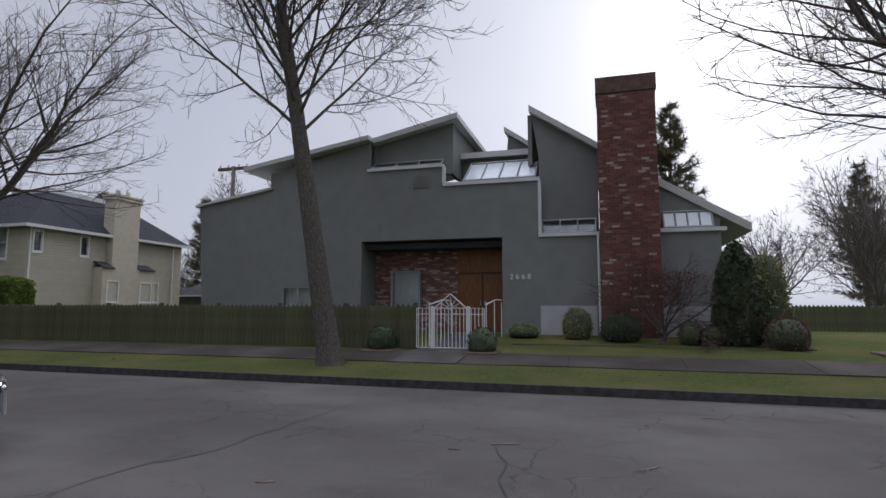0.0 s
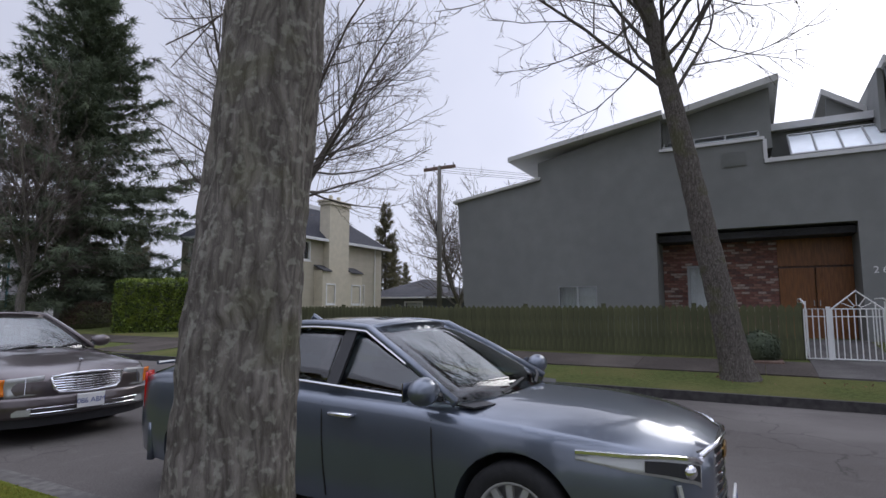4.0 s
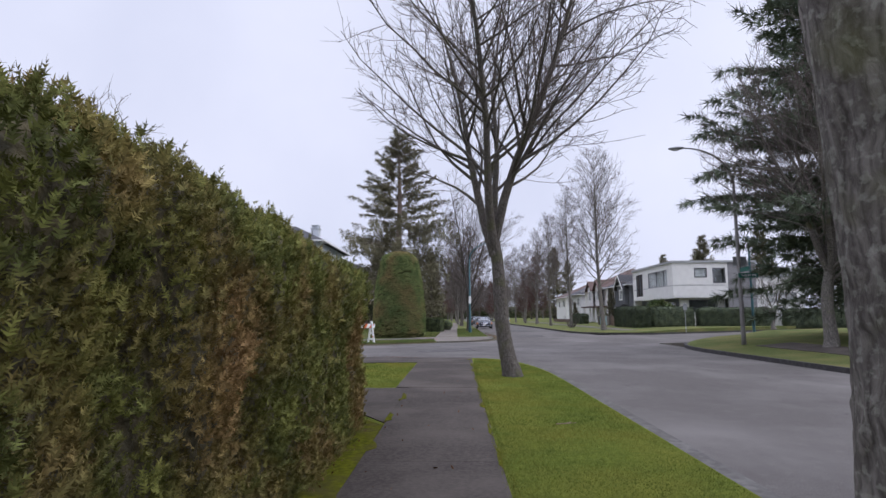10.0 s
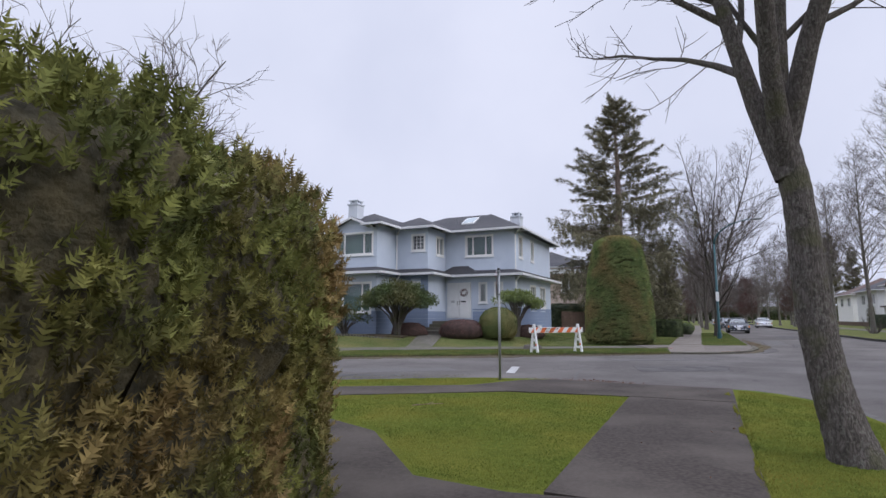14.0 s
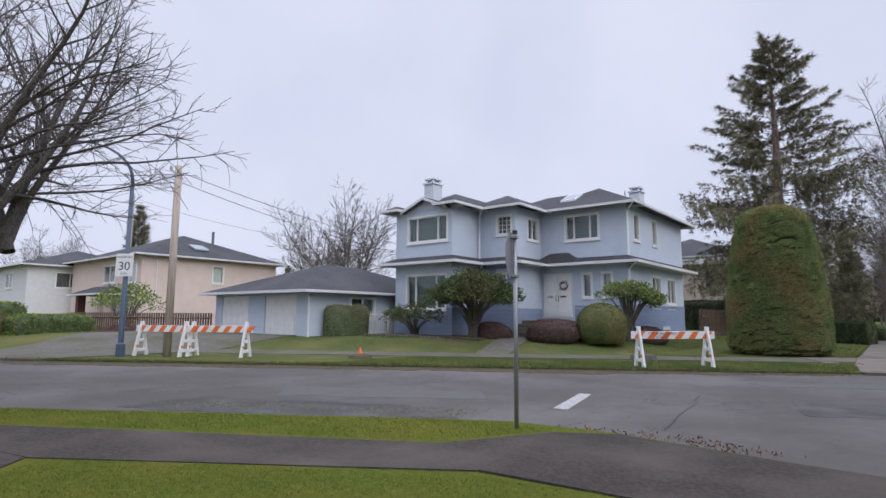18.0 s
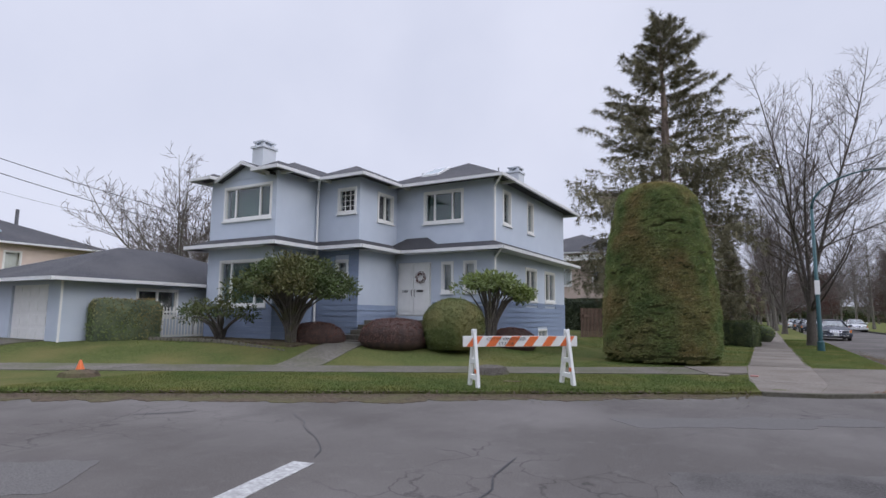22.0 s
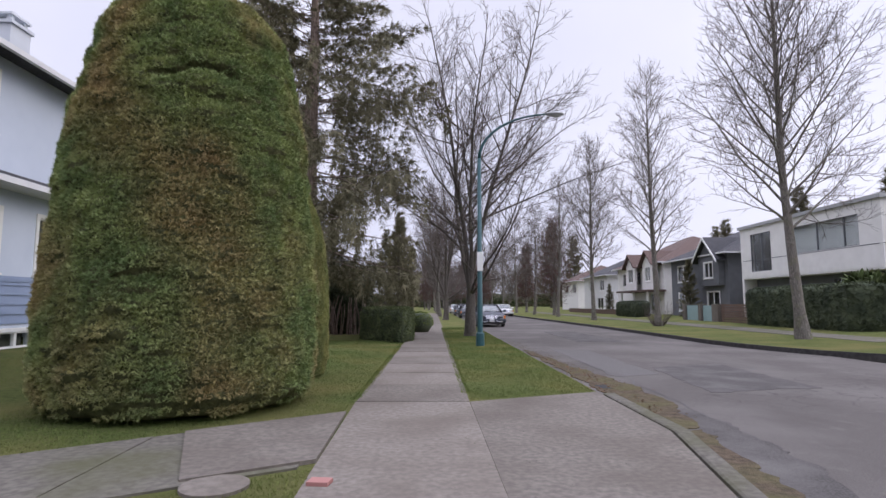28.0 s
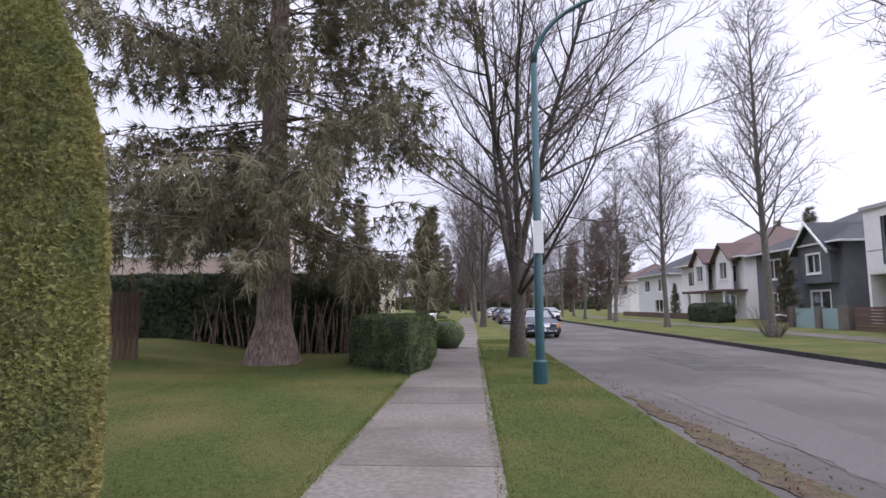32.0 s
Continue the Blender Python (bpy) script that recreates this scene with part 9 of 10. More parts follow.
TAUPE = dict(front=2.45, rear=-2.5, w=0.945, axle_f=1.39, axle_r=-1.49, r=0.335, spokes=7, spoke_w=0.045, rim=ALLOY, paint=CARTAUPE,
             body=[(-2.5, 0.36, 0.80, 0.93, 0.80), (-2.42, 0.3, 0.88, 1.0, 0.87), (-2.1, 0.25, 0.95, 1.06, 0.93), (-1.5, 0.21, 0.97, 1.07, 0.945), (0.0, 0.2, 0.95, 0.99, 0.945), (0.95, 0.2, 0.92, 0.99, 0.945), (1.6, 0.22, 0.86, 0.93, 0.94), (2.1, 0.26, 0.8, 0.86, 0.9), (2.25, 0.28, 0.76, 0.82, 0.81), (2.37, 0.31, 0.72, 0.78, 0.66), (2.45, 0.34, 0.68, 0.74, 0.42)],
             cowl=(0.98, 0.955), deck=(-1.65, 1.02), top_f=(0.1, 1.4), top_r=(-1.05, 1.4), belt_w=0.845, roof_w=0.62, b_pillar=0.47, quarter=0.8, glass_end=0.9, chrome_window=False, chrome_belt=True, chrome_handle=False, trim_in=0.3, slant=0,
             door_x=(0.78, -0.33, -1.22), gap_lean=-0.05, handle_x=(-0.12, -1.05), moulding=0.56, face=face_taupe)
BLUE = dict(front=2.5, rear=-2.0, w=0.915, axle_f=1.52, axle_r=-1.18, r=0.325, spokes=12, spoke_w=0.02, rim=ALLOY, paint=CARBLUE,
            body=[(-2.0, 0.34, 0.82, 0.96, 0.78), (-1.92, 0.27, 0.93, 1.02, 0.86), (-1.7, 0.22, 0.96, 1.06, 0.9), (-1.2, 0.19, 0.97, 1.08, 0.915), (-0.4, 0.18, 0.94, 0.98, 0.915), (0.8, 0.18, 0.9, 0.94, 0.915), (1.4, 0.19, 0.85, 0.93, 0.915), (1.8, 0.2, 0.82, 0.915, 0.9), (2.15, 0.21, 0.775, 0.87, 0.84), (2.38, 0.22, 0.72, 0.81, 0.67), (2.5, 0.24, 0.665, 0.75, 0.48)],
            cowl=(1.12, 0.93), deck=(-1.42, 1.07), top_f=(0.3, 1.36), top_r=(-0.7, 1.35), belt_w=0.82, roof_w=0.6, b_pillar=0.37, quarter=0.79, glass_end=0.87, chrome_window=True, chrome_belt=True, chrome_handle=True, trim_in=0.33, slant=0,
            door_x=(1.02, 0.16, -0.85), gap_lean=-0.06, handle_x=(0.32, -0.77), moulding=0, face=face_blue)
make_car("sedan", "taupe older saloon car parked by the verge", pose(3.82, 8.48, 0.0, 0, 0, -90), TAUPE)
make_car("sedan", "steel-blue saloon car with a chrome grille, parked", pose(3.87, 1.8, 0.0, 0, 0, -90), BLUE)
c1 = make_car("parked_car", "dark blue car parked along the kerb further on", pose(3.25, 78.2, 0.0, 0, 0, -90), dict(TAUPE, paint=CARDARK))
again(c1, 3.2, 100.0, 0.0, -90, 1.0, "dark car parked far along the kerb")
again(c1, 3.1, 112.0, 0.0, -90, 1.0, "dark car parked far along the kerb")
c2 = make_car("parked_car", "white car parked across the road", pose(8.3, 110.0, 0.0, 0, 0, -90), dict(TAUPE, paint=CARWHITE))
again(c2, 3.0, 128.0, 0.0, -90, 1.0, "white car parked far down the street")
again(c1, -21.0, 23.2, 0.0, 212, 1.0, "dark car at the edge of the side street")

# ================= fences, signs, lamps and small things =================
def share(name, mesh, parent, loc, rz=0.0):
    ob = new(name, mesh)
    ob.parent = parent
    ob.location = loc
    ob.rotation_euler = (0, 0, rz)
    return ob


def mesh_of(bm, material, name):
    me = bpy.data.meshes.new(name)
    bm.to_mesh(me)
    bm.free()
    me.materials.append(material)
    return me


# ---------- green picket fence across the road
fence = thing("picket_fence", None, "green-stained board fence with pointed pickets", "fence")
FXX = 14.4
bm = slab([(-0.07, 0.0), (0.07, 0.0), (0.07, 1.12), (0.0, 1.2), (-0.07, 1.12)], -0.01, 0.01)
bm.transform(Matrix(((0, 0, 1, 0), (1, 0, 0, 0), (0, 1, 0, 0), (0, 0, 0, 1))))
picket = mesh_of(bm, FENCEWOOD, "picket")
post = mesh_of(boxed(-0.05, 0.05, -0.05, 0.05, -0.1, 1.26, bevel=0.01), FENCEWOOD, "post")
y, i = -1.75, 0
rng = random.Random(3)
while y < 15.2:
    share("picket", picket, fence, (FXX + rng.uniform(-0.004, 0.004), y, 0.4 + rng.uniform(-0.015, 0.01)), rng.uniform(-0.02, 0.02))
    y += 0.148
y = -1.8
while y < 15.4:
    share("post", post, fence, (FXX + 0.09, y, 0.38))
    y += 2.12
for z in (0.62, 1.35):
    part("rail", boxed(FXX + 0.02, FXX + 0.06, -1.8, 15.2, z, z + 0.09), FENCEWOOD, fence)
for k in range(60):
    share("picket", picket, fence, (FXX + 0.1 + k * 0.148, 15.3, 0.4 + rng.uniform(-0.015, 0.01)), radians(90))
part("rail", boxed(FXX, FXX + 9, 15.22, 15.27, 0.62, 0.71), FENCEWOOD, fence)
fence2 = thing("picket_fence", None, "weathered board fence beyond the lawn", "fence")
for k in range(40):
    share("picket", picket, fence2, (24.0 + k * 0.02, -12.7 - k * 0.15, 0.45), 0.12)
part("rail", boxed(24.5, 24.55, -18.6, -12.7, 1.2, 1.3), FENCEWOOD, fence2)

# ---------- white iron gate with sunburst
gate = thing("iron_gate", None, "white painted iron gate with a sunburst peak", "gate")
gx = 14.38
def bars(y0, y1, zb, zt, n, parent, name="bar"):
    for k in range(n):
        yy = y0 + (y1 - y0) * (k + 0.5) / n
        part(name, tubed([(gx, yy, zb), (gx, yy, zt)], 0.011, 6), WHITE, parent)
for y0, y1, zt in ((-2.28, -1.86, 1.5), (-3.72, -3.32, 1.5)):
    fr = part("side_panel", tubed([(gx, y0, 0.45), (gx, y0, zt), (gx, y1, zt), (gx, y1, 0.45), (gx, y0, 0.45)], 0.016, 6), WHITE, gate)
    part("rail", tubed([(gx, y0, zt - 0.16), (gx, y1, zt - 0.16)], 0.012, 6), WHITE, fr)
    bars(y0, y1, 0.45, zt, 4, fr)
for yy in (-2.3, -3.3):
    part("gate_post", boxed(gx - 0.04, gx + 0.04, yy - 0.04, yy + 0.04, 0.35, 1.55, bevel=0.008), WHITE, gate)
leaf = part("gate_leaf", tubed([(gx, -2.36, 0.45), (gx, -2.36, 1.5), (gx, -2.8, 1.88), (gx, -3.24, 1.5), (gx, -3.24, 0.45), (gx, -2.36, 0.45)], 0.018, 6), WHITE, gate)
part("rail", tubed([(gx, -2.36, 1.5), (gx, -3.24, 1.5)], 0.014, 6), WHITE, leaf)
part("rail", tubed([(gx, -2.36, 1.34), (gx, -3.24, 1.34)], 0.012, 6), WHITE, leaf)
bars(-3.22, -2.38, 0.47, 1.5, 8, leaf)
for k in range(5):
    a = radians(25 + 32.5 * k)
    part("ray", tubed([(gx, -2.8 + 0.07 * math.cos(a), 1.5 + 0.07 * math.sin(a)), (gx, -2.8 + (0.26 + 0.06 * math.sin(a)) * math.cos(a), 1.5 + 0.3 * math.sin(a))], 0.009, 5), WHITE, leaf)
part("sun", tubed([(gx - 0.01, -2.8 + 0.08 * math.cos(radians(a)), 1.5 + 0.08 * math.sin(radians(a))) for a in range(0, 181, 20)], 0.009, 5), WHITE, leaf)
hr = thing("handrail", None, "white handrail beside the entry path", "handrail")
for yy in (-3.6, -1.95):
    part("rail", tubed([(15.2, yy, 1.6), (16.6, yy, 1.75), (17.6, yy, 1.75)], 0.02, 6), WHITE, hr)
    for xx in (15.2, 16.4, 17.6):
        part("post", tubed([(xx, yy, 0.45), (xx, yy, 1.68)], 0.016, 6), WHITE, hr)
for yy in (-1.0, -3.75):
    pl = tagged(part("planter", boxed(13.5, 14.3, yy - 0.42, yy + 0.42, 0.2, 0.42, bevel=0.02), BROWNWOOD), "low timber planter box by the gate", "planter")
tagged(part("garden_edge", boxed(16.0, 16.1, -11.8, -4.2, 0.36, 0.5, bevel=0.02), SOIL), "low dark edging of the front bed", "garden edging")
rb = tagged(part("raised_bed", boxed(13.6, 15.8, -15.0, -12.8, 0.15, 0.5, bevel=0.03), BROWNWOOD), "raised timber planting bed on the lawn", "raised bed")

# ---------- striped barricades
def barricade(m, label, length=2.35):
    b = thing("barricade", m, label, "barricade", "striped barricades")
    beam = part("beam", boxed(-length / 2 - 0.12, length / 2 + 0.12, -0.02, 0.02, 0.8, 1.02, bevel=0.004), WHITE, b, "white plank with orange slanting stripes")
    n = 6
    for k in range(n):
        x = -length / 2 - 0.05 + k * 0.42
        bm = slab([(x, 0.805), (x + 0.2, 0.805), (x + 0.36, 1.015), (x + 0.16, 1.015)], -0.026, 0.026)
        bm.transform(Matrix(((1, 0, 0, 0), (0, 0, 1, 0), (0, 1, 0, 0), (0, 0, 0, 1))))
        part("stripe", bm, ORANGE, beam)
    for sx in (-1, 1):
        x = sx * length / 2 * 0.9
        def strut(sy):
            bm = bmesh.new()
            for z, a, b in ((0.0, 0.2, 0.33), (1.08, 0.0, 0.075)):
                for yy in (a, b):
                    for dx in (-0.03, 0.03):
                        bm.verts.new((x + dx, sy * yy, z))
            bmesh.ops.convex_hull(bm, input=bm.verts[:])
            return bm
        leg = part("leg_frame", strut(1), WHITE, b, "white moulded A-frame leg")
        part("leg", strut(-1), WHITE, leg)
        part("cap", boxed(x - 0.045, x + 0.045, -0.06, 0.06, 1.06, 1.16, bevel=0.01), WHITE, leg)
        for z, hw in ((0.14, 0.24), (0.46, 0.16), (0.76, 0.09)):
            part("brace", boxed(x - 0.026, x + 0.026, -hw, hw, z, z + 0.1, bevel=0.008), WHITE, leg)
        part("marker", boxed(x - 0.034, x + 0.034, -0.24, -0.14, 0.28, 0.36), ORANGE, leg)
    return b


bb = barricade(pose(-5.55, 39.7, 0.07, 0, 0, 45.0) @ pose(0, 0, 0, 0, 0, 0), "white and orange striped barricade on the verge")
letters("CITY OF VANCOUVER", 0.088, Matrix(((1, 0, 0, -0.35), (0, 0, -1, -0.03), (0, 1, 0, 0.955), (0, 0, 0, 1))), "lettering", LETTER, bb, 0.001)
letters("S.T.E.O.B.", 0.088, Matrix(((1, 0, 0, -0.35), (0, 0, -1, -0.03), (0, 1, 0, 0.86), (0, 0, 0, 1))), "lettering", LETTER, bb, 0.001)
barricade(pose(-19.75, 31.35, 0.1, 0, 0, 24), "white and orange barricade beside the utility pole", 2.0)
barricade(pose(-18.1, 32.45, 0.1, 0, 0, 27), "white and orange barricade next to another", 2.2)

# ---------- stop sign seen from behind
ss = thing("stop_sign", pose(-4.39, 29.0, 0.04, 0, 0, -70.5), "grey back of an octagonal stop sign on a post", "road sign")
part("post", tubed([(0, 0, -0.1), (0, 0, 2.62)], 0.03, 10), GALV, ss, smooth=True)
part("post_cap", tubed([(0, 0, 2.6), (0, 0, 2.65)], 0.036, 10), BLACK, ss)
oc = [(0.325 * math.cos(radians(22.5 + 45 * k)) / math.cos(radians(22.5)), 0.325 * math.sin(radians(22.5 + 45 * k)) / math.cos(radians(22.5))) for k in range(8)]
bm = slab(oc, -0.002, 0.002)
bm.transform(Matrix(((1, 0, 0, 0), (0, 0, 1, -0.055), (0, 1, 0, 2.3), (0, 0, 0, 1))) )
part("plate", bm, GALV, ss, "bare grey octagonal plate")
bm = slab([(x * 0.97, y * 0.97) for x, y in oc], -0.001, 0.001)
bm.transform(Matrix(((1, 0, 0, 0), (0, 0, 1, -0.06), (0, 1, 0, 2.3), (0, 0, 0, 1))))
part("face", bm, paint("sign_red", (0.45, 0.02, 0.02), 0.4), ss)
for z in (2.02, 2.56):
    part("clamp", boxed(-0.06, 0.06, -0.054, 0.04, z - 0.02, z + 0.02, bevel=0.005), GALV, ss)

# ---------- street lamps with curved arms
def street_lamp(name, label, x, y, z, height, reach, az, mat, base=True):
    th = thing(name, pose(x, y, z, 0, 0, az), label, "street lamp")
    part("pole", tubed([(0, 0, -0.1), (0, 0, 0.3), (0, 0, height * 0.8)], [0.105, 0.095, 0.065], 12), mat, th, smooth=True)
    if base:
        part("base_sleeve", tubed([(0, 0, 0.0), (0, 0, 0.42), (0, 0, 0.46)], [0.15, 0.14, 0.1], 12), mat, th)
    pts = [(reach * (1 - math.cos(t)) , 0, height * 0.8 + (height * 0.2) * math.sin(t)) for t in [i / 10 * math.pi / 2 * 0.95 for i in range(11)]]
    part("arm", tubed(pts, [0.06 - 0.003 * i for i in range(11)], 10), mat, th, smooth=True)
    e = pts[-1]
    bm = bmesh.new()
    bmesh.ops.create_uvsphere(bm, u_segments=16, v_segments=10, radius=1.0, matrix=Matrix.Translation((e[0] + 0.3, 0, e[2] + 0.01)) @ Matrix.Diagonal((0.36, 0.15, 0.085, 1)))
    hd = part("lamp_head", bm, GALV, th, "grey cobra-head lantern", True)
    bm = bmesh.new()
    bmesh.ops.create_uvsphere(bm, u_segments=14, v_segments=8, radius=1.0, matrix=Matrix.Translation((e[0] + 0.34, 0, e[2] - 0.045)) @ Matrix.Diagonal((0.2, 0.11, 0.07, 1)))
    part("lens", bm, HEADLENS, hd, smooth=True)
    return th


lp = street_lamp("street_lamp", "teal street lamp post with a curved arm and a notice", 1.13, 59.2, 0.06, 8.15, 2.6, 0, GREENPOLE)
part("notice", boxed(-0.1, 0.1, -0.13, -0.118, 2.55, 3.2, bevel=0.004), SIGNWHITE, lp, "pale rectangular sign plate")
part("band", boxed(-0.085, 0.085, -0.118, 0.085, 2.7, 2.73), GALV, lp)
part("band", boxed(-0.085, 0.085, -0.118, 0.085, 3.05, 3.08), GALV, lp)
street_lamp("street_lamp", "slate-blue street lamp with a speed limit sign", -21.0, 30.5, 0.06, 7.6, 2.4, 215, BLUEPOLE)
sp = thing("speed_sign", pose(-21.0, 30.5, 0.06, 0, 0, 38), "white speed limit sign fixed to the lamp post", "road sign")
part("plate", boxed(-0.3, 0.3, -0.13, -0.12, 2.72, 3.5, bevel=0.004), SIGNWHITE, sp)
TR = lambda z: Matrix(((1, 0, 0, 0), (0, 0, -1, -0.132), (0, 1, 0, z), (0, 0, 0, 1)))
letters("30", 0.42, TR(3.06), "lettering", LETTER, sp, 0.001)
letters("MAXIMUM", 0.115, TR(3.38), "lettering", LETTER, sp, 0.001)
letters("km/h", 0.11, TR(2.82), "lettering", LETTER, sp, 0.001)
street_lamp("street_lamp", "grey street lamp with name signs at the corner", 12.4, 34.0, 0.25, 8.9, 2.2, 170, WEATHERED, False)
sn = thing("street_name_sign", pose(12.4, 34.0, 0.25), "dark green street name blades on the lamp post", "street sign")
nb = part("blade", boxed(-0.1, 0.75, -0.12, -0.105, 2.9, 3.1, bevel=0.004), SIGNGREEN, sn, "dark blade with white letters")
letters("VALLEY DR", 0.13, Matrix(((1, 0, 0, 0.34), (0, 0, -1, -0.122), (0, 1, 0, 3.0), (0, 0, 0, 1))), "lettering", SIGNWHITE, nb, 0.001)
part("blade", boxed(-0.01, 0.005, -0.8, 0.05, 3.14, 3.34, bevel=0.004), SIGNGREEN, sn)
part("plate", boxed(-0.2, 0.4, 0.1, 0.115, 3.4, 3.85, bevel=0.004), GALV, sn)
pk = thing("parking_sign", pose(19.0, 56.4, 0.2), "small sign on a thin steel post", "road sign")
part("post", tubed([(0, 0, -0.1), (0, 0, 2.3)], 0.03, 8), GALV, pk)
part("plate", boxed(-0.16, 0.16, -0.045, -0.032, 1.75, 2.25, bevel=0.003), GALV, pk)
g2 = thing("street_lamp_post", pose(21.5, 50.5, 0.3), "dark green lamp post across the side street", "street lamp")
part("pole", tubed([(0, 0, -0.1), (0, 0, 7.0)], [0.1, 0.06], 10), GREENPOLE, g2)

# ---------- utility poles and cables
up_ = thing("utility_pole", pose(-19.86, 31.55, 0.1, 0.6, 1.4, 0), "pale timber utility pole by the side street", "utility pole")
part("pole", tubed([(0, 0, -0.2), (0, 0, 6.6)], [0.135, 0.115], 12), POLEWOOD, up_, smooth=True)
part("bracket", tubed([(0, 0, 6.3), (-0.35, -0.1, 6.5)], 0.02, 6), GALV, up_)
part("insulator", tubed([(-0.35, -0.1, 6.45), (-0.35, -0.1, 6.62)], 0.05, 8), GALV, up_)
up2 = thing("utility_pole", pose(30.2, 16.2, 0.3), "tall grey utility pole with a crossarm", "utility pole")
part("pole", tubed([(0, 0, -0.2), (0, 0, 10.3)], [0.17, 0.12], 12), surf("grey_pole_wood", (0.15, 0.14, 0.12), (0.1, 0.095, 0.085), 5.0, 0.85, 0.4, 18.0, stretch=(4, 4, 0.2)), up2, smooth=True)
part("crossarm", boxed(-0.06, 0.06, -1.15, 1.15, 10.05, 10.25), BROWNWOOD, up2, "dark timber crossarm")
for k in (-1.0, -0.4, 0.4, 1.0):
    part("insulator", tubed([(0, k, 10.25), (0, k, 10.42)], 0.04, 8), GALV, up2)
part("transformer", tubed([(0.1, 0.25, 6.1), (0.1, 0.25, 6.5)], 0.07, 8), BLACK, up2)
up3 = thing("utility_pole", pose(-60.0, 45.8, 0.1), "far utility pole behind the peach house", "utility pole")
part("pole", tubed([(0, 0, -0.2), (0, 0, 13.5)], [0.19, 0.14], 10), POLEWOOD, up3)
part("insulator", tubed([(0.15, 0, 13.0), (0.3, 0, 13.1)], 0.05, 6), GALV, up3)


def cable(name, a, b, sag, label, r=0.012):
    a, b = Vector(a), Vector(b)
    pts = [tuple(a + (b - a) * t + Vector((0, 0, -4 * sag * t * (1 - t)))) for t in [i / 14 for i in range(15)]]
    return tagged(part(name, tubed(pts, r, 5), CABLE), label, "cable")


for a, b, s in (((-19.7, 31.46, 6.5), (-20.3, 48.0, 5.0), 0.35), ((-19.7, 31.46, 6.15), (-20.3, 47.5, 4.6), 0.4), ((-19.7, 31.46, 6.4), (-40, 15, 7.2), 0.5), ((-19.7, 31.46, 6.1), (-40, 15.4, 6.8), 0.5), ((-20.3, 48.0, 5.0), (-59.8, 45.8, 13.2), 0.9)):
    cable("overhead_cable", a, b, s, "thin black overhead cable from the pole")
for k in (-1.0, -0.4, 0.4, 1.0):
    cable("overhead_cable", (30.2, 16.2 + k, 10.4), (60, -20 + k, 10.4), 0.6, "thin power line from the crossarm")
cable("overhead_cable", (30.2, 16.2, 6.6), (70, 12, 7.6), 0.6, "thin cable behind the houses")

# ---------- small things about the corner
tagged(part("tree_stump", turned([(0.5, 0.02), (0.46, 0.12), (0.4, 0.24), (0.25, 0.27), (0.05, 0.25)], 18, -7.1, 41.45, 0.2, 3), BARKDARK), "low sawn tree stump in the verge", "stump")
cn = thing("hazard_marker", pose(-14.6, 35.6, 0.1), "small orange cone on a mound of soil", "cone")
part("cone", tubed([(0, 0, 0.08), (0, 0, 0.3), (0, 0, 0.32)], [0.1, 0.03, 0.02], 12), ORANGE, cn)
part("mound", turned([(0.42, -0.05), (0.36, 0.05), (0.2, 0.1), (0.05, 0.12)], 16, 0, 0, 0.15, 2), SOIL, cn)
tagged(part("manhole", turned([(0.26, 0.02), (0.26, 0.085), (0.24, 0.09), (0.02, 0.092)], 24, -2.14, 44.55, 0.01), CONCRETE), "round concrete utility cover in the grass", "utility cover")
tagged(part("paint_mark", slab([(-1.44, 44.55), (-1.27, 44.53), (-1.25, 44.66), (-1.42, 44.68)], 0.06, 0.1), paint("spray_pink", (0.36, 0.17, 0.15), 0.8)), "pink sprayed survey mark on the kerb pad", "paint mark")
tagged(part("drain_grate", boxed(2.46, 2.66, 49.9, 50.3, -0.02, 0.014), RUBBER), "dark iron gutter drain grate", "drain")
tagged(part("catch_basin", boxed(2.22, 2.44, 17.2, 17.7, -0.02, 0.046), GALV), "steel drain cover in the gutter kerb", "kerb slab")
for x, y in ((-14.9, 43.6), (-12.05, 43.4)):
    gl = thing("garden_lamp", pose(x, y, 0.45), "small white globe lamp by the steps", "garden lamp")
    part("stem", tubed([(0, 0, 0), (0, 0, 0.5)], 0.02, 6), BLACK, gl)
    bm = bmesh.new()
    bmesh.ops.create_uvsphere(bm, u_segments=14, v_segments=10, radius=0.09, matrix=Matrix.Translation((0, 0, 0.56)))
    part("globe", bm, WHITE, gl, smooth=True)
edge = thing("stone_edging", None, "row of rough edging stones before the flower bed", "edging")
rs = random.Random(8)
for k in range(34):
    x = -19.5 + k * 0.17
    share("stone", mesh_of(turned([(0.07, -0.05), (0.085, 0.03), (0.06, 0.1), (0.02, 0.12)], 7, 0, 0, 0.25, k), OLDCONC, "stone"), edge, (x, 40.4 + 0.12 * k * 0.17 + rs.uniform(-0.03, 0.03), h_w2(x, 40.5)))
bed = tagged(part("flower_bed", terrain([(-20.0, 40.5), (-13.9, 41.5), (-14.0, 42.75), (-16.2, 42.75), (-20.0, 42.75)], lambda x, y: h_w2(x, y) + 0.05, 0.8), SOIL), "dark soil bed under the windows", "flower bed", "", "structure")
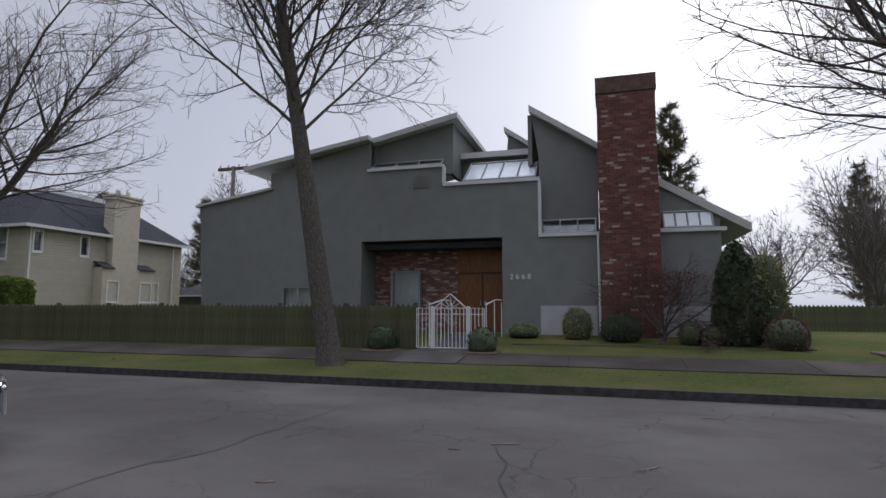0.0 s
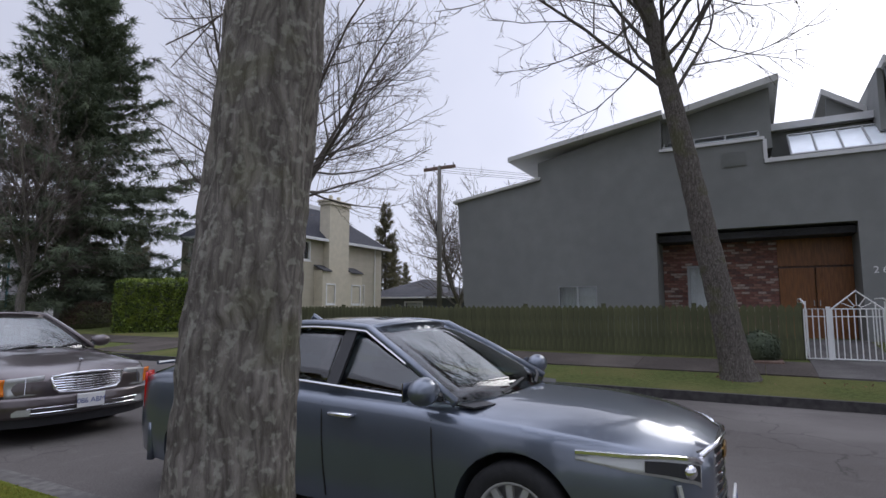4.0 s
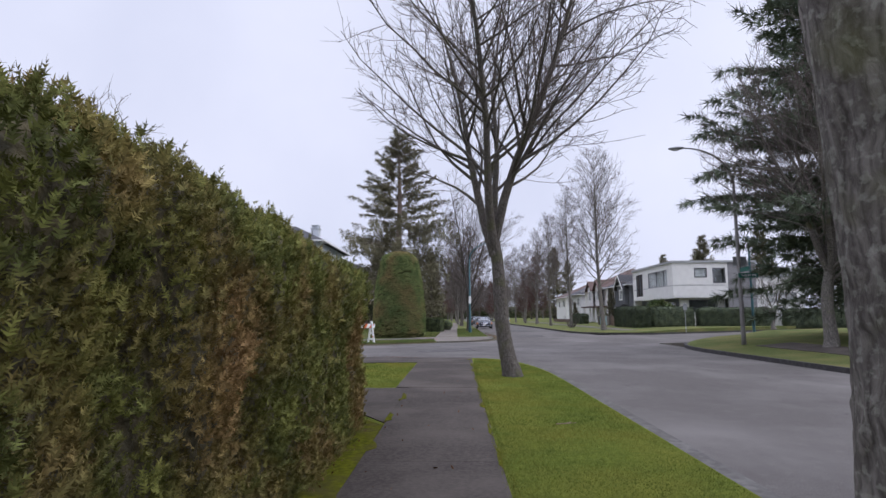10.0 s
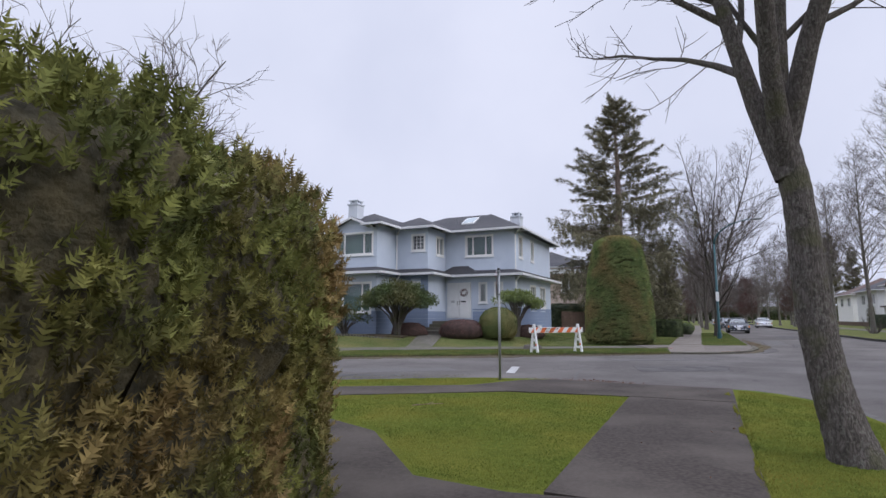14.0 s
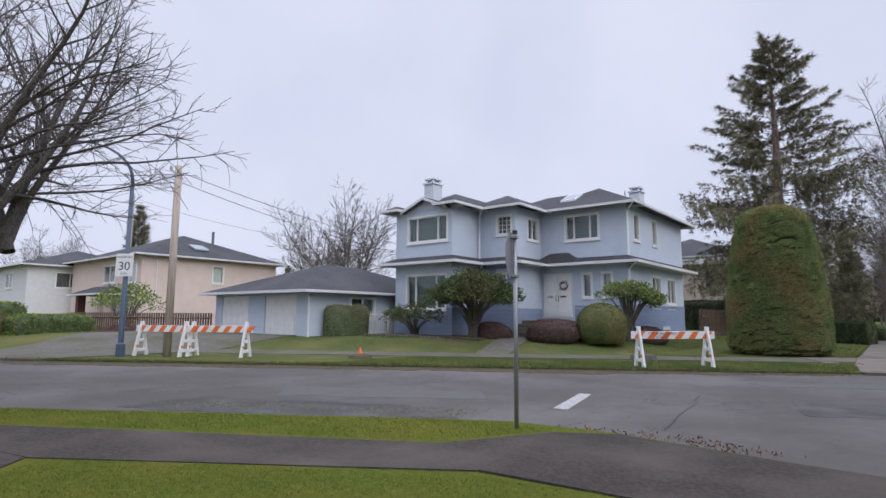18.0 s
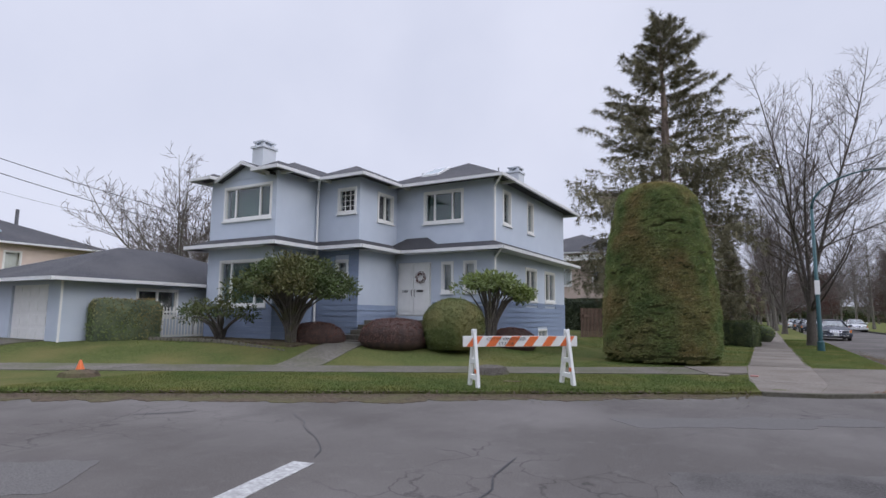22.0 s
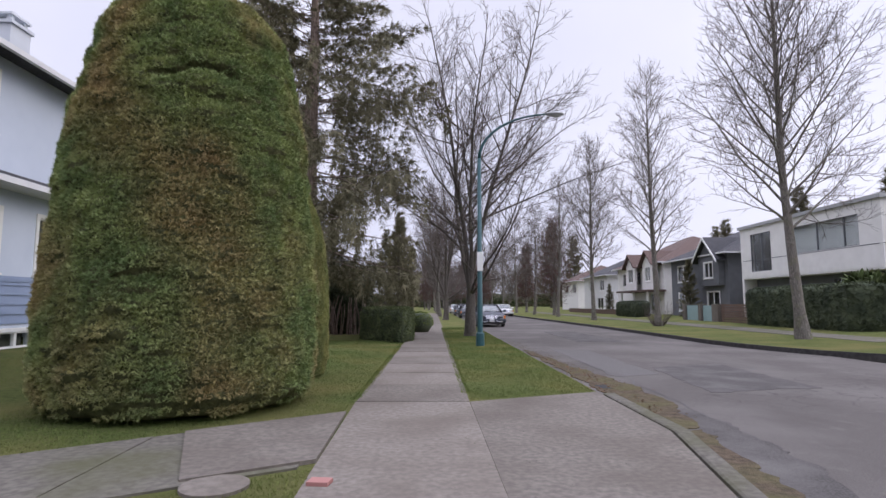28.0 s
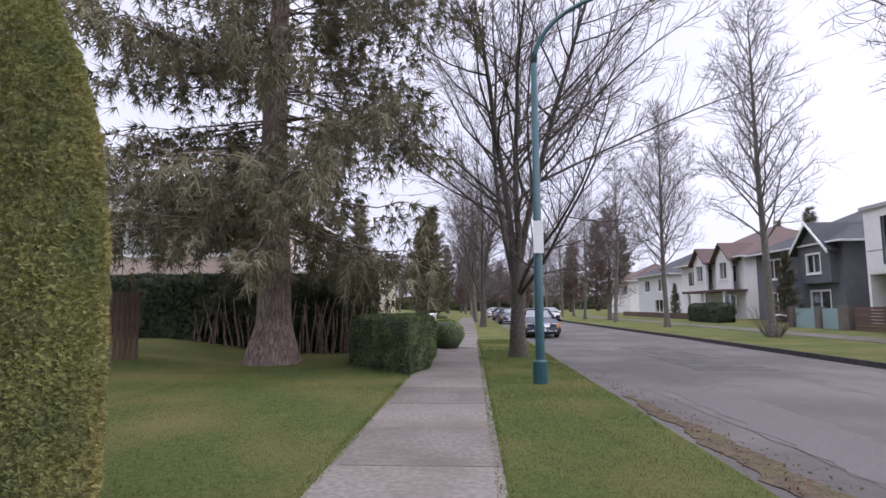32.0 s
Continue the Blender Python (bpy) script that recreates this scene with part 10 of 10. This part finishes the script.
# white picket side gate by the clipped hedge, brown fences
sg_ = thing("side_gate", None, "white slatted gate between hedge and house", "gate")
for k in range(21):
    part("slat", boxed(-20.315, -20.285, 41.3 + k * 0.13, 41.34 + k * 0.13, 0.5, 1.7), WHITE, sg_)
for z in (0.62, 1.5):
    part("rail", boxed(-20.28, -20.24, 41.2, 44.0, z, z + 0.06), WHITE, sg_)
for y in (41.12, 42.6, 43.95):
    part("post", boxed(-20.36, -20.24, y, y + 0.1, 0.4, 1.85), WHITE, sg_)
bf = thing("board_fence", None, "brown board fence beside the lane", "fence")
brd = mesh_of(boxed(-0.055, 0.055, -0.012, 0.012, 0.0, 1.3), BROWNWOOD, "board")
for k in range(62):
    share("board", brd, bf, (-28.2 - k * 0.16, 37.6 - k * 0.055, 0.25), radians(19))
part("rail", tubed([(-28.2, 37.55, 1.3), (-38.1, 34.15, 1.3)], 0.04, 4), BROWNWOOD, bf)
bf3 = thing("board_fence", None, "weathered board fence before the tall hedge", "fence")
for k in range(34):
    share("board", brd, bf3, (-29.6 - k * 0.09, 25.6 + k * 0.133, 0.1), radians(124))
part("rail", tubed([(-29.66, 25.56, 1.1), (-32.72, 30.08, 1.1)], 0.04, 4), BROWNWOOD, bf3)
bf2 = thing("board_fence", None, "grey-brown board fence beside the blue house", "fence")
brd2 = mesh_of(boxed(-0.012, 0.012, -0.07, 0.07, 0.0, 1.75), BROWNWOOD, "board")
for k in range(28):
    share("board", brd2, bf2, (-9.2 + k * 0.03, 57.0 + k * 0.16, 0.2))
part("rail", boxed(-9.15, -9.05, 57.0, 61.5, 1.5, 1.6), BROWNWOOD, bf2)
# gate pillars and slatted fence before the grey house
gpw = thing("gate_wall", None, "concrete gate pillars with a glass gate", "gate")
for y0, y1 in ((75.9, 76.7), (78.2, 78.6), (80.6, 81.0)):
    part("pillar", boxed(17.9, 18.3, y0, y1, 0.2, 1.5, bevel=0.01), CONCRETE, gpw)
for y0, y1 in ((76.75, 78.15), (78.65, 80.55)):
    part("panel", boxed(18.05, 18.1, y0, y1, 0.35, 1.4), paint("frosted_teal", (0.25, 0.36, 0.36), 0.3), gpw)
sf = thing("slat_fence", None, "horizontal cedar slat fence before the white house", "fence")
for k in range(8):
    part("slat", boxed(18.1, 18.14, 71.8, 75.8, 0.3 + k * 0.15, 0.43 + k * 0.15), BROWNWOOD, sf)
for yy in (71.8, 73.8, 75.7):
    part("post", boxed(18.15, 18.24, yy, yy + 0.09, 0.2, 1.5), BROWNWOOD, sf)
wf = thing("garden_wall", None, "low white garden wall beyond the shrubs", "wall")
part("wall", boxed(-3.3, -3.0, 74, 92, 0.05, 1.0), WHITEST, wf)
part("coping", boxed(-3.36, -2.94, 73.95, 92.05, 1.0, 1.08), WHITEST, wf)
rw_ = thing("retaining_wall", None, "low brown garden wall along the far lawns", "wall")
part("wall", boxed(19.0, 19.4, 96, 120, 0.2, 0.9), BROWNWOOD, rw_)

# bare hedge stems under the tall hedge
stems = Wood()
rg = np.random.default_rng(77)
for k in range(70):
    x = rg.uniform(-9.5, -3.7)
    pts, rad = bough(rg, (x, 66.15 + rg.uniform(-0.1, 0.25), 0.0), (rg.uniform(-0.15, 0.15), rg.uniform(-0.1, 0.1), 1), rg.uniform(1.2, 2.0), 0.045, 0.02, 5, 0.06, 0.1)
    stems.add(pts, rad, 5)
tagged(part("hedge_stems", stems.mesh("hedge_stems"), SPRUCEBARK), "bare leaning stems at the foot of the hedge", "stems", "", "stuff")
# wild suckers at tree feet
sk_ = Wood()
for k in range(60):
    a = rg.uniform(0, 6.28)
    pts, rad = bough(rg, (13.0 + 0.3 * math.cos(a), 73.4 + 0.3 * math.sin(a), 0.2), (math.cos(a) * 0.6, math.sin(a) * 0.6, 1), rg.uniform(0.6, 1.6), 0.012, 0.006, 5, 0.1, 0.2)
    sk_.add(pts, rad, 3)
tagged(part("sucker_shoots", sk_.mesh("sucker_shoots"), TWIG), "bush of bare shoots around the tree foot", "shoots", "", "stuff")

leafy("far_hedge", "dark hedges and shrubs closing the street's end", "hedge", blockish([(-40, 270), (60, 270), (60, 276), (-40, 276)], -0.2, 5.0, 3.0, 1.3, 4), DARKHEDGE, RHODO, SPRAY, 6, 0.9, 91, out=0.7)
leafy("far_hedge", "dark hedges and shrubs at the side street's end", "hedge", blockish([(-150, -75), (-120, -95), (-116, -90), (-146, -70)], -0.2, 5.0, 3.0, 1.3, 4), DARKHEDGE, RHODO, SPRAY, 6, 0.9, 92, out=0.7)
# ---------- far woods closing the view
rf = random.Random(21)
for k in range(34):
    a = radians(rf.uniform(0, 360))
    d = rf.uniform(150, 230)
    again(back_c if k % 3 == 0 else round_t, 5 + d * math.sin(a), 35 + d * math.cos(a), 0.0, rf.uniform(0, 360), rf.uniform(1.1, 1.9), "trees of the far neighbourhood" if k % 3 else "dark conifer of the far neighbourhood")
for x, y, s in ((11.2, 168, 0.95), (-1.5, 166, 1.0), (11, 184, 1.0), (-3, 188, 1.1), (12.5, 204, 1.1), (-2.5, 214, 1.2), (13.5, 226, 1.3), (0.5, 240, 1.4), (9.5, 246, 1.5), (5, 256, 1.6)):
    again(hornbeam, x, y, 0.0, x * 53, s, "reddish-brown leafless tree far down the street")
for x, y, s in ((6, 262, 1.3), (14, 255, 1.2), (-2, 258, 1.4), (20, 262, 1.5), (28, 250, 1.4), (-10, 250, 1.3), (9, 275, 1.7), (1, 280, 1.6), (17, 285, 1.8)):
    again(round_t, x, y, -0.5, x * 37, s, "trees closing the end of the street")

# ================= loose leaves and grass =================
def blades(name, label, poly, holes, density, height, material, zf, seed, size=(0.025, 0.06), drop=0.0):
    rng = np.random.default_rng(seed)
    xs_, ys_ = [p[0] for p in poly], [p[1] for p in poly]
    n = int((max(xs_) - min(xs_)) * (max(ys_) - min(ys_)) * density)
    x, y = rng.uniform(min(xs_), max(xs_), n), rng.uniform(min(ys_), max(ys_), n)
    keep = poly_inside(poly, x, y)
    for h in holes:
        keep &= ~poly_inside(h, x, y)
    x, y = x[keep], y[keep]
    gx_ = np.round(x / 0.5).astype(int)
    z = np.array([zf(a, b) for a, b in zip(x, y)]) if len(x) < 400000 else np.full(len(x), zf(float(np.mean(x)), float(np.mean(y))))
    p = np.stack([x, y, z], 1)
    d = rng.normal(0, 0.75, p.shape) + np.array([0, 0, 1.0])
    tv = np.array([(-0.13, 0, 0), (0.13, 0, 0), (0.0, 0.3, 1.0)])
    v, f = scatter(tv, np.array([(0, 1, 2)]), p, d, rng.uniform(0.6, 1.25, len(p)) * height, rng)
    return tagged(part(name, raw(name, v, f), material), label, "grass", "", "stuff")


verge1 = [(0.44, 2.0), (2.44, 2.0), (2.42, 22.5), (2.25, 25.5), (1.6, 28.0), (0.6, 29.1), (0.47, 27.0)]
tri1 = [(-1.3, 21.12), (-1.3, 27.4), (-3.6, 26.85), (-7.2, 24.5), (-6.85, 23.9), (-6.4, 23.6), (-5.2, 23.35), (-3.85, 22.72), (-2.55, 21.14), (-1.6, 21.0)]
verge_n = [(-4.0, 29.15), (-4.65, 27.8), (-7.6, 26.05), (-12.5, 23.2), (-13.5, 23.7), (-8.0, 27.2), (-4.8, 29.3)]
verge2 = [(0.09, 48.42), (2.17, 49.22), (2.2, 74), (0.09, 74)]
lawn2 = [(-1.62, 47.55), (-1.59, 62), (-9, 62), (-9, 57), (-8.6, 47.5), (-8.4, 43.3), (-7.3, 42.95), (-3.4, 46.15)]
verge3 = [(-1.24, 41.6), (-1.5, 45.0), (-5.0, 42.85), (-10.5, 39.45), (-14.0, 37.2), (-14.0, 33.35), (-5.0, 39.12)]
front2 = [(-3.5, 46.3), (-5.5, 44.9), (-12.4, 40.2), (-18.5, 36.9), (-19.0, 40.3), (-13.5, 41.4), (-12.0, 42.2), (-8.4, 46.8), (-5.5, 46.8)]
blades("grass", "short mossy green grass of the verge", verge1, [], 4200, 0.022, BLADE, h_w1, 1)
blades("grass", "short bright green grass of the corner lawn", tri1, [], 3000, 0.024, BLADE, h_w1, 2)
blades("grass", "short green grass beside the side street", verge_n, [], 2200, 0.028, BLADE, h_w1, 3)
blades("grass", "green verge grass beside the footpath", verge2, [], 2600, 0.024, BLADE2, h_w2, 4)
blades("grass", "mown green lawn around the clipped trees", lawn2, [], 1500, 0.026, BLADE2, h_w2, 5)
blades("grass", "rough green grass at the crumbling road edge", verge3, [], 2000, 0.036, BLADE2, h_w2, 6)
blades("grass", "mown front lawn of the blue house", front2, [], 500, 0.036, BLADE2, h_w2, 7)
# soft uneven grass edges along the paths
for xa, xb, y0, y1, zf, s in ((0.38, 0.5, 2.5, 27.0, h_w1, 11), (-0.02, 0.12, 49, 74, h_w2, 12), (-1.66, -1.52, 48.5, 74, h_w2, 13)):
    blades("grass_edge", "grass hanging over the path edge", [(xa, y0), (xb, y0), (xb, y1), (xa, y1)], [], 2600, 0.032, BLADE if s == 11 else BLADE2, lambda x, y: zf(x, y) + 0.004, s)


def litter(name, label, poly, count, size, material, z, seed):
    rng = np.random.default_rng(seed)
    xs_, ys_ = [p[0] for p in poly], [p[1] for p in poly]
    x, y = rng.uniform(min(xs_), max(xs_), count * 4), rng.uniform(min(ys_), max(ys_), count * 4)
    k = poly_inside(poly, x, y)
    p = np.stack([x[k][:count], y[k][:count], np.full(min(count, int(k.sum())), z)], 1)
    d = rng.normal(0, 0.7, p.shape) + np.array([0, 0, 0.25])
    v, f = scatter(*LEAF, p, d, rng.uniform(0.5, 1.2, len(p)) * size, rng)
    v[:, 2] = np.maximum(v[:, 2], z - 0.005)
    return tagged(part(name, raw(name, v, f), material), label, "leaves", "", "stuff")


def clods(name, label, line, count, spread, size, material, z, seed):
    """Loose lumps strewn along a line."""
    rng = np.random.default_rng(seed)
    seg = rng.integers(0, len(line) - 1, count)
    t = rng.uniform(0, 1, count)
    a_, b_ = np.array(line)[seg], np.array(line)[seg + 1]
    xy = a_ + (b_ - a_) * t[:, None] + rng.normal(0, spread, (count, 2))
    lump = np.array([(-0.5, -0.4, 0), (0.5, -0.35, 0.05), (0.1, 0.55, 0), (-0.1, -0.15, 0.5), (0.15, 0.1, 0.42)])
    faces = np.array([(0, 1, 3), (1, 4, 3), (1, 2, 4), (2, 3, 4), (2, 0, 3)])
    v, f = scatter(lump, faces, np.concatenate([xy, np.full((count, 1), z)], 1), np.tile(np.array([[0, 0, 1.0]]), (count, 1)), rng.uniform(0.3, 1.0, count) ** 2 * size, rng)
    return tagged(part(name, raw(name, v, f), material), label, "clods", "", "stuff")


far_edge = [(x, side_far(x)) for x in (-1.4, -5, -10, -16, -24)]
clods("soil_clods", "clods of earth along the broken road edge", [(x, y - 0.25) for x, y in far_edge], 2600, 0.16, 0.06, SOIL, 0.012, 71)
clods("soil_clods", "earth and roots at the lip of the verge", [(x, y + 0.02) for x, y in far_edge], 1500, 0.06, 0.075, SOIL, 0.045, 72)
clods("loose_gravel", "grit washed along the road edge", [(x, y - 0.75) for x, y in far_edge], 1200, 0.3, 0.035, OLDCONC, 0.004, 73)
clods("loose_gravel", "grit and silt beside the kerb", [(2.5, 46.8), (2.8, 50), (2.7, 56), (2.5, 62)], 900, 0.2, 0.04, SOIL, 0.006, 74)
clods("loose_gravel", "grit on the corner pad", [(-0.8, 42.3), (0.4, 44.0), (0.6, 47.0)], 260, 0.5, 0.018, OLDCONC, 0.07, 75)
blades("grass_edge", "ragged grass at the lip of the verge", [(x, y - 0.12) for x, y in far_edge] + [(x, y + 0.3) for x, y in far_edge[::-1]], [], 900, 0.07, BLADE2, h_w2, 14)
litter("fallen_leaves", "brown leaves in the gutter by the crossing", [(-3.9, 29.2), (-2.0, 29.5), (-1.2, 29.75), (-2.4, 30.1), (-4.2, 29.7)], 420, 0.05, DEADLEAF, 0.02, 31)
litter("fallen_leaves", "brown leaves along the foot of the hedge", [(-1.45, 3), (-1.12, 3), (-1.15, 17), (-1.5, 18)], 420, 0.045, DEADLEAF, 0.09, 32)
litter("fallen_leaves", "scattered brown leaves on the footpath", [(-1.0, 3), (0.4, 3), (0.4, 29), (-1.0, 29)], 60, 0.045, DEADLEAF, 0.076, 33)
litter("fallen_leaves", "brown leaves and silt in the gutter", [(2.3, 47.2), (2.8, 48), (2.9, 52), (2.5, 57), (2.25, 57)], 260, 0.04, DEADLEAF, 0.02, 34)
litter("fallen_leaves", "leaves on the kerb corner", [(0.6, 42.3), (1.2, 42.7), (1.7, 43.4), (1.2, 43.4)], 60, 0.06, DEADLEAF, 0.075, 35)
litter("fallen_leaves", "leaves scattered on the verge across the road", [(10.6, -8), (12.2, -8), (12.2, 14), (10.6, 14)], 160, 0.06, DEADLEAF, 0.26, 36)
# sticks on the road and lawn
def stick(x, y, z, length, az, label):
    rg_ = np.random.default_rng(int(abs(x * 100)))
    w = Wood()
    pts, rad = bough(rg_, (x, y, z + 0.01), (math.cos(az), math.sin(az), 0), length, 0.009, 0.004, 6, 0.12, 0.0)
    pts[:, 2] = z + 0.012
    w.add(pts, rad, 5)
    pts2, rad2 = bough(rg_, pts[3], (math.cos(az + 0.7), math.sin(az + 0.7), 0), length * 0.4, 0.008, 0.004, 4, 0.1, 0.0)
    pts2[:, 2] = z + 0.012
    w.add(pts2, rad2, 4)
    return tagged(part("fallen_twig", w.mesh("fallen_twig"), surf("fallen_twig_bark", (0.3, 0.21, 0.18), (0.2, 0.14, 0.12), 9.0, 0.9, 0)), label, "twig")
for x, y, az, ln in ((6.3, -5.5, -1.5, 0.35), (5.88, -7.2, 2.2, 0.3), (4.4, -3.8, -1.3, 0.18), (5.97, -5.1, -1.5, 0.15), (8.6, -8.0, -1.5, 0.3)):
    stick(x, y, 0.0, ln, az, "small broken twig on the asphalt")
stick(-4.4, 24.6, 0.06, 0.55, 0.9, "pale curved twig on the corner lawn")
stick(-6.1, 40.0, 0.08, 0.4, 0.4, "pale stick on the verge")
stick(1.3, 17.0, 0.08, 0.3, 0.2, "short twig on the verge grass")
